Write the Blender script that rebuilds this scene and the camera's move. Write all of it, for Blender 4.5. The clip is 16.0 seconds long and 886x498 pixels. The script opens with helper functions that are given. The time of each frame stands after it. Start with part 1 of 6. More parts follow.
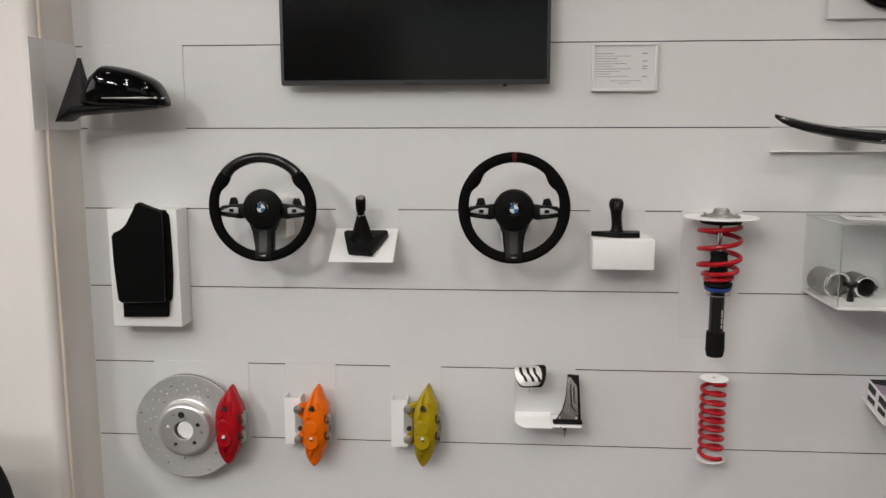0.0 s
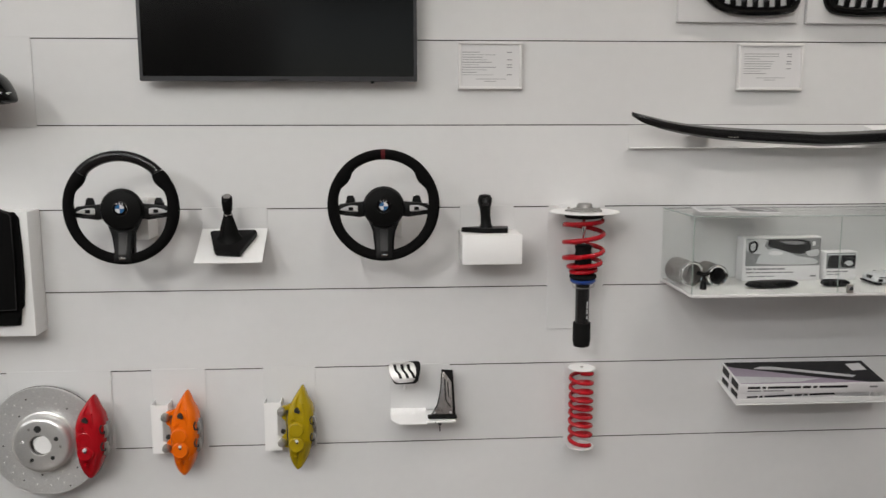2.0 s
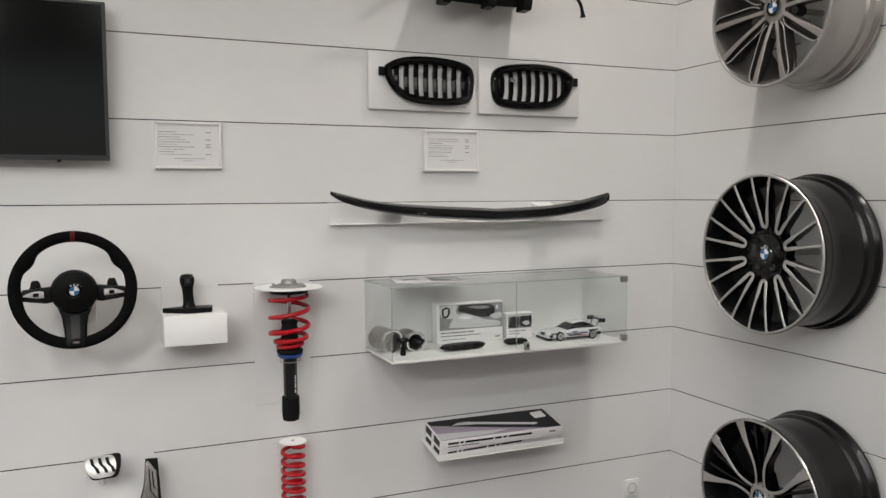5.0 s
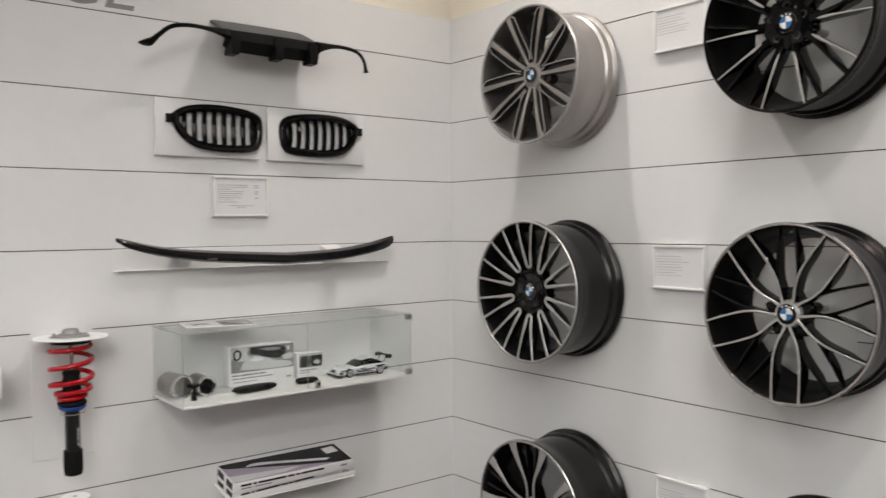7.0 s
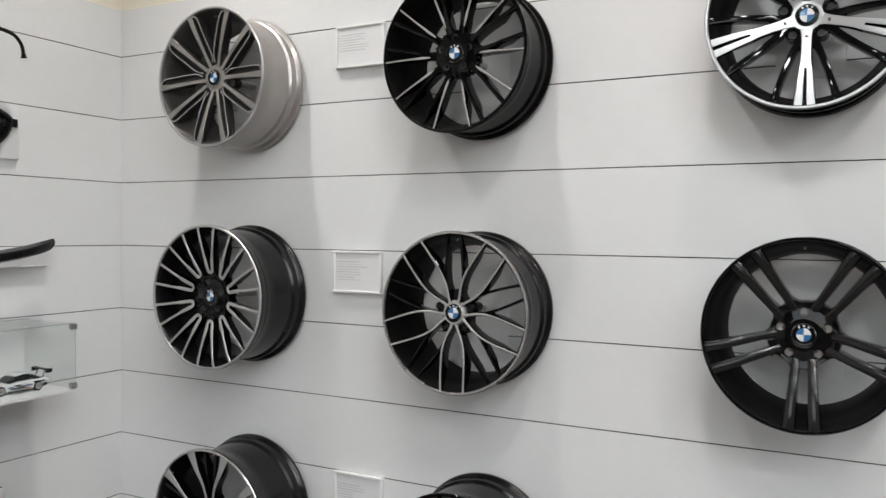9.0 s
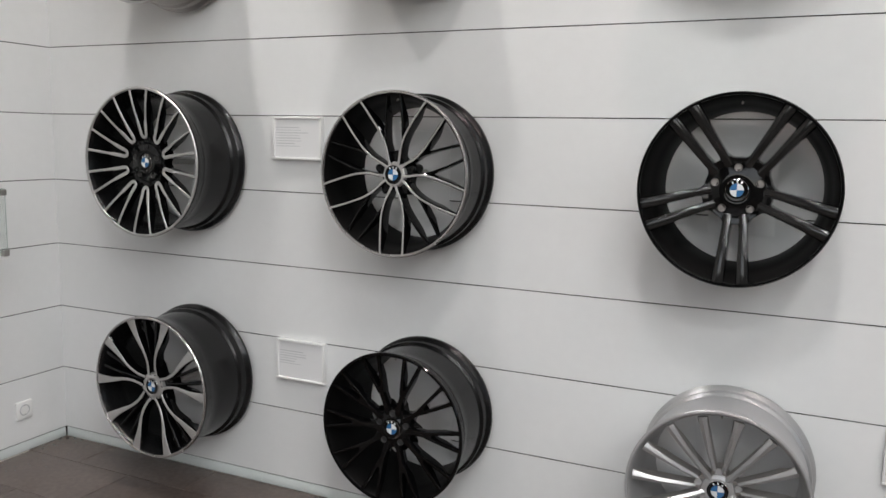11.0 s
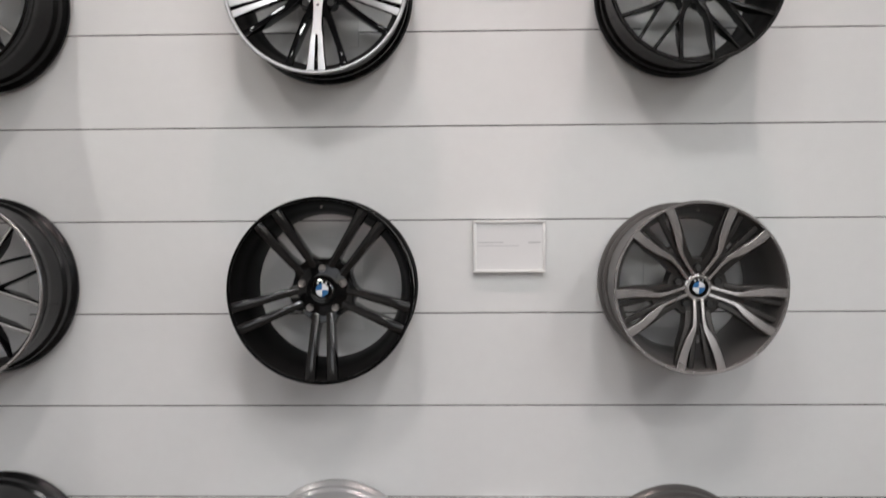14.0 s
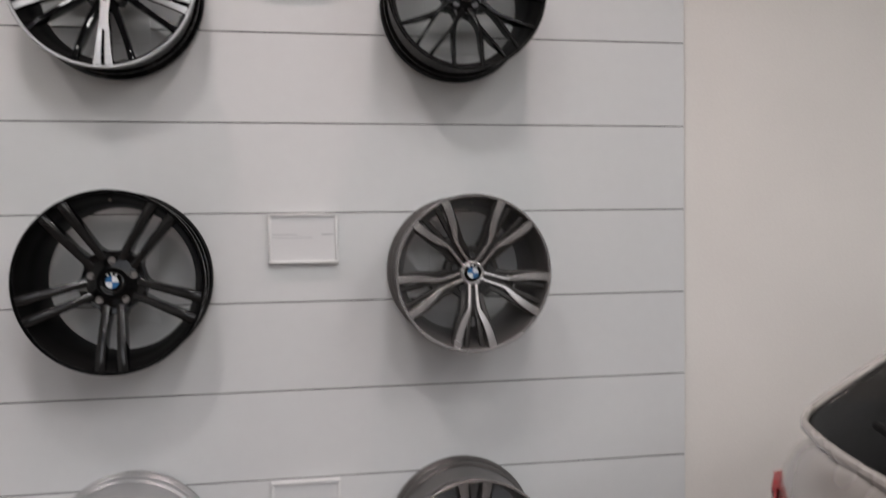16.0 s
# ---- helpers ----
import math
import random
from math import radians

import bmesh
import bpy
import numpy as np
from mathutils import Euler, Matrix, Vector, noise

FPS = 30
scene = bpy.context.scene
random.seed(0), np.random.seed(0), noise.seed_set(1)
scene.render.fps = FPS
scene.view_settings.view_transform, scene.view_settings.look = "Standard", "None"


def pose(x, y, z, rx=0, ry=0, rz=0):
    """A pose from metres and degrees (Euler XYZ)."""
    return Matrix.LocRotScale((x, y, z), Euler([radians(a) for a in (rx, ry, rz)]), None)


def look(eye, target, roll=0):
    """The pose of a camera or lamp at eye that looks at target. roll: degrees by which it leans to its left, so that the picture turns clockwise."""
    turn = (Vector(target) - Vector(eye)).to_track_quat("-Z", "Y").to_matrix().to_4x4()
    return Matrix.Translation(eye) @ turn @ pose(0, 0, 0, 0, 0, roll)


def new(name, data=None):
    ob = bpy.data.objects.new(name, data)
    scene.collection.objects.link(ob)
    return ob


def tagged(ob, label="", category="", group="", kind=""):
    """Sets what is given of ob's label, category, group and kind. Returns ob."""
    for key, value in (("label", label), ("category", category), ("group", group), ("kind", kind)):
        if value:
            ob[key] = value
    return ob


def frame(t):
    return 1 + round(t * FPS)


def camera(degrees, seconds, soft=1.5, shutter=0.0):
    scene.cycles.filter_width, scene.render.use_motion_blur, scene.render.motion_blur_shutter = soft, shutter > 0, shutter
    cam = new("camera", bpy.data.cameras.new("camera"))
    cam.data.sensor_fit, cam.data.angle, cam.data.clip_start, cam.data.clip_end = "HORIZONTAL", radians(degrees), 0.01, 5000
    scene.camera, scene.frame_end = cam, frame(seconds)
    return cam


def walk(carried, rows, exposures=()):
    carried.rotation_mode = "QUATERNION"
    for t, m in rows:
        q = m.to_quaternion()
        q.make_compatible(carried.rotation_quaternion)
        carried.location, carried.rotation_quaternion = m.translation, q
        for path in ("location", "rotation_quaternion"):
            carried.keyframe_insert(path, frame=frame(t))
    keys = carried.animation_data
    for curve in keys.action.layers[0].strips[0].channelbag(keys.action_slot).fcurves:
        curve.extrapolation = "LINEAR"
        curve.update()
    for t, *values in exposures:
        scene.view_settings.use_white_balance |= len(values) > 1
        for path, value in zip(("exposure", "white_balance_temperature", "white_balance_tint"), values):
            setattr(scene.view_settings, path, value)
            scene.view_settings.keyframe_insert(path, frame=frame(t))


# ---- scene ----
cam = camera(57.5, 16.0, soft=1.45, shutter=0.3)
PATH = [
    (0, (-2.524, -2.866, 1.449), (-2.67, -0.893, 1.153), -0.1),
    (0.5, (-2.493, -2.873, 1.44), (-2.605, -0.898, 1.147), 0.0),
    (1, (-2.489, -2.873, 1.443), (-2.542, -0.895, 1.146), -0.1),
    (1.5, (-2.505, -2.863, 1.44), (-2.457, -0.886, 1.142), -0.0),
    (2, (-2.463, -2.865, 1.435), (-2.335, -0.891, 1.142), -0.1),
    (2.5, (-2.463, -2.866, 1.435), (-2.2, -0.904, 1.149), 0.2),
    (3, (-2.455, -2.863, 1.447), (-2.028, -0.931, 1.151), 0.4),
    (3.5, (-2.394, -2.87, 1.425), (-1.85, -0.964, 1.159), 0.3),
    (4, (-2.362, -2.88, 1.454), (-1.727, -0.998, 1.224), -0.1),
    (4.2, (-2.376, -2.88, 1.459), (-1.688, -1.013, 1.256), -0.2),
    (6.5, (-2.469, -3.159, 1.515), (-1.456, -1.435, 1.453), -0.3),
    (7, (-2.514, -3.096, 1.525), (-1.27, -1.53, 1.468), -0.5),
    (7.5, (-2.592, -3.066, 1.487), (-1.143, -1.688, 1.451), 0.0),
    (8, (-2.607, -3.078, 1.492), (-1.031, -1.847, 1.467), 0.2),
    (8.5, (-2.616, -3.086, 1.501), (-0.928, -2.013, 1.486), 0.3),
    (9, (-2.612, -3.084, 1.521), (-0.847, -2.145, 1.481), 0.5),
    (9.2, (-2.604, -3.084, 1.511), (-0.825, -2.173, 1.454), 0.4),
    (11.3, (-2.564, -3.132, 1.37), (-0.759, -2.329, 1.059), 0.9),
    (11.5, (-2.558, -3.127, 1.366), (-0.736, -2.367, 1.044), 0.8),
    (12, (-2.535, -3.148, 1.352), (-0.658, -2.547, 1.0097), 0.7),
    (12.5, (-2.514, -3.176, 1.352), (-0.581, -2.795, 1.006), 0.6),
    (13, (-2.51, -3.211, 1.368), (-0.548, -3.004, 1.035), 0.1),
    (13.5, (-2.494, -3.289, 1.394), (-0.512, -3.165, 1.154), -0.3),
    (14, (-2.508, -3.325, 1.448), (-0.51, -3.277, 1.3775), -0.4),
    (14.5, (-2.504, -3.354, 1.471), (-0.507, -3.325, 1.5755), -0.4),
    (15, (-2.528, -3.355, 1.517), (-0.535, -3.402, 1.678), -0.3),
    (15.5, (-2.584, -3.413, 1.522), (-0.596, -3.608, 1.623), -0.2),
    (16, (-2.67, -3.484, 1.408), (-0.698, -3.814, 1.346), -0.7),
]
walk(cam, [(t, look(eye, target, roll)) for t, eye, target, roll in PATH], [(0.0, -0.10, 7000, 16), (3.5, 0.03, 6800, 13), (6.5, 0.06, 7000, 15), (8.0, 0.18, 6600, 13), (9.0, 0.18, 6550, 12), (11.5, 0.16, 6600, 13), (13.0, 0.15, 6650, 13), (14.3, -0.10, 6700, 16), (15.5, -0.33, 6700, 16), (16.0, -0.36, 6700, 18)])

# ---- light: added soft fill from west and south, downlights in the unseen ceiling ----
FLOOR_Z, CEIL_Z, WALL_TOP = -0.045, 3.6, 2.535
WEST_X, SOUTH_Y = -7.2, -9.5
world = bpy.data.worlds.new("sky")
world.use_nodes = True
scene.world = world
sky = world.node_tree.nodes.new("ShaderNodeTexSky")
sky.sky_type, sky.sun_disc, sky.sun_elevation, sky.sun_rotation = "NISHITA", False, radians(35), radians(250)
world.node_tree.links.new(sky.outputs[0], world.node_tree.nodes["Background"].inputs["Color"])
world.node_tree.nodes["Background"].inputs["Strength"].default_value = 0.1


def area_lamp(name, m, sx, sy, watts, colour, shape="RECTANGLE", spread=180):
    data = bpy.data.lights.new(name, "AREA")
    data.shape, data.size, data.size_y, data.energy, data.color, data.spread = shape, sx, sy, watts, colour, radians(spread)
    ob = new(name, data)
    ob.matrix_world = m
    return ob


# added soft fill; the windows round these two lamps are unseen
area_lamp("fill_west", pose(WEST_X + 0.02, -2.9, 2.35, 0, -90, 0), 1.9, 3.4, 34, (0.92, 0.98, 1.0))
area_lamp("fill_south", pose(-2.6, SOUTH_Y + 0.02, 2.2, -90, 0, 180), 3.0, 2.2, 6, (0.92, 0.98, 1.0))
# downlights in the unseen ceiling: place, size of the lit disc, watts, beam; small ones wash the two display walls
WARM, CLEAR, COOL = (1.0, 0.85, 0.82), (0.98, 0.97, 0.94), (0.945, 1.0, 0.99)
LAMPS = [((px, py), 0.12, pw, 115, tone) for px, py, pw, tone in ((-0.62, -0.85, 11.0, CLEAR), (-0.80, -1.95, 8.2, CLEAR), (-0.80, -2.95, 5.8, WARM), (-0.80, -4.05, 6.2, WARM))]
LAMPS += [((px, -0.85), 0.10, pw, 150, WARM) for px, pw in ((-2.95, 2.0), (-4.40, 1.0))]
# cool lamps added as fill; their layout is invented to even out the walls
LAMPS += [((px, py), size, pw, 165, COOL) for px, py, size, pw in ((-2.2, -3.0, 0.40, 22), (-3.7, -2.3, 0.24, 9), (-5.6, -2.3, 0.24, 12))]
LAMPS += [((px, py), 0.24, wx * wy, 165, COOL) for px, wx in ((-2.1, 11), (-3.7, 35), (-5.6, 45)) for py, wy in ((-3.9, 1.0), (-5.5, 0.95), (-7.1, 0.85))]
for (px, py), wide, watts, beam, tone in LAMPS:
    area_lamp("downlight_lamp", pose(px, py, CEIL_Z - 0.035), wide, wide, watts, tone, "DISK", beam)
# unseen spots added to light the parts wall from the left
SPOTS = [((-5.4, -5.2, 3.25), (-3.1, 0.0, 0.4), 8), ((-4.0, -5.0, 3.25), (-1.2, 0.0, 0.2), 4.5)]
for eye, aim, watts in SPOTS:
    area_lamp("added_spot_lamp", look(eye, aim), 0.34, 0.34, watts, (0.96, 0.99, 1.0), "DISK", 80)


# ---- materials ----
def mat(name, colour, rough=0.5, metal=0.0, grain=0.0, scale=60.0, bump=0.0, stain=0.0, coat=0.0, spec=0.5, varied=0.0):
    """A principled material with fine grain, broad stains and small relief, all at real size."""
    m = bpy.data.materials.new(name)
    m.use_nodes = True
    nodes, links = m.node_tree.nodes, m.node_tree.links
    p = nodes["Principled BSDF"]
    p.inputs["Base Color"].default_value = (*colour, 1)
    p.inputs["Roughness"].default_value = rough
    p.inputs["Metallic"].default_value = metal
    p.inputs["Specular IOR Level"].default_value = spec
    p.inputs["Coat Weight"].default_value = coat
    p.inputs["Coat Roughness"].default_value = 0.06
    place = nodes.new("ShaderNodeTexCoord")
    value = None
    fine = nodes.new("ShaderNodeTexNoise")
    fine.inputs["Scale"].default_value, fine.inputs["Detail"].default_value = scale, 5
    links.new(place.outputs["Object"], fine.inputs["Vector"])
    broad = nodes.new("ShaderNodeTexNoise")
    broad.inputs["Scale"].default_value, broad.inputs["Detail"].default_value = 2.3, 3
    links.new(place.outputs["Object"], broad.inputs["Vector"])

    def gain(source, amount, before):
        node = nodes.new("ShaderNodeMapRange")
        node.inputs["From Min"].default_value, node.inputs["From Max"].default_value = 0.25, 0.75
        node.inputs["To Min"].default_value, node.inputs["To Max"].default_value = 1 - amount, 1 + amount
        links.new(source, node.inputs["Value"])
        if before is None:
            return node.outputs[0]
        times = nodes.new("ShaderNodeMath")
        times.operation = "MULTIPLY"
        links.new(before, times.inputs[0])
        links.new(node.outputs[0], times.inputs[1])
        return times.outputs[0]

    if grain:
        value = gain(fine.outputs["Fac"], grain, value)
    if stain:
        value = gain(broad.outputs["Fac"], stain, value)
    if varied:
        info = nodes.new("ShaderNodeObjectInfo")
        value = gain(info.outputs["Random"], varied, value)
    if value is not None:
        tone = nodes.new("ShaderNodeHueSaturation")
        tone.inputs["Color"].default_value = (*colour, 1)
        links.new(value, tone.inputs["Value"])
        links.new(tone.outputs["Color"], p.inputs["Base Color"])
    ruff = nodes.new("ShaderNodeMapRange")
    ruff.inputs["To Min"].default_value, ruff.inputs["To Max"].default_value = rough * 0.85, min(1, rough * 1.2)
    links.new(broad.outputs["Fac"], ruff.inputs["Value"])
    links.new(ruff.outputs[0], p.inputs["Roughness"])
    if bump:
        b = nodes.new("ShaderNodeBump")
        b.inputs["Strength"].default_value, b.inputs["Distance"].default_value = bump, 0.002
        links.new(fine.outputs["Fac"], b.inputs["Height"])
        links.new(b.outputs[0], p.inputs["Normal"])
    return m


def glow(name, colour, strength):
    m = bpy.data.materials.new(name)
    m.use_nodes = True
    p = m.node_tree.nodes["Principled BSDF"]
    p.inputs["Base Color"].default_value = (*colour, 1)
    p.inputs["Emission Color"].default_value = (*colour, 1)
    p.inputs["Emission Strength"].default_value = strength
    return m


def glass(name, tint):
    """Thin clear pane: tinted see-through with mirror gloss that grows towards grazing."""
    m = bpy.data.materials.new(name)
    m.use_nodes = True
    nodes, links = m.node_tree.nodes, m.node_tree.links
    nodes.clear()
    out, mix = nodes.new("ShaderNodeOutputMaterial"), nodes.new("ShaderNodeMixShader")
    clear, gloss = nodes.new("ShaderNodeBsdfTransparent"), nodes.new("ShaderNodeBsdfGlossy")
    clear.inputs["Color"].default_value = (*tint, 1)
    gloss.inputs["Roughness"].default_value = 0.01
    rim, power, scale = nodes.new("ShaderNodeLayerWeight"), nodes.new("ShaderNodeMath"), nodes.new("ShaderNodeMapRange")
    rim.inputs["Blend"].default_value = 0.5
    power.operation, power.inputs[1].default_value = "POWER", 4.0
    scale.inputs["To Min"].default_value, scale.inputs["To Max"].default_value = 0.03, 0.7
    links.new(rim.outputs["Facing"], power.inputs[0])
    links.new(power.outputs[0], scale.inputs["Value"])
    links.new(scale.outputs[0], mix.inputs[0])
    links.new(clear.outputs[0], mix.inputs[1])
    links.new(gloss.outputs[0], mix.inputs[2])
    links.new(mix.outputs[0], out.inputs["Surface"])
    return m


M = {
    "panel": mat("white_laminate", (0.70, 0.70, 0.70), 0.45, grain=0.012, scale=25, stain=0.02, bump=0.02, varied=0.012),
    "groove": mat("groove_shadow_gap", (0.02, 0.02, 0.02), 0.9),
    "plaster": mat("cream_plaster", (0.82, 0.77, 0.73), 0.8, grain=0.03, scale=140, stain=0.03, bump=0.15),
    "upper": mat("warm_plaster", (0.86, 0.80, 0.69), 0.85, grain=0.03, scale=140, stain=0.03, bump=0.15),
    "pillar": mat("cream_white_plaster", (0.80, 0.77, 0.73), 0.75, grain=0.02, scale=160, stain=0.02, bump=0.12),
    "bead": mat("cream_sealant", (0.80, 0.71, 0.60), 0.55, grain=0.03, scale=90),
    "backwall": mat("grey_wall_paint", (0.11, 0.108, 0.105), 0.85, grain=0.02, scale=120, stain=0.04),
    "ceiling": mat("grey_ceiling_paint", (0.20, 0.20, 0.20), 0.9, grain=0.02, scale=90, stain=0.02),
    "tile": mat("brown_grey_stoneware", (0.085, 0.064, 0.055), 0.10, grain=0.16, scale=45, stain=0.12, bump=0.02, varied=0.10),
    "grout": mat("pale_grout", (0.50, 0.46, 0.42), 0.9, grain=0.15, scale=300, bump=0.3),
    "skirt": mat("skirting_laminate", (0.66, 0.70, 0.69), 0.35, grain=0.02, scale=60),
    "steel_white": mat("white_powder_coat", (0.71, 0.71, 0.71), 0.45, grain=0.01, scale=600, bump=0.03, stain=0.01),
    # lighter copy of the powder coat: light on jutting parts put into colour
    "enamel": mat("lit_white_powder_coat", (0.86, 0.86, 0.855), 0.4, grain=0.01, scale=500, bump=0.02, stain=0.01),
    "plastic_white": mat("white_plastic", (0.74, 0.735, 0.725), 0.38, grain=0.01, scale=300),
    "paper": mat("white_paper", (0.69, 0.685, 0.69), 0.6, grain=0.015, scale=200),
    "ink": mat("grey_ink", (0.22, 0.22, 0.23), 0.7, grain=0.2, scale=900),
    "ink_pale": mat("pale_ink", (0.50, 0.50, 0.51), 0.7, grain=0.2, scale=900),
    "gloss_black": mat("gloss_black_paint", (0.002, 0.002, 0.0022), 0.06, spec=0.28, grain=0.1, scale=300, stain=0.1),
    "satin_black": mat("satin_black_paint", (0.0025, 0.0023, 0.0023), 0.24, spec=0.14, grain=0.1, scale=500, bump=0.02, stain=0.1),
    "inner_black": mat("dark_inner_barrel_paint", (0.003, 0.0028, 0.0028), 0.45, spec=0.1, grain=0.08, scale=500, stain=0.12),
    "barrel_black": mat("dark_grey_barrel_paint", (0.006, 0.006, 0.0063), 0.22, spec=0.3, grain=0.08, scale=500, stain=0.12),
    "gunmetal": mat("gunmetal_paint", (0.23, 0.215, 0.205), 0.3, metal=0.75, grain=0.06, scale=700, stain=0.06),
    "bronze": mat("bronze_grey_paint", (0.125, 0.116, 0.112), 0.3, metal=0.6, grain=0.06, scale=700, stain=0.06),
    # the grey silver, coloured darker for the inside of the barrel
    "inner_grey": mat("dark_silver_inner", (0.115, 0.108, 0.104), 0.36, metal=0.6, grain=0.06, scale=700, stain=0.06),
    "graphite": mat("graphite_paint", (0.045, 0.042, 0.040), 0.34, metal=0.6, grain=0.06, scale=700, stain=0.06),
    "silver": mat("silver_wheel_paint", (0.44, 0.436, 0.44), 0.33, metal=0.6, grain=0.04, scale=700, stain=0.05),
    "silver_dark": mat("grey_silver_paint", (0.36, 0.34, 0.325), 0.32, metal=0.75, grain=0.04, scale=700, stain=0.06),
    "polish": mat("diamond_cut_aluminium", (0.49, 0.48, 0.47), 0.34, metal=0.7, grain=0.05, scale=400, stain=0.04),
    "polish_dark": mat("tinted_diamond_cut_aluminium", (0.45, 0.43, 0.425), 0.26, metal=0.8, grain=0.05, scale=400, stain=0.04),
    "smoke_cut": mat("smoked_diamond_cut_face", (0.010, 0.0097, 0.0097), 0.15, spec=0.4, grain=0.06, scale=400, stain=0.04),
    "polish_bright": mat("bright_cut_aluminium", (0.58, 0.59, 0.60), 0.28, metal=0.7, grain=0.04, scale=400),
    "silver_plastic": mat("satin_silver_plastic", (0.62, 0.62, 0.62), 0.28, metal=0.35, grain=0.03, scale=200),
    "chrome": mat("chrome", (0.75, 0.75, 0.75), 0.1, metal=1.0, grain=0.02, scale=200),
    "steel": mat("zinc_plated_steel", (0.45, 0.44, 0.42), 0.38, metal=0.9, grain=0.1, scale=300, bump=0.05, stain=0.1),
    "disc_steel": mat("machined_cast_iron", (0.66, 0.66, 0.655), 0.30, metal=0.5, grain=0.10, scale=250, bump=0.05, stain=0.16),
    "hat": mat("cast_aluminium", (0.74, 0.74, 0.73), 0.3, metal=0.7, grain=0.06, scale=260, bump=0.06, stain=0.08),
    "cast": mat("dull_cast_aluminium", (0.30, 0.295, 0.285), 0.45, metal=0.7, grain=0.14, scale=240, bump=0.15, stain=0.15),
    "damper": mat("glossy_damper_paint", (0.012, 0.012, 0.0125), 0.14, spec=0.5, grain=0.08, scale=300, stain=0.1),
    "bore": mat("dark_bore", (0.015, 0.015, 0.015), 0.7),
    "leather": mat("black_leather", (0.0025, 0.0025, 0.0025), 0.42, spec=0.12, grain=0.2, scale=500, bump=0.25, stain=0.1),
    "suede": mat("black_suede", (0.004, 0.004, 0.004), 0.95, grain=0.25, scale=700, bump=0.3, stain=0.15, spec=0.08),
    "carpet": mat("black_velour", (0.0035, 0.0035, 0.0035), 1.0, grain=0.35, scale=900, bump=0.5, spec=0.1),
    "plastic_black": mat("black_plastic", (0.004, 0.004, 0.0042), 0.4, spec=0.17, grain=0.1, scale=600, bump=0.08, stain=0.08),
    "plastic_grey": mat("dark_grey_plastic", (0.012, 0.012, 0.0125), 0.36, spec=0.3, grain=0.08, scale=500, bump=0.06),
    "carbon": mat("carbon_fibre", (0.008, 0.008, 0.0085), 0.22, spec=0.4, grain=0.2, scale=420, stain=0.1),
    "red": mat("red_caliper_paint", (0.40, 0.004, 0.010), 0.24, spec=0.3, grain=0.06, scale=220, bump=0.04, stain=0.06, coat=0.12),
    "orange": mat("orange_caliper_paint", (0.80, 0.140, 0.001), 0.26, spec=0.3, grain=0.05, scale=220, bump=0.04, stain=0.05, coat=0.12),
    "yellow": mat("mustard_caliper_paint", (0.37, 0.265, 0.004), 0.24, spec=0.35, grain=0.05, scale=220, bump=0.04, stain=0.05, coat=0.12),
    "spring_red": mat("red_spring_coating", (0.42, 0.004, 0.011), 0.26, spec=0.35, grain=0.05, scale=260, bump=0.03, coat=0.15),
    "red_mark": mat("red_leather", (0.09, 0.007, 0.010), 0.7, spec=0.2, grain=0.1, scale=500),
    "blue": mat("blue_collar", (0.012, 0.055, 0.28), 0.35, grain=0.05, scale=200),
    "emblem_blue": mat("blue_enamel", (0.022, 0.115, 0.27), 0.25, coat=0.3),
    "emblem_white": mat("white_enamel", (0.62, 0.64, 0.66), 0.25, coat=0.3),
    "rubber": mat("black_rubber", (0.006, 0.006, 0.006), 0.7, spec=0.15, grain=0.15, scale=300, bump=0.1),
    "bezel": mat("grey_bezel", (0.045, 0.047, 0.052), 0.4, grain=0.05, scale=300),
    "screen": mat("dark_screen", (0.003, 0.003, 0.003), 0.14, stain=0.15, spec=0.25),
    "board": mat("white_printed_card", (0.76, 0.75, 0.76), 0.45, grain=0.02, scale=200),
    "print_black": mat("black_print", (0.009, 0.0085, 0.010), 0.4, spec=0.2, grain=0.1, scale=200),
    "print_lilac": mat("lilac_print", (0.34, 0.29, 0.355), 0.4, spec=0.3, grain=0.08, scale=120),
    "print_grey": mat("grey_print", (0.23, 0.235, 0.24), 0.45, grain=0.15, scale=80),
    "print_pale": mat("pale_print", (0.55, 0.56, 0.57), 0.45, grain=0.08, scale=80),
    "letter": mat("grey_letter_film", (0.23, 0.225, 0.215), 0.5, grain=0.04, scale=120),
    "clear": glass("clear_glass", (0.978, 0.988, 0.984)),
    "glass_edge": mat("green_glass_edge", (0.34, 0.42, 0.39), 0.25),
    "tinted": mat("tinted_window", (0.004, 0.0045, 0.0045), 0.08, spec=0.2),
    "car_paint": mat("pale_beige_metallic_paint", (0.40, 0.365, 0.34), 0.26, metal=0.35, coat=0.6, grain=0.02, scale=900),
    "lamp_red": mat("red_lamp_lens", (0.36, 0.008, 0.016), 0.12, coat=0.3),
    "lamp_glow": glow("lamp_diffuser", (1.0, 0.93, 0.84), 6.0),
    "lamp_ring": mat("lamp_ring_paint", (0.7, 0.7, 0.7), 0.4),
}


# ---- mesh helpers: u to the right, v up, w out of the wall ----
def on_a(x, z, w=0.0):
    """A pose on the parts wall: u along x, v up, w into the room."""
    return Matrix(((1, 0, 0, x), (0, 0, -1, -w), (0, 1, 0, z), (0, 0, 0, 1)))


def on_b(y, z, w=0.0):
    """A pose on the wheel wall: u along -y, v up, w into the room."""
    return Matrix(((0, 0, -1, -w), (-1, 0, 0, y), (0, 1, 0, z), (0, 0, 0, 1)))


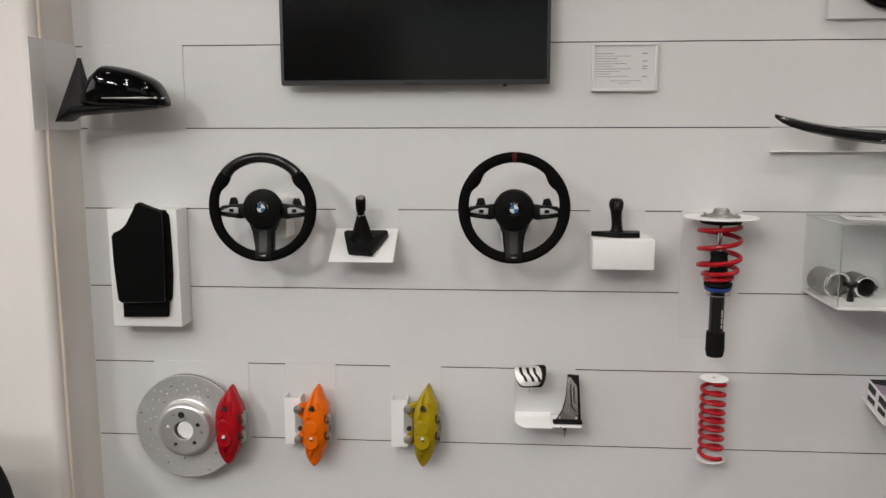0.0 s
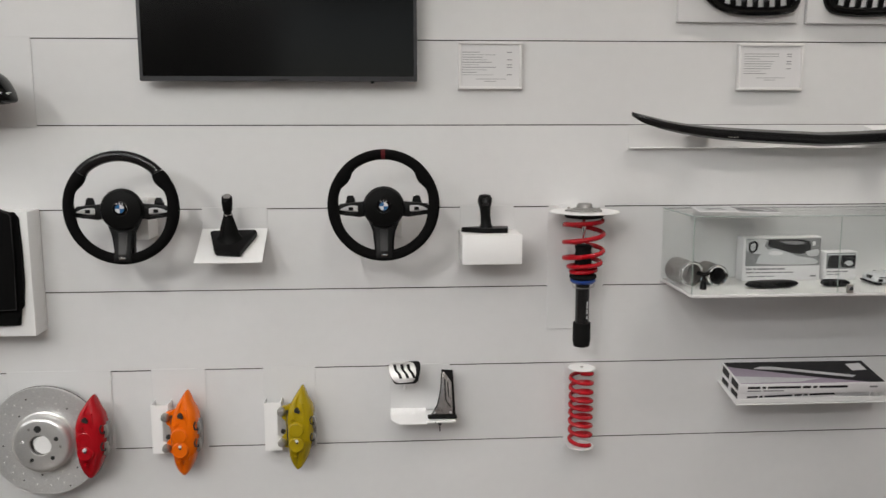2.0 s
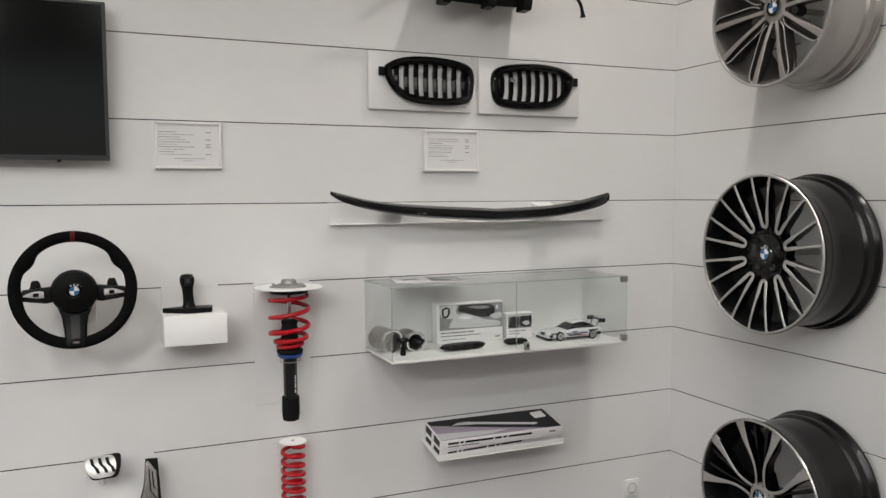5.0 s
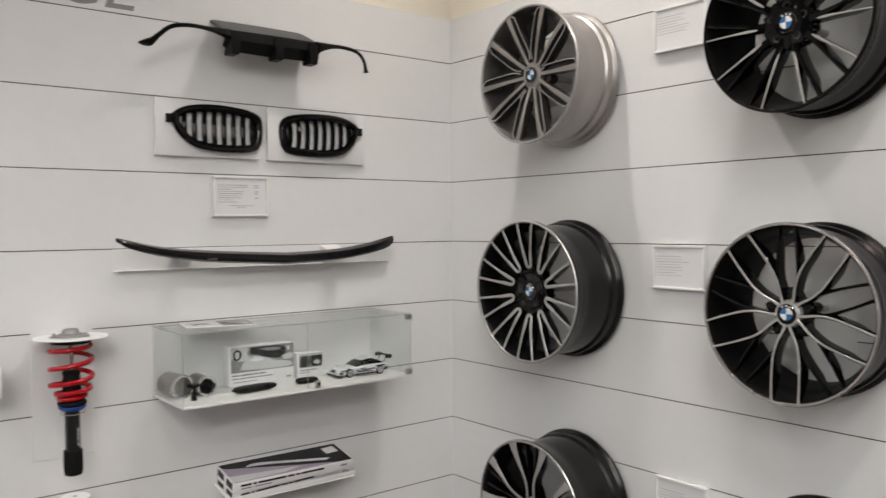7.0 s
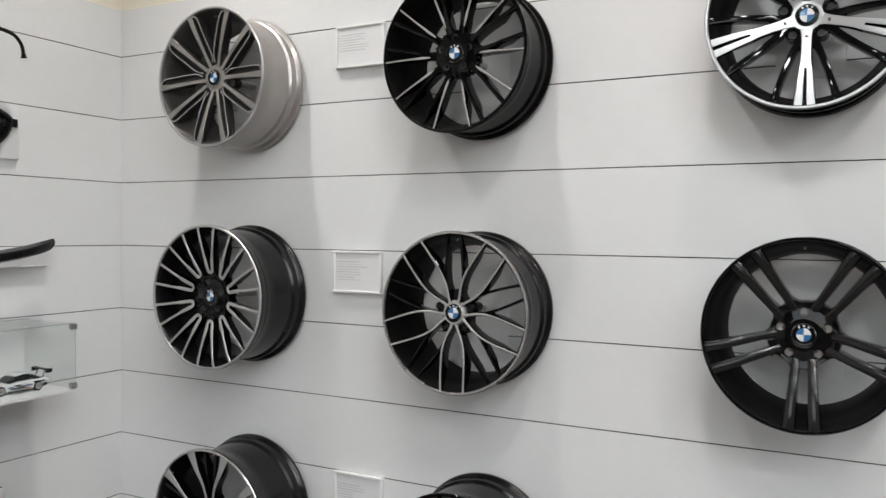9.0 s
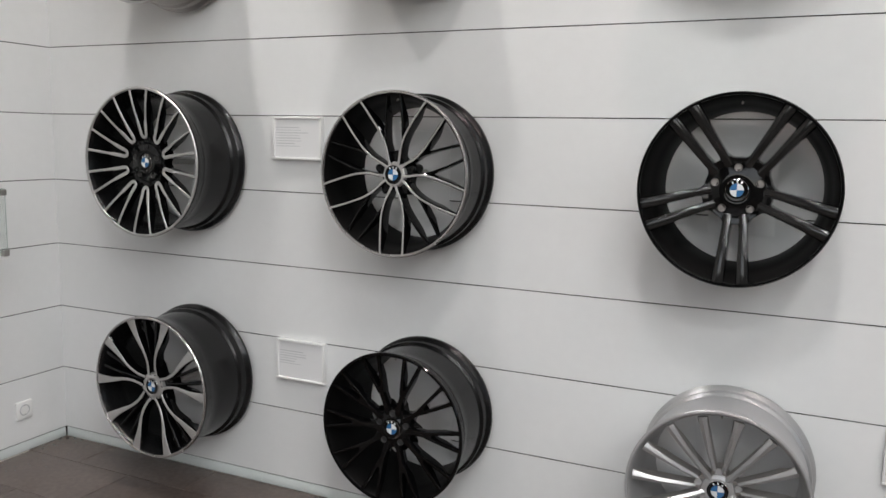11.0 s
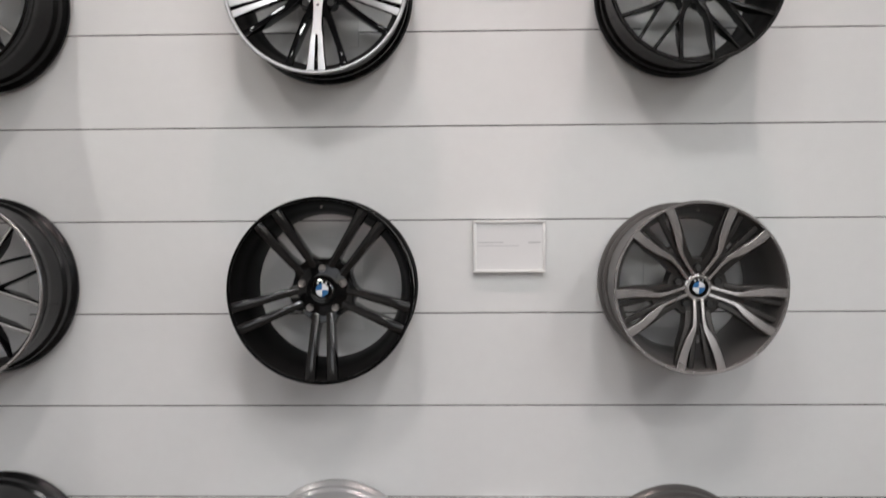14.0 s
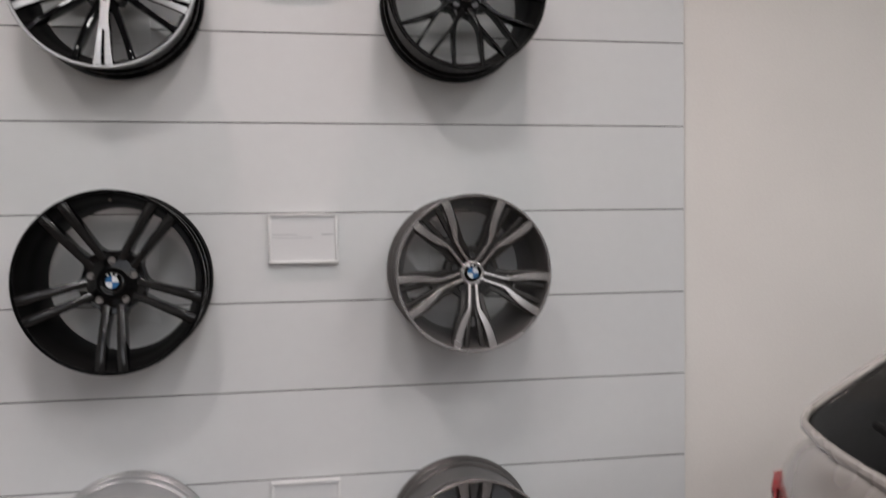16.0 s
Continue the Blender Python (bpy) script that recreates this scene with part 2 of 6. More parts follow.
def link_mesh(name, bm, mats, smooth=35):
    me = bpy.data.meshes.new(name)
    bmesh.ops.recalc_face_normals(bm, faces=bm.faces)
    bm.to_mesh(me)
    bm.free()
    for m in mats if isinstance(mats, (list, tuple)) else [mats]:
        me.materials.append(M[m] if isinstance(m, str) else m)
    if smooth:
        me.shade_smooth()
        me.set_sharp_from_angle(angle=radians(smooth))
    return me


def part(name, bm, mats, parent, label="", m=None, smooth=35):
    ob = new(name, link_mesh(name, bm, mats, smooth))
    ob.parent = parent
    if m is not None:
        ob.matrix_basis = m
    return tagged(ob, label)


def piece(name, mesh, parent, m):
    ob = new(name, mesh)
    ob.parent = parent
    ob.matrix_basis = m
    return ob


def thing(name, m, label, category, group="", kind=""):
    ob = new(name)
    ob.matrix_world = m
    ob.empty_display_size = 0.05
    return tagged(ob, label, category, group, kind)


def solid(name, bm, mats, label, category="", m=None, group="", kind="", smooth=35):
    ob = new(name, link_mesh(name, bm, mats, smooth))
    if m is not None:
        ob.matrix_world = m
    return tagged(ob, label, category, group, kind)


def B():
    return bmesh.new()


def paint(geom, index):
    for g in geom:
        if isinstance(g, bmesh.types.BMFace):
            g.material_index = index


def box(bm, x0, x1, y0, y1, z0, z1, bevel=0.0, index=0, seg=2):
    co = [(x, y, z) for x in (x0, x1) for y in (y0, y1) for z in (z0, z1)]
    v = [bm.verts.new(c) for c in co]
    fs = [bm.faces.new([v[i] for i in f]) for f in ((0, 1, 3, 2), (4, 6, 7, 5), (0, 4, 5, 1), (2, 3, 7, 6), (0, 2, 6, 4), (1, 5, 7, 3))]
    paint(fs, index)
    if bevel:
        es = list({e for f in fs for e in f.edges})
        out = bmesh.ops.bevel(bm, geom=es, offset=bevel, segments=seg, affect="EDGES", profile=0.5)
        paint(out["faces"], index)
    return bm


def prism(bm, outline, z0, z1, bevel=0.0, index=0, top=None, seg=2):
    lo = [bm.verts.new((x, y, z0)) for x, y in outline]
    hi = [bm.verts.new((x, y, z1)) for x, y in outline]
    n = len(outline)
    sides = [bm.faces.new((lo[i], lo[(i + 1) % n], hi[(i + 1) % n], hi[i])) for i in range(n)]
    a, b = bm.faces.new(hi), bm.faces.new(lo[::-1])
    paint(sides + [a, b], index)
    if top is not None:
        a.material_index = top
    if bevel:
        bmesh.ops.bevel(bm, geom=list(a.edges), offset=bevel, segments=seg, affect="EDGES", profile=0.5)
    return bm


def rounded(outline, r, steps=4):
    """The outline with its corners rounded off."""
    out, n = [], len(outline)
    for i in range(n):
        a, b, c = (np.array(outline[(i + k) % n], float) for k in (-1, 0, 1))
        da, dc = np.linalg.norm(a - b), np.linalg.norm(c - b)
        p, q = b + (a - b) / da * min(r, da * 0.45), b + (c - b) / dc * min(r, dc * 0.45)
        for k in range(steps + 1):
            t = k / steps
            out.append(tuple((1 - t) ** 2 * p + 2 * t * (1 - t) * b + t * t * q))
    return out


def lathe(bm, profile, seg=48, index=0, close=False, m=None, start=0.0, sweep=360.0):
    """Turns (radius, w) round the w axis; close joins the profile's end to its start."""
    whole = sweep >= 359.9
    count = seg if whole else seg + 1
    rings = []
    for i in range(count):
        a = radians(start + sweep * i / seg)
        ring = []
        for r, w in profile:
            p = Vector((r * math.cos(a), r * math.sin(a), w))
            ring.append(bm.verts.new(m @ p if m is not None else p))
        rings.append(ring)
    k = len(profile)
    for i in range(seg):
        r0, r1 = rings[i], rings[(i + 1) % count]
        for j in range(k if close else k - 1):
            quad = (r0[j], r1[j], r1[(j + 1) % k], r0[(j + 1) % k])
            if len({q.co.to_tuple(6) for q in quad}) < 3:
                continue
            bm.faces.new(quad).material_index = index
    bmesh.ops.remove_doubles(bm, verts=[v for r in rings for v in r], dist=1e-6)
    return bm


def disc(bm, x, y, z0, z1, r, seg=24, index=0, bevel=0.0):
    """An upright plug along w with a softened front edge."""
    b = bevel or min(r, abs(z1 - z0)) * 0.15
    return lathe(bm, [(0, z0), (r, z0), (r, z1 - b), (r - b, z1), (0, z1)], seg, index, m=Matrix.Translation((x, y, 0)))


def rod(bm, a, b, r, seg=16, index=0, r2=None):
    a, b = Vector(a), Vector(b)
    q = (b - a).to_track_quat("Z", "Y").to_matrix().to_4x4()
    h = (b - a).length
    r2 = r if r2 is None else r2
    e = min(r, r2) * 0.12
    return lathe(bm, [(0, 0), (r - e, 0), (r, e), (r2, h - e), (r2 - e, h), (0, h)], seg, index, m=Matrix.Translation(a) @ q)


def tube(bm, pts, radius, seg=12, index=0, closed=False, flat=1.0):
    """Sweeps a round section along points; radius may be a function of the point's number."""
    pts = [Vector(p) for p in pts]
    n = len(pts)
    rings, side = [], None
    for i, p in enumerate(pts):
        if closed:
            d = pts[(i + 1) % n] - pts[i - 1]
        else:
            d = pts[min(i + 1, n - 1)] - pts[max(i - 1, 0)]
        d.normalize()
        if side is None:
            side = d.orthogonal().normalized()
        side = (side - d * side.dot(d)).normalized()
        up = d.cross(side)
        r = radius(i) if callable(radius) else radius
        rings.append([bm.verts.new(p + side * (r * math.cos(2 * math.pi * k / seg)) + up * (r * flat * math.sin(2 * math.pi * k / seg))) for k in range(seg)])
    for i in range(n if closed else n - 1):
        a, b = rings[i], rings[(i + 1) % n]
        for k in range(seg):
            bm.faces.new((a[k], a[(k + 1) % seg], b[(k + 1) % seg], b[k])).material_index = index
    if not closed:
        bm.faces.new(rings[0][::-1]).material_index = index
        bm.faces.new(rings[-1]).material_index = index
    return bm


def curve(pts, steps=6):
    """A smooth line through points of any size."""
    out, n = [], len(pts)
    P = [np.array(p, float) for p in pts]
    for i in range(n - 1):
        a, b, c, d = P[max(i - 1, 0)], P[i], P[i + 1], P[min(i + 2, n - 1)]
        for s in range(steps):
            t = s / steps
            out.append(0.5 * (2 * b + (c - a) * t + (2 * a - 5 * b + 4 * c - d) * t * t + (3 * b - a - 3 * c + d) * t ** 3))
    out.append(P[-1])
    return out


def ribbon(bm, pts, height, depth, side=0, face=0, steps=5, top=0.82, belly=1.0, crown=0.0, turn=0.0, mirror=1, rim=0.0):
    """A spoke-like bar: (u, v, width) points along it, its front at height(radius), with slanting flanks; it thins out to end inside the rim."""
    line = curve(pts, steps)
    ca, sa = math.cos(turn), math.sin(turn)
    rows = []
    for i, p in enumerate(line):
        d = np.array(line[min(i + 1, len(line) - 1)][:2]) - np.array(line[max(i - 1, 0)][:2])
        d /= np.linalg.norm(d) + 1e-9
        nrm = np.array((d[1], -d[0]))
        r = math.hypot(p[0], p[1])
        w = height(r)
        h = p[2] / 2
        row = []
        deep = depth - max(0.0, depth - 0.013) * min(1.0, max(0.0, (r / rim - 0.72) / 0.2)) if rim else depth
        for off, dw in ((-h * 0.75, -deep), (-h * belly, -deep * 0.4), (-h * top, -0.0012), (-h * top + min(0.0016, h * 0.2), 0.0), (0, crown), (h * top - min(0.0016, h * 0.2), 0.0), (h * top, -0.0012), (h * belly, -deep * 0.4), (h * 0.75, -deep)):
            q = np.array(p[:2]) + nrm * off
            if rim:
                q *= min(1.0, 0.966 * rim / (np.linalg.norm(q) + 1e-9))
            x, y = q[0] * mirror, q[1]
            row.append(bm.verts.new((x * ca - y * sa, x * sa + y * ca, w + dw)))
        rows.append(row)
    k = 9
    for i in range(len(rows) - 1):
        a, b = rows[i], rows[i + 1]
        for j in range(k):
            f = bm.faces.new((a[j], a[(j + 1) % k], b[(j + 1) % k], b[j]))
            f.material_index = face if 2 <= j <= 5 else side
    bm.faces.new(rows[0][::-1]).material_index = side
    bm.faces.new(rows[-1]).material_index = side
    return bm


def lettering(name, text, size, m, mats, parent=None, depth=0.0006, align="LEFT", shear=0.0, width=None):
    data = bpy.data.curves.new(name, "FONT")
    data.body, data.size, data.extrude, data.align_x, data.shear = text, size, depth, align, shear
    data.resolution_u = 3
    temp = bpy.data.objects.new(name, data)
    scene.collection.objects.link(temp)
    bpy.context.view_layer.update()
    me = bpy.data.meshes.new_from_object(temp.evaluated_get(bpy.context.evaluated_depsgraph_get()))
    bpy.data.objects.remove(temp)
    bpy.data.curves.remove(data)
    if width:
        xs = [v.co.x for v in me.vertices]
        me.transform(Matrix.Diagonal((width / (max(xs) - min(xs)), 1, 1, 1)))
    me.materials.clear()
    me.materials.append(M[mats])
    ob = new(name, me)
    if parent is not None:
        ob.parent = parent
    ob.matrix_basis = m
    return ob


def roundel(parent, r, w, x=0.0, y=0.0, name="centre_cap"):
    """A round badge: dark ring with a pale edge, and quarters in blue and white."""
    bm = B()
    lathe(bm, [(0, w - 0.006), (r, w - 0.006), (r, w - 0.001), (r * 0.96, w)], 40, 1)
    lathe(bm, [(r * 0.96, w), (r * 0.93, w), (r * 0.90, w - 0.0003), (r * 0.62, w + 0.0004), (0, w + 0.0006)], 40, 0)
    cap = part(name, bm, ["gloss_black", "chrome"], parent, "round badge with blue and white quarters", Matrix.Translation((x, y, 0)))
    for k in range(4):
        bm = B()
        lathe(bm, [(0.0005, w + 0.0012), (r * 0.6, w + 0.0010), (r * 0.6, w - 0.0002)], 10, 0, start=90 * k + 1, sweep=88)
        part("quarter", bm, "emblem_blue" if k % 2 else "emblem_white", cap)
    for a in (60, 90, 120):
        bm = B()
        box(bm, -r * 0.07, r * 0.07, -r * 0.09, r * 0.09, w + 0.0002, w + 0.0010)
        part("mark", bm, "emblem_white", cap, "", pose(0, 0, 0, 0, 0, a - 90) @ pose(0, r * 0.77, 0))
    return cap


# ---- the room ----
S = 0.29  # one wall board
A_LEFT, B_END = -4.062, -4.795


def structure(name, bm, mats, label, category="", m=None):
    return solid(name, bm, mats, label, category or name.split("_")[0], m, kind="structure")


def boards(wall, length, place, rows):
    """Wide white boards with edges coloured near-black to keep the seams dark, and a gap between them, laid on the
    wall's backing.
    """
    for i, (z0, z1) in enumerate(rows):
        bm = B()
        g = 0.0017
        box(bm, 0, length, z0 + g, z1 - g, -0.012, 0, 0.0004, 0, 1)
        bm.normal_update()
        paint([f for f in bm.faces if abs(f.normal.y) > 0.9], 1)
        part("board", bm, ["panel", "groove"], wall, "", place, smooth=0)


ROWS_Z = [(S * i, S * (i + 1)) for i in range(8)] + [(S * 8, WALL_TOP)]
bm = B()
box(bm, A_LEFT, 0.2, 0.006, 0.2, FLOOR_Z, WALL_TOP - 0.002)
wall_a = structure("wall_north", bm, "groove", "white wall clad in wide horizontal boards with dark gaps", "wall")
boards(wall_a, -A_LEFT + 0.011, on_a(A_LEFT, 0), ROWS_Z)
bm = B()
box(bm, 0.006, 0.2, B_END, 0.006, FLOOR_Z, WALL_TOP - 0.002)
wall_b = structure("wall_east", bm, "groove", "white wall clad in wide horizontal boards carrying alloy wheels", "wall")
boards(wall_b, -B_END - 0.0002, on_b(-0.0002, 0), ROWS_Z)
# skirtings, a little back from the boards
bm = B()
box(bm, A_LEFT, -0.004, 0.001, 0.02, FLOOR_Z, -0.003, 0.001)
structure("baseboard_north", bm, "skirt", "pale grey-white skirting below the wall boards", "skirting")
bm = B()
box(bm, 0.001, 0.02, B_END, -0.004, FLOOR_Z, -0.003, 0.001)
structure("baseboard_east", bm, "skirt", "pale grey-white skirting below the wall boards", "skirting")
# plain walls above the boards
bm = B()
box(bm, A_LEFT, 0.25, 0.035, 0.25, WALL_TOP, CEIL_Z)
structure("wall_north_upper", bm, "upper", "warm cream plaster wall above the boards", "wall")
bm = B()
box(bm, 0.035, 0.25, SOUTH_Y, 0.03, WALL_TOP, CEIL_Z)
structure("wall_east_upper", bm, "upper", "warm cream plaster wall above the boards", "wall")
bm = B()
box(bm, 0.022, 0.2, SOUTH_Y, B_END - 0.001, FLOOR_Z, WALL_TOP)
structure("wall_east_plaster", bm, "plaster", "plain cream plaster wall beside the boards", "wall")
# pillar at the left end, with a round corner and a bead of sealant
bm = B()
arc = [(A_LEFT - 0.035 + 0.035 * math.sin(radians(a)), -0.265 + 0.035 - 0.035 * math.cos(radians(a))) for a in range(0, 91, 10)]
ring = [(WEST_X, -0.265)] + arc + [(A_LEFT, 0.2), (WEST_X, 0.2)]
prism(bm, ring, FLOOR_Z, CEIL_Z)
structure("pillar", bm, "pillar", "white plastered pillar with a rounded corner", "pillar")
bm = B()
tube(bm, [(A_LEFT + 0.002, -0.216, z) for z in np.linspace(FLOOR_Z, CEIL_Z, 12)], 0.0065, 8)
structure("trim_pillar", bm, "bead", "thin cream corner bead on the pillar", "trim")
# unseen west and south walls close the room, with openings for fill
def glazed(name, u0, u1, length, place, label):
    bm = B()
    z0, z1 = (1.4, 3.3) if "west" in name else (1.1, 3.3)
    box(bm, 0, u0, FLOOR_Z, CEIL_Z, -0.2, 0)
    box(bm, u1, length, FLOOR_Z, CEIL_Z, -0.2, 0)
    box(bm, u0, u1, FLOOR_Z, z0, -0.2, 0)
    box(bm, u0, u1, z1, CEIL_Z, -0.2, 0)
    structure(name, bm, "backwall", label, "wall", place)
    win = thing("window_" + name.split("_")[1], place, "unseen dark grey window frame added round a fill lamp", "window", kind="structure")
    n = 3
    for i in range(n + 1):
        x = u0 + (u1 - u0) * i / n
        b = B()
        box(b, x - 0.03, x + 0.03, z0, z1, -0.14, -0.06, 0.004)
        part("mullion", b, "bezel", win)
    for z in (z0 + 0.03, z1 - 0.03):
        b = B()
        box(b, u0 + 0.03, u1 - 0.03, z - 0.03, z + 0.03, -0.14, -0.06, 0.004)
        part("rail", b, "bezel", win)


glazed("wall_west", 1.2, 4.6, 9.5, Matrix(((0, 0, 1, WEST_X), (-1, 0, 0, 0.0), (0, 1, 0, 0), (0, 0, 0, 1))), "unseen grey wall with a wide high opening")
glazed("wall_south", 3.1, 6.1, -WEST_X + 0.2, Matrix(((1, 0, 0, WEST_X), (0, 0, 1, SOUTH_Y), (0, 1, 0, 0), (0, 0, 0, 1))), "unseen grey wall with a wide high opening")
bm = B()
box(bm, WEST_X - 0.2, 0.25, SOUTH_Y - 0.2, 0.25, CEIL_Z, CEIL_Z + 0.2)
structure("ceiling", bm, "ceiling", "plain grey ceiling with round downlights", "ceiling")
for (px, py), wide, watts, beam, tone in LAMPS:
    lamp = thing("downlight", pose(px, py, CEIL_Z), "unseen round white recessed ceiling downlight, lit", "ceiling lamp", "downlights in the ceiling")
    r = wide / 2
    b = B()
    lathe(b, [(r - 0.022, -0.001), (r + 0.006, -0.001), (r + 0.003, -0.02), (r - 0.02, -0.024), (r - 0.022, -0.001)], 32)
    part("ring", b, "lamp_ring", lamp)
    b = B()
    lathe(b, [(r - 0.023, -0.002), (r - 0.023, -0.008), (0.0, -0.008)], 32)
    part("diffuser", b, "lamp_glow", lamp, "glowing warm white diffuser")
for eye, aim, watts in SPOTS:
    m = look(eye, aim)
    sp_ = thing("added_spot", m, "unseen white cylinder spotlight added under the ceiling, lit", "spotlight", "track spotlights")
    b = B()
    lathe(b, [(0.0, 0.26), (0.19, 0.26), (0.20, 0.25), (0.20, 0.012), (0.19, 0.010), (0.185, 0.02), (0.185, 0.03), (0.0, 0.03)], 40)
    part("can", b, "lamp_ring", sp_)
    b = B()
    lathe(b, [(0.18, 0.0295), (0.18, 0.022), (0.0, 0.022)], 32)
    part("lens", b, "lamp_glow", sp_, "glowing lens")
    b = B()
    up = m.inverted() @ Vector((eye[0], eye[1], CEIL_Z - 0.001))
    rod(b, (0, 0, 0.14), up, 0.015, 12)
    part("stem", b, "lamp_ring", sp_)
# unseen ground beyond the added openings
bm = B()
box(bm, -400, 400, -400, 400, FLOOR_Z - 0.4, FLOOR_Z - 0.21)
structure("ground", bm, "grout", "unseen grey ground slab beyond the added openings", "ground")
# floor slab; the tiles follow at the end
bm = B()
box(bm, WEST_X - 0.2, 0.25, SOUTH_Y - 0.2, 0.25, FLOOR_Z - 0.2, FLOOR_Z - 0.003)
floor = structure("floor", bm, "grout", "floor of brown-grey stoneware tiles in running bond", "floor")


# ---- alloy wheels ----
def wheel_barrel(bm, R, depth):
    """The barrel: front flange, bead seat, well, ridged back flange. Front at w=0, back at w=-depth."""
    o = [(0.992 * R, -0.001), (R, -0.004), (R, -0.011), (0.972 * R, -0.016), (0.958 * R, -0.022), (0.952 * R, -0.045), (0.935 * R, -0.056),
         (0.905 * R, -0.085), (0.905 * R, -0.16 * depth - 0.07), (0.926 * R, -0.62 * depth), (0.930 * R, -depth + 0.066), (0.962 * R, -depth + 0.058), (0.966 * R, -depth + 0.052), (0.950 * R, -depth + 0.046),
         (0.955 * R, -depth + 0.026), (0.978 * R, -depth + 0.020), (R, -depth + 0.012), (R, -depth + 0.002), (0.99 * R, -depth)]
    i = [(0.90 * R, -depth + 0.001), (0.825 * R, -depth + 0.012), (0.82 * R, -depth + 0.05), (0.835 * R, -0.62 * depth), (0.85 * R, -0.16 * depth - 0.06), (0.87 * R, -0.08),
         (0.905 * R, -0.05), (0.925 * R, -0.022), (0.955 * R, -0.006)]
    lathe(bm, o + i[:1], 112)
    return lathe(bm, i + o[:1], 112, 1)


def web(bm, R, height, n, base, r0, r1, power, drop, deep, notch=0.0):
    """A hub plate whose edge swells into the spokes with round fillets."""
    rows, seg = [], 160
    for i in range(seg):
        a = 2 * math.pi * i / seg
        s = ((1 + math.cos(n * (a - radians(base)))) / 2) ** power
        r = R * (r0 + (r1 - r0) * s)
        off = math.radians((math.degrees(a) - base + 180 / n) % (360 / n) - 180 / n)
        if notch and abs(math.sin(off)) * r < notch * R:
            r = min(r, R * 0.31)
        row = []
        for rr, dw in ((0.10 * R, 0), (0.10 * R + (r - 0.10 * R) * 0.45, 0), (r - 0.0035, 0), (r - 0.0008, -0.0012), (r, -0.004), (r + 0.002, -deep), (0.10 * R, -deep)):
            row.append(bm.verts.new((rr * math.cos(a), rr * math.sin(a), height(rr) - drop + dw)))
        rows.append(row)
    for i in range(seg):
        a, b = rows[i], rows[(i + 1) % seg]
        for j in range(7):
            bm.faces.new((a[j], a[(j + 1) % 7], b[(j + 1) % 7], b[j])).material_index = 1 if j < 2 else 0
    return bm


def mounted(y, z, back, depth, hub_w):
    """The white plate and post that carry a wheel."""
    t = thing("wheel_mount", on_b(y, z), "white steel wall plate with a post behind an alloy wheel", "wheel mount", "wheel mounts on the wall")
    bm = B()
    box(bm, -0.095, 0.095, -0.145, 0.145, 0.0004, 0.003, 0.0008, 0, 1)
    part("plate", bm, "steel_white", t)
    bm = B()
    rod(bm, (0, 0, 0.003), (0, 0, hub_w - 0.04), 0.011, 16)
    part("post", bm, "steel", t)


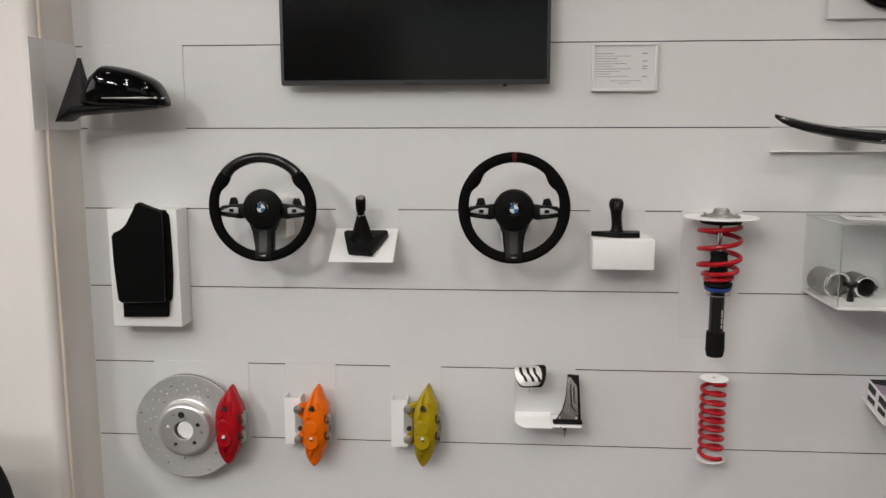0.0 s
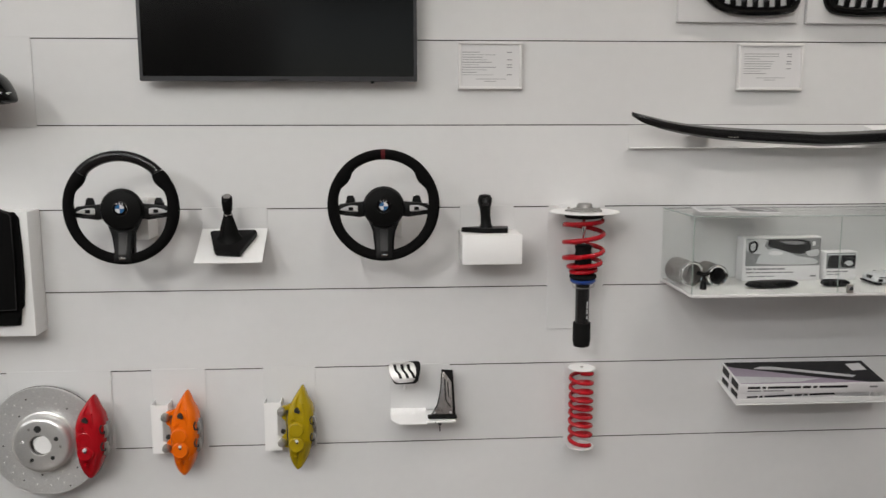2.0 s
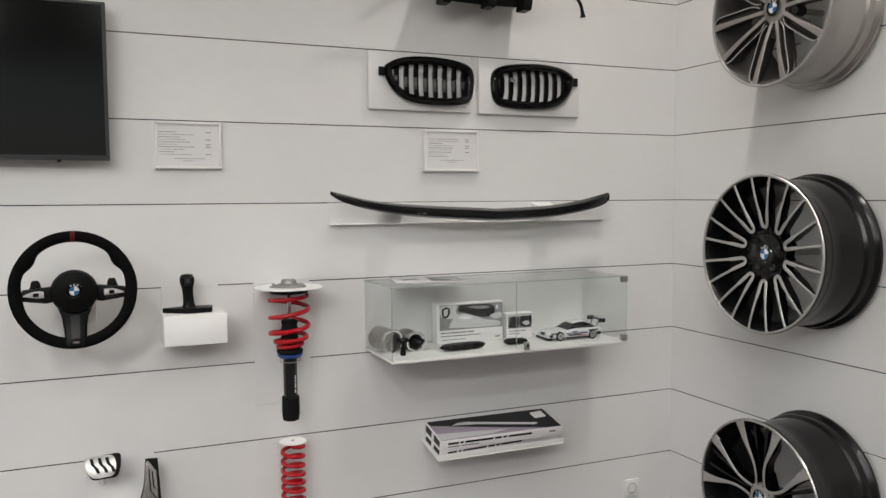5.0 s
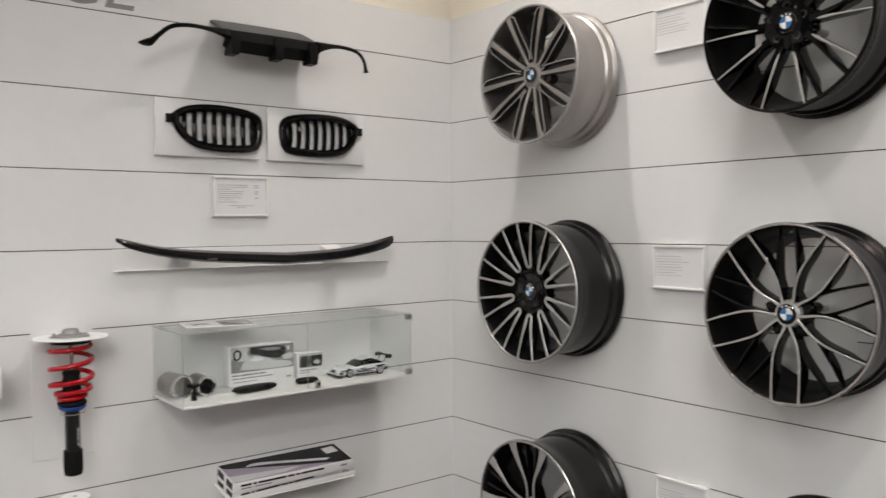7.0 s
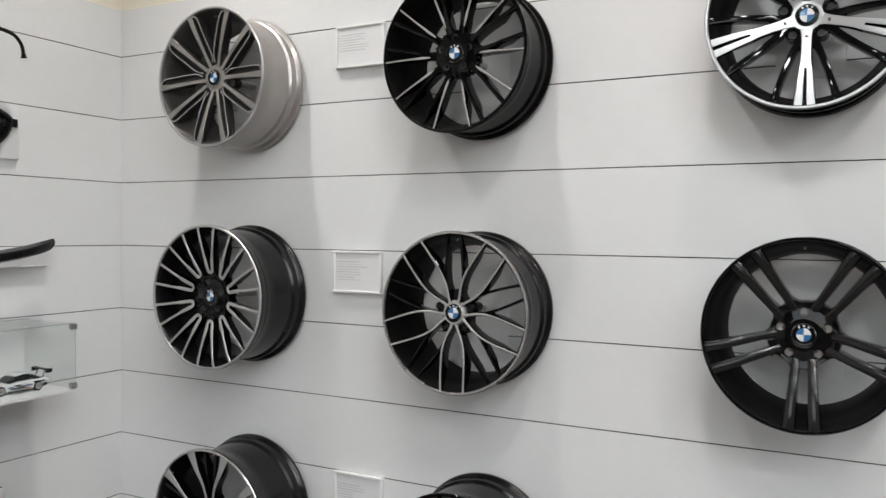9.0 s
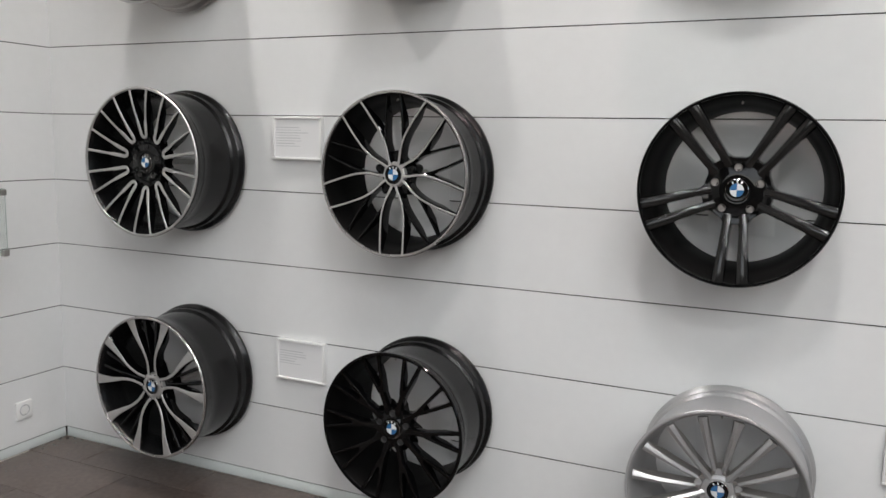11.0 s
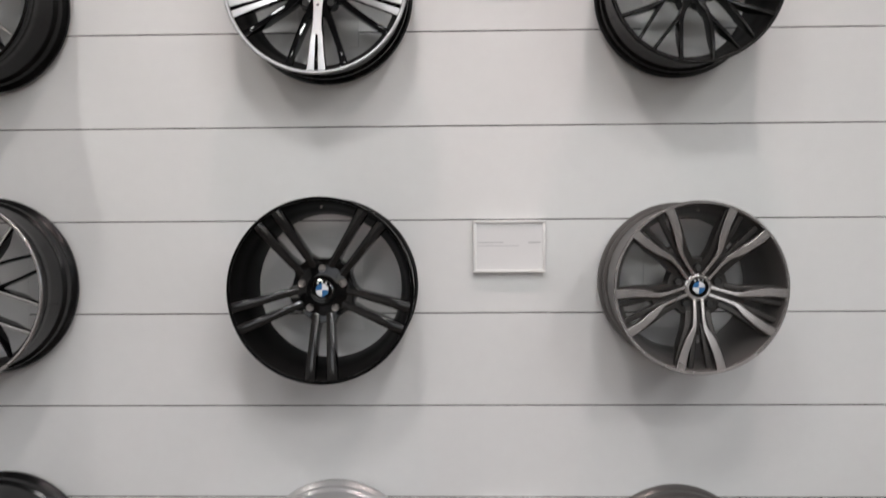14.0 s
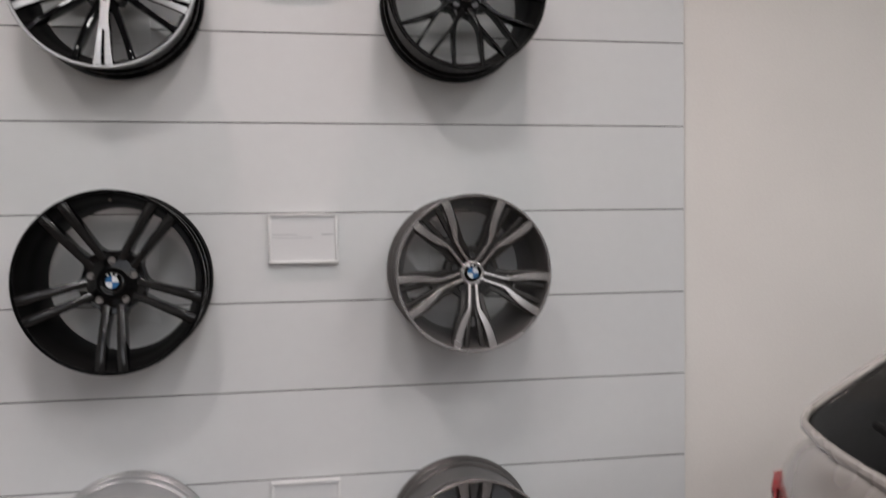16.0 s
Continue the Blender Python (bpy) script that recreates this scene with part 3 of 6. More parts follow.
def alloy_wheel(y, z, R, face, back, spokes, mats, label, dish=0.05, lugs=-54, hub_r=0.26, lip="polish", cap_r=0.031, lug_r=0.2, lug_mat="bore", webs=(), crown=0.0002, small=0, inner=""):
    """mats: barrel, spoke flank, spoke face, hub. spokes: a list of (turn, mirror, points, depth, face index)."""
    depth = face - back
    t = thing("alloy_wheel", on_b(y, z, face), label, "alloy wheel", "alloy wheels on the wall")
    bm = B()
    wheel_barrel(bm, R, depth)
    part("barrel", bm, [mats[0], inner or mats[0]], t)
    bm = B()
    lathe(bm, [(0.962 * R, -0.005), (0.969 * R, 0.0005), (0.988 * R, 0.0008), (0.9985 * R, -0.003)], 112)
    part("rim_lip", bm, lip, t, "thin turned edge of the rim")

    def height(r):
        s = min(1.0, max(0.0, (r / R - 0.15) / 0.8))
        return -dish * (1 - s) ** 1.6 - 0.004

    for turn, mirror, pts, deep, fi in spokes:
        bm = B()
        ribbon(bm, [(u * R, v * R, w * R) for u, v, w in pts], height, deep, 0, min(2, int(fi)) if fi > 0 else 0, turn=radians(turn - 90), mirror=mirror, crown=crown if fi > 0 else 0.0006, rim=R)
        part("spoke", bm, [mats[1], mats[2], lip], t, "", pose(0, 0, 0.0003 if fi > 0 else fi), 14 if crown < 0.001 else 35)
    for n, base, r0, r1, power, drop, deep, bright, *cut in webs:
        bm = B()
        web(bm, R, height, n, base, r0, r1, power, drop, deep, *cut)
        part("hub_web", bm, [mats[1], mats[2] if bright else mats[1]], t)
    for k in range(5 if small else 0):
        bm = B()
        a = radians(small + 72 * k)
        disc(bm, 0.225 * R * math.cos(a), 0.225 * R * math.sin(a), height(0.225 * R) - 0.004, height(0.225 * R) + 0.0012, 0.0048, 14)
        part("pin_hole", bm, "bore", t)
    hw = height(hub_r * R)
    bm = B()
    hr = hub_r * R
    lathe(bm, [(cap_r * 1.05, hw - 0.062), (hr * 0.8, hw - 0.06), (hr * 0.98, hw - 0.03), (hr, hw - 0.012), (hr * 0.93, hw - 0.004), (hr * 0.6, hw + 0.0006), (cap_r * 1.16, hw + 0.002), (cap_r * 1.06, hw + 0.001), (cap_r * 1.05, hw - 0.062)], 48)
    part("hub", bm, mats[3], t)
    for k in range(5 if lug_r else 0):
        a = radians(lugs + 72 * k)
        bm = B()
        x, yy = lug_r * R * math.cos(a), lug_r * R * math.sin(a)
        lathe(bm, [(0.0, hw - 0.001), (0.0085, hw - 0.001), (0.0108, hw + 0.0016), (0.0114, hw - 0.012)], 20, m=Matrix.Translation((x, yy, 0)))
        part("bolt_hole", bm, lug_mat, t)
    roundel(t, cap_r, hw + 0.004)
    bm = B()
    a = radians(90)
    rod(bm, (0, 0.905 * R, -0.050), (0, 0.885 * R, -0.036), 0.0032, 10)
    part("valve", bm, "steel", t)
    mounted(y, z, back, depth, face + hw)
    return t


def arms(base, count, *shapes):
    """The same shapes at count even turns from base; each shape: mirror flags, points, depth, face."""
    out = []
    for k in range(count):
        for mirrors, pts, deep, fi in shapes:
            for mi in mirrors:
                out.append((base + 360 * k / count, mi, pts, deep, fi))
    return out


BOTH, ONE, OTHER = (1, -1), (1,), (-1,)


def pairs(base, half, *shapes):
    """Five pairs of legs, half degrees to each side of their axis, mirrored to each other."""
    out = []
    for k in range(5):
        for side in (1, -1):
            for pts, deep, fi in shapes:
                out.append((base + 72 * k - side * half, side, pts, deep, fi))
    return out


# top row
alloy_wheel(-0.799, 2.119, 0.272, 0.265, 0.026,
            pairs(-88, 14, ([(-0.004, 0.17, 0.07), (0.0, 0.40, 0.062), (0.0, 0.70, 0.084), (0.004, 0.965, 0.112)], 0.04, 1),
                  ([(0.060, 0.22, 0.022), (0.110, 0.33, 0.020), (0.118, 0.60, 0.018), (0.116, 0.88, 0.022), (0.050, 0.955, 0.024)], 0.03, 2),
                  ([(0.045, 0.2, 0.10), (0.060, 0.5, 0.13), (0.062, 0.93, 0.15)], 0.03, -0.018)),
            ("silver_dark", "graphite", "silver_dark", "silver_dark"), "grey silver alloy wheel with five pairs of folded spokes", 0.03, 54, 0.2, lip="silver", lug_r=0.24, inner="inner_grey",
            webs=[(5, -88, 0.22, 0.40, 1.5, 0.010, 0.04, 0)])
alloy_wheel(-1.860, 2.112, 0.264, 0.265, 0.024,
            arms(-90, 5, (BOTH, [(0.055, 0.17, 0.13), (0.100, 0.30, 0.105), (0.135, 0.41, 0.100)], 0.05, -0.001),
                 (BOTH, [(0.130, 0.35, 0.075), (0.198, 0.48, 0.062), (0.275, 0.61, 0.056), (0.425, 0.88, 0.062)], 0.05, -0.0005),
                 (BOTH, [(0.085, 0.335, 0.018), (0.112, 0.42, 0.040), (0.142, 0.53, 0.034), (0.178, 0.66, 0.028), (0.250, 0.93, 0.028)], 0.045, 1)),
            ("satin_black", "gloss_black", "polish", "gloss_black"), "gloss black alloy wheel with ten forked spokes, thin bright edges", 0.03, -54, 0.30, "gloss_black", inner="inner_black",
            webs=[(10, -90, 0.26, 0.30, 1, 0.004, 0.045, 0)])
alloy_wheel(-2.914, 2.129, 0.265, 0.22, 0.026,
            arms(-90, 5, (ONE, [(0.0, 0.12, 0.13), (0.0, 0.30, 0.115), (0.0, 0.45, 0.120), (0.0, 0.565, 0.152)], 0.035, 1),
                 (BOTH, [(0.036, 0.55, 0.064), (0.044, 0.68, 0.072), (0.062, 0.955, 0.100)], 0.035, 1),
                 (ONE, [(0.0, 0.5, 0.06), (0.0, 0.94, 0.06)], 0.02, -0.012)) +
            arms(90, 5, (BOTH, [(0.055, 0.17, 0.08), (0.10, 0.27, 0.095), (0.125, 0.40, 0.086), (0.20, 0.66, 0.074), (0.292, 0.92, 0.088)], 0.045, -0.004)),
            ("gloss_black", "gloss_black", "polish_bright", "polish_bright"), "black alloy wheel with five bright slotted spokes between thin black ones", 0.05, 90, 0.16, "polish_bright", lug_r=0.235, inner="inner_black",
            webs=[(5, -90, 0.165, 0.36, 3.0, 0.0012, 0.03, 1), (5, 90, 0.20, 0.30, 1.0, 0.012, 0.035, 0)], small=-90)
NET = arms(-90, 5, (BOTH, [(0.030, 0.15, 0.09), (0.062, 0.26, 0.078), (0.135, 0.40, 0.064), (0.168, 0.56, 0.056), (0.180, 0.955, 0.054)], 0.045, 1)) + \
    arms(-54, 5, (BOTH, [(0.100, 0.27, 0.062), (0.124, 0.38, 0.056), (0.122, 0.54, 0.048), (0.110, 0.74, 0.044), (0.100, 0.955, 0.046)], 0.045, -0.005))
net_wheel = alloy_wheel(-3.972, 2.118, 0.246, 0.27, 0.034, NET,
            ("satin_black", "satin_black", "satin_black", "satin_black"), "matt black alloy wheel with a net of arched spokes", 0.045, -54, 0.25, "satin_black", lug_mat="bezel", inner="inner_black",
            webs=[(10, -72, 0.28, 0.34, 1, 0.008, 0.05, 0)])
bm = B()
lathe(bm, [(0.965 * 0.246, -0.024), (0.958 * 0.246, -0.040)], 12, start=-118, sweep=15)
part("sticker", bm, "paper", net_wheel, "small white paper sticker")
# middle row
alloy_wheel(-0.808, 1.264, 0.282, 0.293, 0.024,
            arms(90, 10, (BOTH, [(0.040, 0.365, 0.056), (0.054, 0.46, 0.060), (0.068, 0.545, 0.056), (0.080, 0.60, 0.042), (0.148, 0.955, 0.044)], 0.035, 1),
                 (ONE, [(-0.050, 0.392, 0.05), (-0.03, 0.350, 0.055), (0.0, 0.338, 0.055), (0.03, 0.350, 0.055), (0.050, 0.392, 0.05)], 0.035, 1)),
            ("barrel_black", "gloss_black", "polish", "gloss_black"), "black alloy wheel with ten bright U-shaped spoke pairs", 0.04, -54, 0.27, "polish",
            webs=[(10, 90, 0.30, 0.38, 1, 0.008, 0.04, 0)])
alloy_wheel(-1.864, 1.256, 0.272, 0.257, 0.032,
            arms(-90, 5, (BOTH, [(0.026, 0.13, 0.046), (0.052, 0.20, 0.038), (0.112, 0.325, 0.034), (0.150, 0.49, 0.030), (0.158, 0.72, 0.028), (0.154, 0.968, 0.032)], 0.012, 1),
                 (BOTH, [(0.026, 0.13, 0.05), (0.052, 0.20, 0.050), (0.112, 0.325, 0.050), (0.150, 0.49, 0.050), (0.158, 0.72, 0.050), (0.154, 0.965, 0.054)], 0.045, -0.003)) +
            arms(-54, 5, (BOTH, [(0.090, 0.27, 0.050), (0.112, 0.38, 0.046), (0.116, 0.52, 0.040), (0.106, 0.72, 0.036), (0.084, 0.95, 0.040)], 0.040, -0.008)),
            ("barrel_black", "gloss_black", "polish", "polish"), "black alloy wheel with five bright wishbone spokes, crossed by black ones", 0.014, -54, 0.155, "polish_dark", lug_r=0, inner="inner_black",
            webs=[(5, -54, 0.19, 0.29, 1.5, 0.016, 0.05, 0)])
alloy_wheel(-2.922, 1.251, 0.267, 0.245, 0.03,
            arms(-90, 5, (BOTH, [(0.070, 0.20, 0.10), (0.086, 0.40, 0.098), (0.102, 0.66, 0.114), (0.124, 0.975, 0.138)], 0.055, 1)),
            ("gloss_black", "gloss_black", "smoke_cut", "gloss_black"), "gloss black alloy wheel with five double spokes", 0.055, -54, 0.30, "gloss_black", lug_r=0.235, lug_mat="gunmetal", crown=0.0014, inner="inner_black",
            webs=[(5, -90, 0.335, 0.60, 2.2, 0.012, 0.05, 0, 0.055), (5, -90, 0.29, 0.36, 1, 0.001, 0.05, 0)])
alloy_wheel(-3.978, 1.258, 0.240, 0.295, 0.026,
            arms(-90, 5, (BOTH, [(0.044, 0.14, 0.046), (0.048, 0.30, 0.046), (0.056, 0.42, 0.052), (0.070, 0.48, 0.066), (0.128, 0.60, 0.098), (0.186, 0.75, 0.110), (0.226, 0.90, 0.124), (0.236, 0.965, 0.130)], 0.04, 1),
                 (BOTH, [(0.030, 0.42, 0.05), (0.066, 0.64, 0.070), (0.105, 0.93, 0.075)], 0.03, -0.012),
                 (BOTH, [(0.110, 0.28, 0.08), (0.140, 0.46, 0.075), (0.205, 0.66, 0.070), (0.285, 0.93, 0.060)], 0.05, -0.012)),
            ("bronze", "graphite", "polish_dark", "polish_dark"), "grey alloy wheel with five bright double spokes flaring to the rim", 0.032, -54, 0.165, "polish_dark", cap_r=0.028, lug_r=0.235,
            webs=[(5, -90, 0.345, 0.56, 2.2, 0.018, 0.05, 0)])
# bottom row
alloy_wheel(-0.832, 0.397, 0.281, 0.305, 0.025,
            arms(90, 5, (BOTH, [(0.070, 0.165, 0.046), (0.064, 0.27, 0.046), (0.080, 0.39, 0.048), (0.122, 0.51, 0.054), (0.200, 0.66, 0.084), (0.262, 0.80, 0.130), (0.316, 0.935, 0.185)], 0.04, 1),
                 (BOTH, [(0.022, 0.25, 0.05), (0.060, 0.52, 0.05), (0.105, 0.92, 0.065)], 0.04, -0.014)),
            ("barrel_black", "gloss_black", "polish", "polish"), "black alloy wheel with five bright double spokes flaring to the rim", 0.018, 90, 0.19, "polish_dark", lug_r=0,
            webs=[(5, 90, 0.20, 0.36, 1, 0.016, 0.04, 0), (5, -90, 0.165, 0.20, 1.5, 0.001, 0.03, 1)])
alloy_wheel(-1.888, 0.407, 0.264, 0.293, 0.026,
            arms(-72, 10, (ONE, [(0.0, 0.16, 0.10), (0.0, 0.34, 0.080), (0.0, 0.48, 0.080), (0.0, 0.57, 0.090)], 0.036, 1),
                 (BOTH, [(0.018, 0.48, 0.056), (0.060, 0.68, 0.052), (0.114, 0.96, 0.058)], 0.034, 1)),
            ("barrel_black", "gloss_black", "gloss_black", "gloss_black"), "gloss black alloy wheel with ten forked spokes", 0.018, -54, 0.24, "gloss_black", inner="inner_black",
            webs=[(10, -72, 0.25, 0.34, 1, 0.006, 0.045, 0)])
alloy_wheel(-2.929, 0.390, 0.255, 0.294, 0.025,
            arms(-90, 5, (ONE, [(0.0, 0.13, 0.09), (0.0, 0.30, 0.078), (0.0, 0.62, 0.088), (0.0, 0.92, 0.120)], 0.04, 1)) +
            arms(-66, 5, (ONE, [(0.0, 0.25, 0.056), (0.0, 0.45, 0.072), (0.0, 0.72, 0.094), (0.0, 0.92, 0.120)], 0.045, 1)) +
            arms(-114, 5, (ONE, [(0.0, 0.25, 0.056), (0.0, 0.45, 0.072), (0.0, 0.72, 0.094), (0.0, 0.92, 0.120)], 0.045, 1)),
            ("silver", "silver_dark", "silver", "silver"), "bright silver alloy wheel with fifteen slim spokes", 0.058, -54, 0.19, "silver", lug_r=0.225, lug_mat="silver",
            webs=[(5, -54, 0.20, 0.275, 1, 0.008, 0.04, 0)], crown=0.0045, small=-90)
alloy_wheel(-3.975, 0.388, 0.243, 0.29, 0.026,
            arms(90, 5, (BOTH, [(0.066, 0.205, 0.046), (0.080, 0.34, 0.062), (0.110, 0.60, 0.100), (0.158, 0.95, 0.155)], 0.04, 1),
                 (ONE, [(-0.070, 0.215, 0.042), (-0.045, 0.17, 0.042), (0.0, 0.152, 0.042), (0.045, 0.17, 0.042), (0.070, 0.215, 0.042)], 0.03, 1),
                 (BOTH, [(0.045, 0.34, 0.05), (0.065, 0.62, 0.065), (0.095, 0.93, 0.075)], 0.03, -0.014),
                 (BOTH, [(0.10, 0.26, 0.07), (0.15, 0.52, 0.06), (0.225, 0.92, 0.06)], 0.045, -0.012)),
            ("bronze", "graphite", "polish_dark", "bronze"), "dark grey alloy wheel with five double spokes", 0.025, 90, 0.22, "polish_dark", lug_r=0.235, lug_mat="steel",
            webs=[(5, 90, 0.30, 0.46, 1.6, 0.012, 0.045, 0)])


# ---- holders and car parts on the parts wall ----
def wall_plate(bm, x0, x1, z0, z1, w=0.0034):
    """A thin sheet that hangs flat on the boards."""
    return box(bm, x0, x1, z0, z1, 0.0005, w, 0.0009, 0, 1)


def holder(x, z, label, group="holders on the parts wall"):
    return thing("display_holder", on_a(x, z), label, "display holder", group)


def slab(bm, a, b, half, t=0.004):
    """A sheet of width 2*half from (v, w) point a to b."""
    (v0, w0), (v1, w1) = a, b
    d = Vector((0, v1 - v0, w1 - w0))
    n = Vector((1, 0, 0)).cross(d).normalized() * t
    lo = [Vector((-half, v0, w0)), Vector((half, v0, w0)), Vector((half, v1, w1)), Vector((-half, v1, w1))]
    v = [bm.verts.new(p) for p in lo] + [bm.verts.new(p + n) for p in lo]
    fs = [bm.faces.new([v[i] for i in f]) for f in ((0, 1, 2, 3), (7, 6, 5, 4), (0, 4, 5, 1), (1, 5, 6, 2), (2, 6, 7, 3), (3, 7, 4, 0))]
    bmesh.ops.bevel(bm, geom=list({e for f in fs for e in f.edges}), offset=0.0008, segments=1, affect="EDGES")
    return bm


def loft(bm, sections, index=0, cap=True):
    rings = [[bm.verts.new(p) for p in s] for s in sections]
    for a, b in zip(rings, rings[1:]):
        k = len(a)
        for j in range(k):
            bm.faces.new((a[j], a[(j + 1) % k], b[(j + 1) % k], b[j])).material_index = index
    if cap:
        bm.faces.new(rings[0][::-1]).material_index = index
        bm.faces.new(rings[-1]).material_index = index
    return bm


def oval(x, cy, cz, ry, rz, n=20, power=2.6):
    """A soft-cornered section across u."""
    out = []
    for k in range(n):
        a = 2 * math.pi * k / n
        c, s = math.cos(a), math.sin(a)
        out.append((x, cy + ry * math.copysign(abs(c) ** (2 / power), c), cz + rz * math.copysign(abs(s) ** (2 / power), s)))
    return out


# door mirror on its folded sheet
h = holder(-4.05, 1.596, "white folded sheet holding a black door mirror")
bm = B()
wall_plate(bm, 0.02, 0.388, -0.151, 0.150)
part("plate", bm, "steel_white", h)
bm = B()
box(bm, -0.009, -0.005, -0.1495, 0.1495, 0.002, 0.298, 0.0012, 0, 1)
part("side_plate", bm, "enamel", h)
mirror = thing("door_mirror", on_a(-3.815, 1.585, 0.17), "gloss black car door mirror with a slim white indicator", "door mirror")
bm = B()
tops = [(-0.123, -0.045, 0.02), (-0.117, -0.020, 0.055), (-0.088, 0.034, 0.075), (-0.056, 0.067, 0.085), (-0.036, 0.075, 0.086), (0.012, 0.068, 0.084), (0.059, 0.056, 0.078), (0.116, 0.030, 0.062), (0.140, 0.004, 0.05), (0.157, -0.030, 0.034), (0.165, -0.048, 0.015)]
lows = [-0.055, -0.060, -0.066, -0.070, -0.071, -0.072, -0.071, -0.068, -0.066, -0.064, -0.060]
loft(bm, [oval(u, (t + l) / 2, 0.0, (t - l) / 2, d, 24) for (u, t, d), l in zip([c for c in curve(tops, 3)], [c[0] for c in curve([(q,) for q in lows], 3)])])
part("cap", bm, "gloss_black", mirror)
bm = B()
loft(bm, [oval(u, v, 0.42 * d, hh, 0.61 * d, 16) for u, v, hh, d in ((-0.028, -0.036, 0.0025, 0.085), (0.03, -0.036, 0.0042, 0.082), (0.10, -0.035, 0.0062, 0.067), (0.14, -0.034, 0.0074, 0.050), (0.158, -0.037, 0.005, 0.032))])
part("indicator", bm, "plastic_white", mirror, "slim white indicator strip")
bm = B()
loft(bm, [oval(u, v, 0.0, hh, d, 16) for u, v, hh, d in ((-0.214, -0.106, 0.005, 0.04), (-0.19, -0.094, 0.014, 0.05), (-0.155, -0.076, 0.017, 0.052), (-0.047, -0.067, 0.0165, 0.056), (0.05, -0.065, 0.012, 0.054), (0.135, -0.061, 0.006, 0.035))])
part("foot", bm, "plastic_black", mirror)
bm = B()
loft(bm, [[(-0.218, -0.112, 0.04), (-0.200, -0.108, 0.04), (-0.122, -0.055, 0.03), (-0.139, 0.100, 0.0), (-0.146, 0.102, 0.0)], [(-0.218, -0.112, -0.06), (-0.200, -0.108, -0.06), (-0.122, -0.055, -0.05), (-0.139, 0.100, -0.01), (-0.146, 0.102, -0.01)]])
part("sail", bm, "plastic_black", mirror, "matt black triangular base")

# folded floor mats on a white box
h = holder(-3.798, 0.953, "white box-shaped holder for floor mats")
bm = B()
box(bm, -0.131, 0.124, -0.213, 0.214, 0.0005, 0.10, 0.004)
part("body", bm, "enamel", h)
mats_ = thing("floor_mat", on_a(-3.792, 0.98, 0.1005), "stack of black velour car floor mats with bound edges", "floor mat")
shape = [(-0.002, 0.2135), (0.072, 0.186), (0.080, 0.176), (0.0795, 0.02), (0.075, -0.142), (-0.085, -0.146), (-0.096, -0.137), (-0.105, 0.0), (-0.107, 0.095), (-0.098, 0.107), (-0.058, 0.122), (-0.047, 0.134), (-0.014, 0.209)]
bm = B()
prism(bm, [(-0.02, 0.19), (0.078, 0.185), (0.092, 0.166), (0.0965, 0.05), (0.0965, -0.05), (0.089, -0.134), (0.079, -0.146), (0.073, -0.199), (-0.090, -0.202), (-0.088, -0.10)], 0.0, 0.018, 0.005, seg=3)
part("lower_mat", bm, "carpet", mats_)
bm = B()
prism(bm, shape, 0.0185, 0.036, 0.006, seg=3)
part("upper_mat", bm, "carpet", mats_)
bm = B()
tube(bm, [(x * 0.985, y * 0.985, 0.033) for x, y in shape], 0.0026, 6, closed=True)
part("binding", bm, "plastic_grey", mats_, "black bound edge")


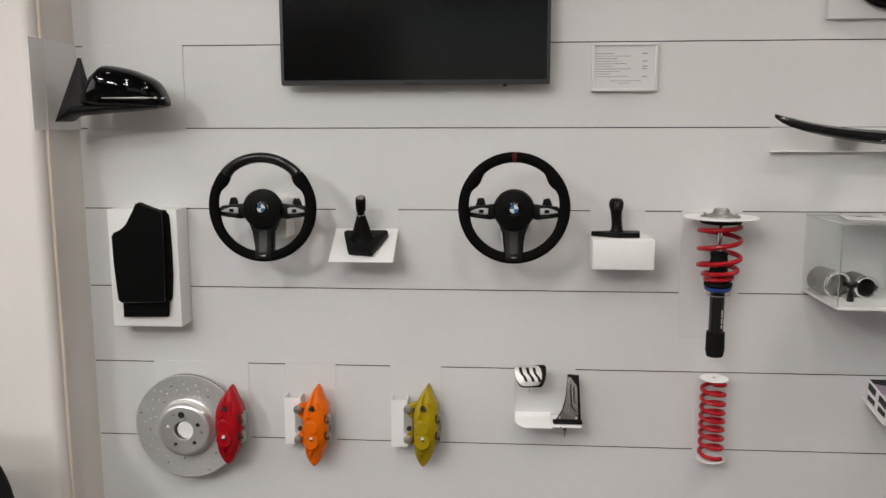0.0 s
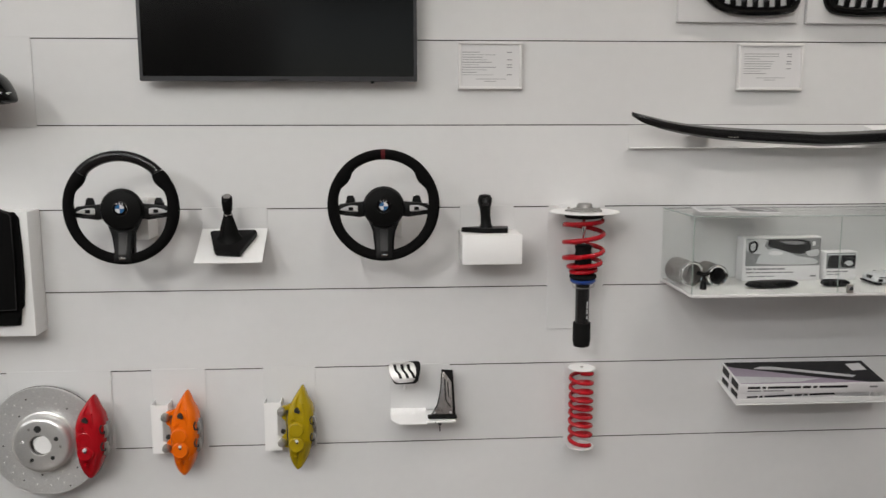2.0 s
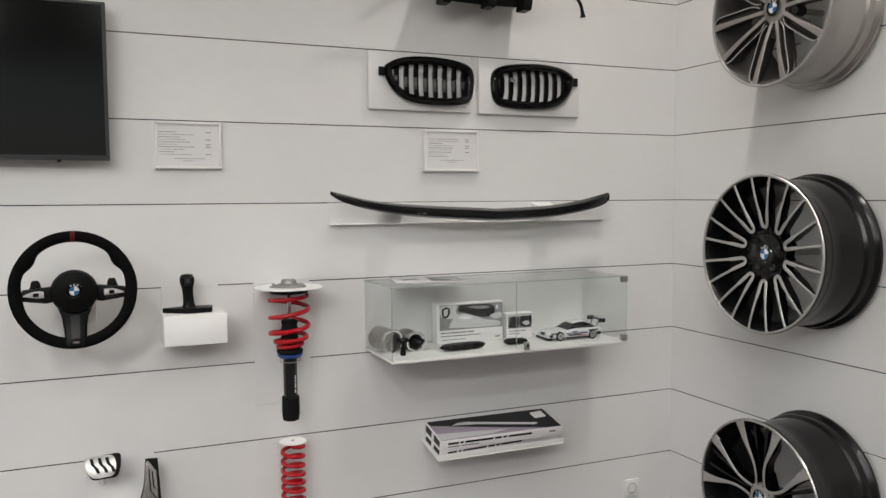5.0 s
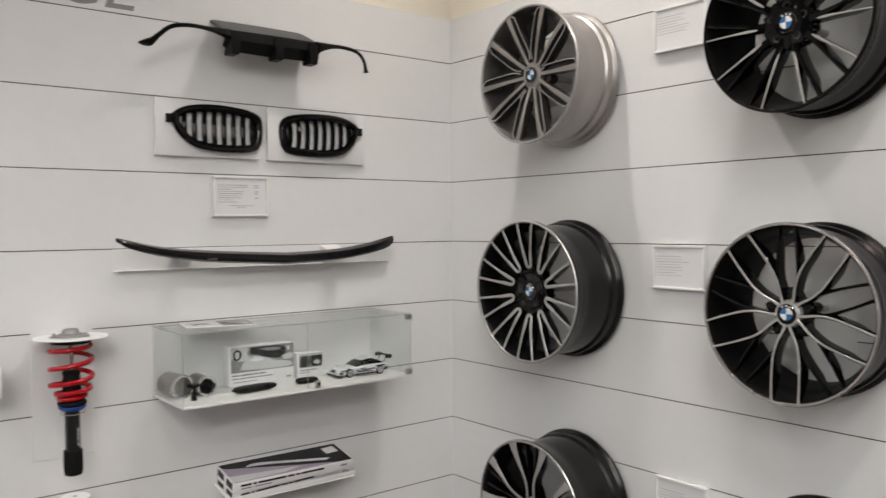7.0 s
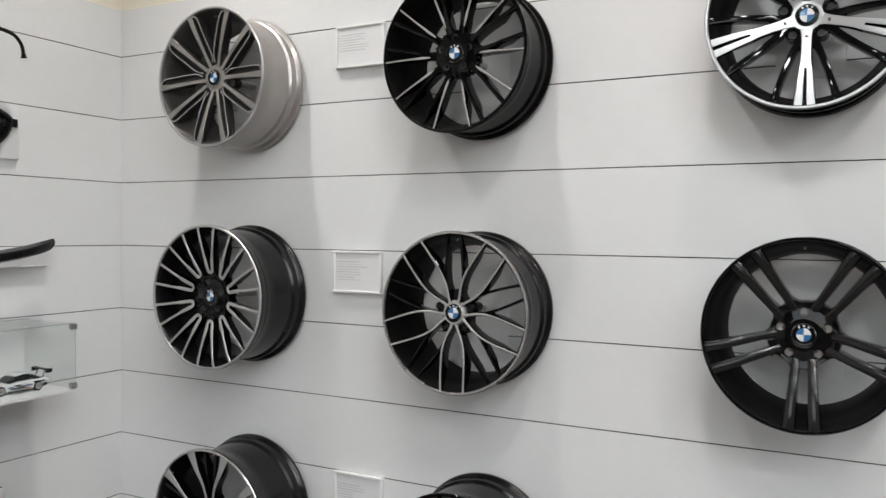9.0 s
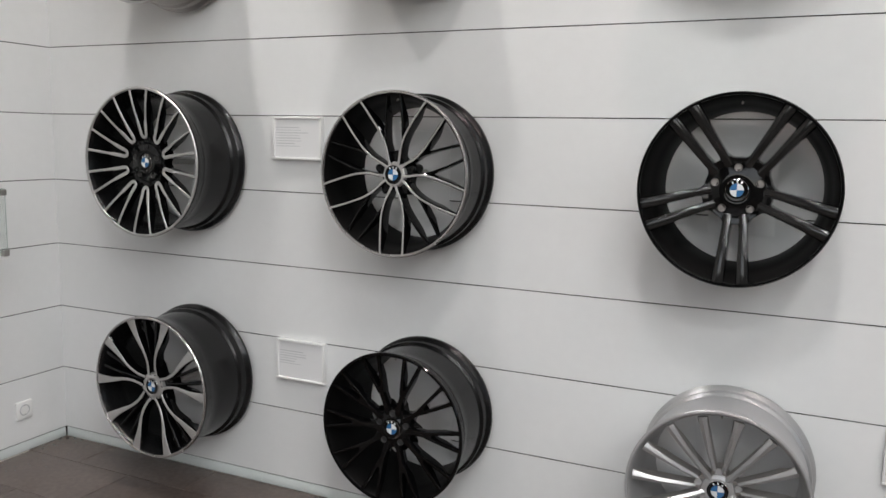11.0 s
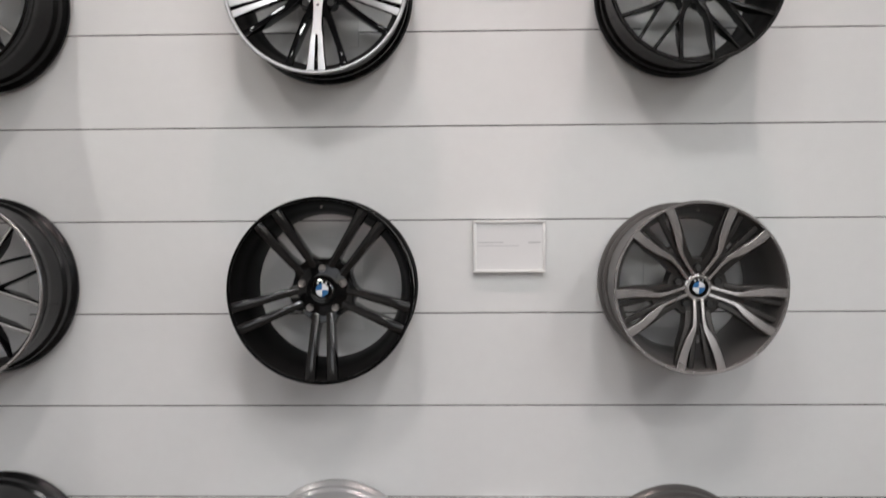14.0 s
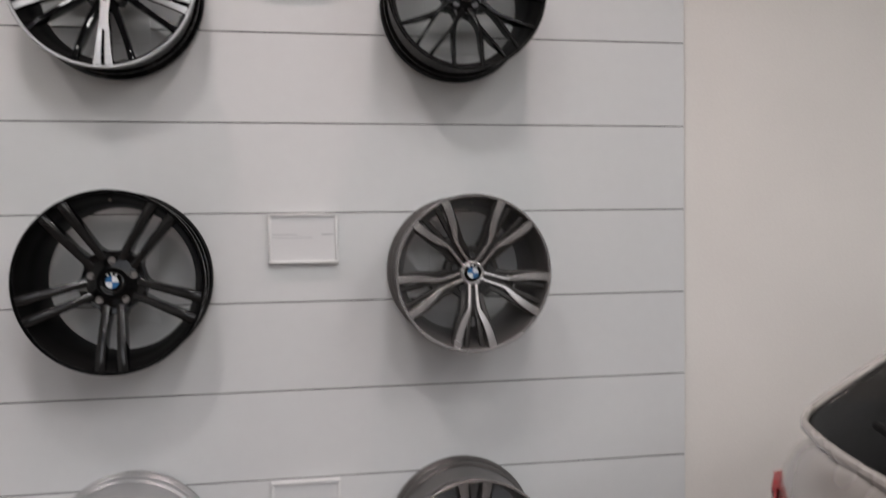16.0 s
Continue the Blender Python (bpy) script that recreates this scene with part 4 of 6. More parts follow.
def steering_wheel(x, z, label, top, mark):
    h = holder(x, z, "white bracket behind a steering wheel")
    bm = B()
    wall_plate(bm, -0.045, 0.045, -0.125, 0.03)
    part("plate", bm, "steel_white", h)
    bm = B()
    box(bm, -0.04, 0.06, -0.115, 0.02, 0.0035, 0.12, 0.004)
    part("block", bm, "enamel", h)
    t = thing("steering_wheel", on_a(x, z, 0.2), label, "steering wheel", "steering wheels")
    R0 = 0.1675

    def thick(a):
        # thumb rests at ten and two
        d = min(abs(a - 35), abs(a - 145))
        e = min(abs(a - 352), abs(a - 188), abs(a + 8))
        return 0.0188 + 0.0062 * math.exp(-(d / 9) ** 2) + 0.002 * math.exp(-(e / 14) ** 2)

    def rim(name, a0, a1, m, label=""):
        pts, rs = [], []
        for a in np.linspace(a0, a1, int((a1 - a0) / 3) + 1):
            r = thick(a % 360)
            rr = R0 + 0.0190 - r
            pts.append((rr * math.cos(radians(a)), rr * math.sin(radians(a)), 0.0))
            rs.append(r)
        b = B()
        tube(b, pts, lambda i: rs[i], 14, flat=0.86)
        part(name, b, m, t, label)

    if mark:
        rim("rim", 92.1, 447.9, "suede", "black suede-covered rim")
        b = B()
        tube(b, [(R0 * math.cos(radians(a)), R0 * math.sin(radians(a)), 0) for a in (87.7, 90, 92.3)], 0.0192, 14, flat=0.86)
        part("centre_mark", b, "red_mark", t, "narrow red stripe")
    else:
        rim("top_rim", 44, 136, top, "glossy carbon top section")
        rim("rim", 137, 403, "suede", "black suede-covered rim")
        for a in (43.5, 136.5):
            b = B()
            tr = thick(a) + 0.0003
            rr = R0 + 0.0193 - tr
            tube(b, [(rr * math.cos(radians(a + e)), rr * math.sin(radians(a + e)), 0) for e in (-0.5, 0, 0.5)], tr, 14, flat=0.86)
            part("seam", b, "bore", t)
    # airbag
    b = B()
    lathe(b, [(0, -0.03), (0.06, -0.03), (0.069, -0.012), (0.0685, -0.002), (0.063, 0.008), (0.04, 0.0125), (0, 0.014)], 48)
    part("airbag_cover", b, "leather", t, "", pose(0, -0.006, 0))
    # spokes
    for sx in (1, -1):
        b = B()
        prism(b, [(sx * u, v) for u, v in [(0.05, 0.014), (0.145, 0.004), (0.155, -0.008), (0.150, -0.030), (0.08, -0.040), (0.05, -0.034)]], -0.028, -0.008, 0.004)
        part("side_spoke", b, "plastic_black", t)
        b = B()
        loft(b, [[(sx * u, v + q * hh, -0.007 + 0.004 * (1 if abs(q) < 0.9 else 0)) for q in (-1, -0.6, 0.6, 1)] + [(sx * u, v + q * hh, -0.012) for q in (1, -1)] for u, v, hh in ((0.086, -0.0115, 0.0095), (0.094, -0.0110, 0.0108), (0.112, -0.0105, 0.0105), (0.130, -0.0115, 0.0065), (0.144, -0.0135, 0.0015))])
        keys = part("button_bezel", b, "silver_plastic", t, "satin silver button cluster")
        b = B()
        box(b, sx * 0.108 - 0.008, sx * 0.108 + 0.008, -0.0165, -0.0050, -0.004, -0.0015, 0.0015)
        part("button", b, "plastic_black", keys)
        b = B()
        box(b, sx * 0.110 - 0.020, sx * 0.110 + 0.018, -0.034, -0.0255, -0.01, -0.0045, 0.002)
        part("rocker_button", b, "plastic_black", t)
        b = B()
        prism(b, [(sx * u, v) for u, v in [(0.092, -0.006), (0.132, -0.006), (0.122, 0.023), (0.118, 0.029), (0.101, 0.029), (0.097, 0.022)]], -0.04, -0.034, 0.002)
        pad = part("shift_paddle", b, "plastic_black", t)
        b = B()
        tube(b, [(sx * 0.101, 0.0295, -0.036), (sx * 0.118, 0.0295, -0.036), (sx * 0.1235, 0.021, -0.036)], 0.0016, 6)
        part("paddle_edge", b, "plastic_grey" if sx < 0 else "chrome", pad)
    b = B()
    prism(b, [(-0.062, -0.03), (-0.034, -0.085), (-0.032, -0.152), (0.032, -0.152), (0.034, -0.085), (0.062, -0.03)], -0.03, -0.006, 0.004)
    part("lower_spoke", b, "plastic_black", t)
    b = B()
    loft(b, [[(-hw, v, w - 0.012), (hw, v, w - 0.012), (hw, v, w - 0.002), (hw * 0.9, v, w), (-hw * 0.9, v, w), (-hw, v, w - 0.002)] for v, hw, w in ((-0.072, 0.034, -0.002), (-0.10, 0.029, 0.001), (-0.135, 0.0265, 0.010), (-0.155, 0.027, 0.0185), (-0.174, 0.0285, 0.0175))])
    trim = part("lower_trim", b, "plastic_black", t, "dark grey lower trim")
    b = B()
    loft(b, [[(-hw, v, w - 0.004), (hw, v, w - 0.004), (hw, v, w), (-hw, v, w)] for v, hw, w in ((-0.08, 0.014, 0.0), (-0.10, 0.0135, 0.0022), (-0.135, 0.0125, 0.0112), (-0.150, 0.012, 0.0172))])
    part("slot", b, "plastic_grey", trim)
    b = B()
    box(b, -0.010, 0.010, -0.1665, -0.1595, 0.014, 0.0195, 0.001)
    part("badge", b, "chrome", trim)
    roundel(t, 0.0238, 0.0155, 0, -0.001, "badge")
    return t


steering_wheel(-3.333, 1.185, "black sports steering wheel with a glossy carbon top", "carbon", False)
steering_wheel(-2.486, 1.187, "black suede sports steering wheel with a red centre mark", "suede", True)

# gear lever with gaiter on a sloping sheet
h = holder(-3.010, 1.092, "white bent sheet with a sloping shelf for a gear lever")
bm = B()
wall_plate(bm, -0.113, 0.113, 0.0, 0.074)
part("plate", bm, "steel_white", h)
bm = B()
slab(bm, (0.0, 0.001), (-0.098, 0.152), 0.113)
part("shelf", bm, "enamel", h)
tilt = on_a(-3.010, 1.049, 0.078) @ pose(0, 0, 0, -57, 0, 0)
tilt = tilt @ Matrix.Diagonal((1.0, 1.0, 0.88, 1.0))
LEAN_M = Matrix(((1, 0, 0, -0.005), (0, 1, 0.42, -0.003), (0, 0, 1, 0), (0, 0, 0, 1)))
gl = thing("gear_lever", tilt, "black gear lever with leather gaiter and metal-topped knob", "gear lever")
bm = B()
prism(bm, rounded([(-0.070, 0.046), (0.078, 0.050), (0.084, 0.038), (0.038, -0.070), (-0.042, -0.062), (-0.050, -0.05), (-0.074, 0.036)], 0.004), 0.0005, 0.022, 0.004)
part("frame", bm, "plastic_black", gl)
bm = B()
secs = []
for s, r, e in ((0.020, 0.044, 0.82), (0.030, 0.036, 0.85), (0.044, 0.030, 0.9), (0.06, 0.027, 0.9), (0.08, 0.021, 1), (0.098, 0.016, 1), (0.112, 0.013, 1)):
    secs.append([(r * (1 + 0.06 * math.cos(6 * a)) * math.cos(a) - 0.005, s * 0.42 + r * e * (1 + 0.06 * math.cos(5 * a + s * 60)) * math.sin(a) - 0.003, s) for a in [2 * math.pi * k / 32 for k in range(32)]])
loft(bm, secs)
part("gaiter", bm, "leather", gl, "creased black leather gaiter")
bm = B()
lathe(bm, [(0.0125, 0.106), (0.0125, 0.118), (0.0165, 0.124), (0.0185, 0.160), (0.017, 0.168), (0.0125, 0.1705), (0, 0.171)], 28, m=LEAN_M)
knob = part("knob", bm, "leather", gl)
bm = B()
lathe(bm, [(0.0132, 0.105), (0.0136, 0.109), (0.0132, 0.113)], 24, m=LEAN_M)
part("collar", bm, "steel", knob)
bm = B()
lathe(bm, [(0.0125, 0.1706), (0.012, 0.1725), (0, 0.173)], 24, m=LEAN_M)
part("shift_plate", bm, "polish_dark", knob)

# selector lever on a white box
h = holder(-2.118, 1.028, "white box with a flat top for a selector lever")
bm = B()
box(bm, -0.103, 0.103, -0.052, 0.051, 0.0005, 0.152, 0.003)
part("body", bm, "enamel", h)
bm = B()
wall_plate(bm, -0.098, 0.094, 0.0515, 0.138)
part("plate", bm, "steel_white", h)
sl = thing("selector_lever", pose(-2.135, -0.078, 1.0795), "black automatic selector lever with an angular base", "gear lever")
bm = B()
prism(bm, rounded([(-0.085, 0.010), (-0.01, 0.036), (0.086, 0.036), (0.076, -0.036), (0.0, -0.042)], 0.006), 0.0005, 0.017, 0.005)
part("base", bm, "plastic_black", sl)
bm = B()
loft(bm, [[(c + 1.2 * rx * math.cos(a), d + 1.2 * ry * math.sin(a), s) for a in [2 * math.pi * k / 20 for k in range(20)]] for s, c, d, rx, ry in
          ((0.012, 0.004, 0.0, 0.022, 0.02), (0.03, 0.003, 0.0, 0.0155, 0.014), (0.06, 0.001, -0.001, 0.0145, 0.014), (0.085, -0.001, -0.004, 0.016, 0.017), (0.105, -0.002, -0.007, 0.0205, 0.021), (0.120, -0.002, -0.008, 0.0205, 0.021), (0.131, -0.002, -0.006, 0.015, 0.015), (0.133, -0.002, -0.005, 0.004, 0.005))])
lever = part("lever", bm, "plastic_black", sl)
bm = B()
box(bm, -0.012, 0.008, -0.0345, -0.030, 0.095, 0.122, 0.001)
part("selector_panel", bm, "plastic_grey", lever)
bm = B()
box(bm, -0.007, 0.003, -0.0353, -0.0340, 0.105, 0.117, 0.0004)
part("button", bm, "bezel", lever)

# suspension strut under a rounded shelf
h = holder(-1.795, 1.155, "white sheet with a rounded shelf carrying a suspension strut")
bm = B()
wall_plate(bm, -0.103, 0.103, -0.446, 0.010)
part("plate", bm, "steel_white", h)
bm = B()
lathe(bm, [(0.03, -0.004), (0.119, -0.004), (0.120, -0.002), (0.119, 0.0), (0.03, 0.0), (0.03, -0.004)], 64, m=Matrix.Translation((0, 0.0, 0.122)) @ pose(0, 0, 0, -90, 0, 0))
part("shelf", bm, "enamel", h)


strut = thing("suspension_strut", pose(-1.795, -0.122, 1.155), "coilover suspension strut, red spring, blue collar, black damper", "suspension strut")
bm = B()
lathe(bm, [(0, 0.027), (0.022, 0.027), (0.026, 0.023), (0.029, 0.012), (0.040, 0.010), (0.043, 0.006), (0.058, 0.005), (0.060, 0.001), (0, 0.001)], 36)
top_mount = part("top_mount", bm, "cast", strut, "dull cast aluminium top mount")
for k in range(3):
    bm = B()
    a = radians(120 * k - 50)
    prism(bm, rounded([(0.038, -0.012), (0.070, -0.008), (0.070, 0.008), (0.038, 0.012)], 0.005), 0.0012, 0.007, 0.0015)
    ear = part("mount_ear", bm, "cast", top_mount, "", pose(0, 0, 0, 0, 0, 120 * k - 50))
    bm = B()
    disc(bm, 0.058, 0, 0.0072, 0.016, 0.0052, 12, 0, 0.001)
    part("stud", bm, "steel", ear)
bm = B()
lathe(bm, [(0, -0.005), (0.070, -0.005), (0.072, -0.010), (0.064, -0.022), (0.03, -0.027), (0, -0.027)], 40)
part("spring_seat", bm, "rubber", strut)
bm = B()
turns = np.linspace(0.05, 4.9, 220)
coil_r = np.interp(turns, (0, 0.4, 2.7, 3.4, 4.2, 5), (0.062, 0.067, 0.067, 0.052, 0.041, 0.040))
coil_z = np.interp(turns, (0, 0.5, 1.5, 2.5, 3.5, 4.5, 5), (-0.030, -0.045, -0.107, -0.163, -0.194, -0.213, -0.218))
tube(bm, [(r * math.cos(2 * math.pi * q), -r * math.sin(2 * math.pi * q), z) for q, r, z in zip(turns, coil_r, coil_z)], 0.0082, 10)
part("spring", bm, "spring_red", strut, "red coil spring tapering downwards")
bm = B()
lathe(bm, [(0.007, -0.027), (0.007, -0.118)], 20)
part("piston_rod", bm, "chrome", strut, "bright steel piston rod")
bm = B()
lathe(bm, [(0, -0.116), (0.022, -0.117), (0.030, -0.122), (0.0265, -0.138), (0.030, -0.15), (0.0265, -0.165), (0.030, -0.18), (0.027, -0.2), (0.029, -0.232), (0, -0.232)], 32)
part("bump_stop", bm, "rubber", strut)
bm = B()
lathe(bm, [(0.029, -0.222), (0.046, -0.223), (0.047, -0.232), (0.040, -0.238), (0.029, -0.238)], 40)
part("lower_seat", bm, "rubber", strut)
bm = B()
lathe(bm, [(0.025, -0.2385), (0.0445, -0.239), (0.0445, -0.245), (0.036, -0.253), (0.025, -0.254)], 40)
part("collar", bm, "blue", strut, "blue adjusting collar")
bm = B()
lathe(bm, [(0, -0.24), (0.0245, -0.24), (0.0245, -0.400), (0, -0.400)], 36)
damper = part("damper_tube", bm, "damper", strut, "glossy black damper tube")
bm = B()
lathe(bm, [(0.0247, -0.2665), (0.0262, -0.267), (0.0262, -0.2695), (0.0247, -0.270)], 36)
part("clip_ring", bm, "steel", damper)
for sx in (1, -1):
    bm = B()
    tube(bm, [(sx * 0.0245, -0.005, -0.268), (sx * 0.036, -0.01, -0.266), (sx * 0.038, -0.012, -0.254)], 0.0018, 6)
    part("clip", bm, "steel", damper)
for v, hh in ((-0.322, 0.007), (-0.336, 0.004), (-0.352, 0.008), (-0.372, 0.006)):
    bm = B()
    box(bm, 0.0105, 0.0145, -0.0228, -0.0212, v - hh, v + hh)
    part("label_print", bm, "ink_pale", damper)
bm = B()
lathe(bm, [(0.0245, -0.392), (0.0305, -0.394), (0.0315, -0.458), (0.029, -0.470), (0.028, -0.478), (0.021, -0.481), (0, -0.481)], 36)
part("lower_cap", bm, "rubber", strut)

# single coil spring between two round plates
h = holder(-1.777, 0.42, "white sheet with two round plates holding a coil spring")
bm = B()
wall_plate(bm, -0.05, 0.05, -0.17, 0.159)
part("plate", bm, "steel_white", h)
for zc in (0.157, -0.139):
    bm = B()
    lathe(bm, [(0, -0.002), (0.048, -0.002), (0.0495, 0.0), (0.048, 0.002), (0, 0.002)], 40, m=Matrix.Translation((0, zc, 0.062)) @ pose(0, 0, 0, -90, 0, 0))
    pl = part("round_plate", bm, "enamel", h)
bm = B()
lathe(bm, [(0, 0.0022), (0.006, 0.0022), (0.006, 0.005), (0, 0.0055)], 12, m=Matrix.Translation((0, 0.157, 0.062)) @ pose(0, 0, 0, -90, 0, 0))
part("screw", bm, "steel", pl)
spring = thing("coil_spring", pose(-1.777, -0.062, 0.42), "glossy red coil spring standing between white plates", "coil spring")
bm = B()
tube(bm, [(0.0385 * math.cos(2 * math.pi * 8.2 * q + 0.6), -0.0385 * math.sin(2 * math.pi * 8.2 * q + 0.6), -0.130 + 0.277 * (q + 0.015 * math.sin(2 * math.pi * q))) for q in np.linspace(0, 1, 340)], 0.0073, 10)
part("coil", bm, "spring_red", spring)


# brake disc and calipers
def caliper(x, z, w, m, label, group="brake calipers", s=1.0, squeeze=1.0, capped=True):
    t = thing("brake_caliper", on_a(x, z, w), label, "brake caliper", group)
    out = [(0.009, 0.155), (0.016, 0.155), (0.034, 0.112), (0.048, 0.083), (0.0515, 0.035), (0.049, -0.028), (0.039, -0.075), (0.020, -0.122), (-0.003, -0.154), (-0.016, -0.152), (-0.032, -0.115), (-0.038, -0.06), (-0.039, 0.009),
           (-0.039, 0.055), (-0.028, 0.094), (-0.009, 0.128)]
    out = [(u * squeeze, v * s) for u, v in out]
    b = B()
    soft = [tuple(c) for c in curve(out + out[:1], 3)][:-1]
    # the face is crowned: its ends and sides fall back towards the wall
    loft(b, [[(u * q + e, v * (1 - (1 - q) * 0.42), w_ * (1 - (0.42 if v > 0 else 0.6) * (v / 0.156) ** 2) if w_ > 0.01 else w_) for u, v in soft]
             for q, e, w_ in ((0.90, 0.004, -0.01), (1.0, 0.002, 0.0), (1.0, 0.0, 0.024), (0.975, 0.0, 0.036), (0.91, -0.002, 0.047), (0.80, -0.003, 0.0555), (0.66, -0.004, 0.061), (0.46, -0.005, 0.065), (0.22, -0.006, 0.067))])
    part("housing", b, m, t)
    # ridge from the upper tip along the side of the cylinders
    b = B()
    tube(b, [(u * squeeze, v, w_) for u, v, w_ in curve([(0.014, 0.098, 0.0485), (0.019, 0.06, 0.0545), (0.024, 0.01, 0.0555), (0.024, -0.04, 0.0525), (0.014, -0.085, 0.047)], 4)], 0.0062, 8)
    part("rib", b, m, t)
    for u, v, r in ((-0.006, 0.012, 0.0272), (-0.006, -0.041, 0.0285)):
        b = B()
        top = 0.0735 if capped else 0.0665
        lathe(b, [(r, 0.040), (r, top - 0.006), (r - 0.002, top - 0.0015), (r - 0.0055, top), (r - 0.0065, top - 0.001), (0, top - 0.0012)], 36, m=Matrix.Translation((u * squeeze, v * s, 0)))
        part("piston_cap", b, m, t)
    for u, v, r, w1, mm in ((-0.004, 0.080, 0.0082, 0.0615, "bore"), (0.003, 0.075, 0.005, 0.0622, "bore"), (-0.004, -0.026, 0.0056, 0.0745, "paper"), (-0.003, -0.033, 0.0042, 0.0748, "bore"),
                            (-0.012, -0.088, 0.005, 0.060, m), (-0.022, 0.046, 0.0045, 0.064, m), (-0.012, 0.050, 0.004, 0.066, m), (0.030, 0.010, 0.0032, 0.0575, "bore")):
        b = B()
        disc(b, u * squeeze, v * s, 0.03, w1, r, 18, 0, 0.0008)
        part("port", b, mm, t)
    # pads show in the window of the bridge, between dark springs
    b = B()
    prism(b, rounded([(0.036 * squeeze, 0.062), (0.050 * squeeze, 0.062), (0.059 * squeeze, 0.035), (0.0595 * squeeze, -0.04), (0.050 * squeeze, -0.066), (0.036 * squeeze, -0.066)], 0.006), -0.012, 0.020, 0.003)
    padp = part("brake_pad", b, "cast", t)
    for v0, v1 in ((0.052, 0.004), (-0.010, -0.058)):
        b = B()
        prism(b, [(0.042 * squeeze, v0), (0.056 * squeeze, v0 - 0.004), (0.0595 * squeeze, (v0 + v1) / 2), (0.056 * squeeze, v1 + 0.002), (0.042 * squeeze, v1), (0.049 * squeeze, (v0 + v1) / 2 - 0.006), (0.044 * squeeze, (v0 + v1) / 2 + 0.006)], 0.0202, 0.036, 0.0015)
        part("pad_plate", b, "steel", padp, "pale steel pad plate")
        b = B()
        tube(b, [(u * squeeze, v, w_) for u, v, w_ in ((0.046, v0 + 0.003, 0.046), (0.0405, v0 - 0.010, 0.050), (0.043, v0 - 0.024, 0.049), (0.053, v0 - 0.028, 0.043), (0.052, v0 - 0.020, 0.043))], 0.0031, 6)
        part("clip", b, "bore", padp)
    return t


def caliper_ears(t, m):
    b = B()
    prism(b, [tuple(c) for c in curve([(-0.010, 0.112), (-0.028, 0.092), (-0.056, 0.083), (-0.070, 0.070), (-0.064, 0.056), (-0.050, 0.042), (-0.045, 0.012), (-0.049, -0.020), (-0.064, -0.034), (-0.070, -0.047), (-0.056, -0.061), (-0.030, -0.070), (-0.012, -0.09)], 3)], 0.006, 0.030, 0.005)
    part("mounting_flange", b, m, t)
    for v in (0.068, -0.046):
        b = B()
        lathe(b, [(0, 0.012), (0.0155, 0.012), (0.0155, 0.020), (0.0135, 0.028), (0.009, 0.0325), (0, 0.034)], 20, m=Matrix.Translation((-0.060, v, 0.015)))
        part("bolt", b, "steel", t)
    b = B()
    prism(b, [(-0.040, 0.05), (-0.079, 0.05), (-0.079, -0.03), (-0.04, -0.03)], -0.004, 0.008, 0.002)
    part("carrier", b, "hat", t)
    b = B()
    lathe(b, [(0, 0.008), (0.009, 0.008), (0.009, 0.014), (0, 0.015)], 16, m=Matrix.Translation((-0.058, -0.012, 0)))
    part("bolt", b, "bore", t)
    b = B()
    prism(b, rounded([(-0.043, 0.075), (-0.036, 0.075), (-0.036, -0.06), (-0.043, -0.06)], 0.003), 0.0301, 0.0316, 0.0005)
    part("split_line", b, "bore", t)


def caliper_holder(x0, x1):
    h = holder((x0 + x1) / 2, 0.434, "white sheet and channel holding a brake caliper")
    half = (x1 - x0) / 2
    b = B()
    wall_plate(b, -half, half, -0.151, 0.152)
    part("plate", b, "steel_white", h)
    b = B()
    for a in (-half + 0.008, -half + 0.066):
        box(b, a, a + 0.003, -0.142, 0.038, 0.0036, 0.06)
    box(b, -half + 0.011, -half + 0.066, -0.142, -0.139, 0.0036, 0.06)
    box(b, -half + 0.011, -half + 0.066, -0.139, 0.036, 0.057, 0.060)
    part("channel", b, "enamel", h)


h = holder(-3.648, 0.434, "white sheet holding a brake disc and caliper")
bm = B()
wall_plate(bm, -0.182, 0.180, -0.151, 0.152)
part("plate", bm, "steel_white", h)
bm = B()
rod(bm, (-0.028, -0.08, 0.003), (-0.028, -0.08, 0.108), 0.0345, 40)
part("spigot", bm, "enamel", h)
bd = thing("brake_disc", on_a(-3.683, 0.354, 0.045), "drilled and vented steel brake disc with aluminium bell", "brake disc")
bm = B()
lathe(bm, [(0.100, 0.0), (0.195, 0.0), (0.197, 0.002), (0.197, 0.010), (0.1945, 0.0105), (0.1945, 0.0195), (0.197, 0.020), (0.197, 0.028), (0.1955, 0.030), (0.112, 0.030), (0.108, 0.029), (0.100, 0.027), (0.100, 0.0)], 96)
ring_ = part("friction_ring", bm, "disc_steel", bd)
bm = B()
lathe(bm, [(0.1945, 0.012), (0.1975, 0.013), (0.1975, 0.017), (0.1945, 0.018)], 96)
part("vent_slot", bm, "bore", ring_)
for k in range(72):
    bm = B()
    box(bm, 0.1962, 0.1982, -0.0022, 0.0022, 0.0118, 0.0182)
    part("vane", bm, "polish", ring_, "", pose(0, 0, 0, 0, 0, 5.0 * k))
bm = B()
lathe(bm, [(0.036, 0.060), (0.036, 0.068), (0.038, 0.070), (0.085, 0.071), (0.094, 0.068), (0.1, 0.060), (0.1035, 0.034), (0.108, 0.031), (0.108, 0.024), (0.095, 0.026), (0.09, 0.06), (0.036, 0.060)], 72)
bell = part("bell", bm, "hat", bd)
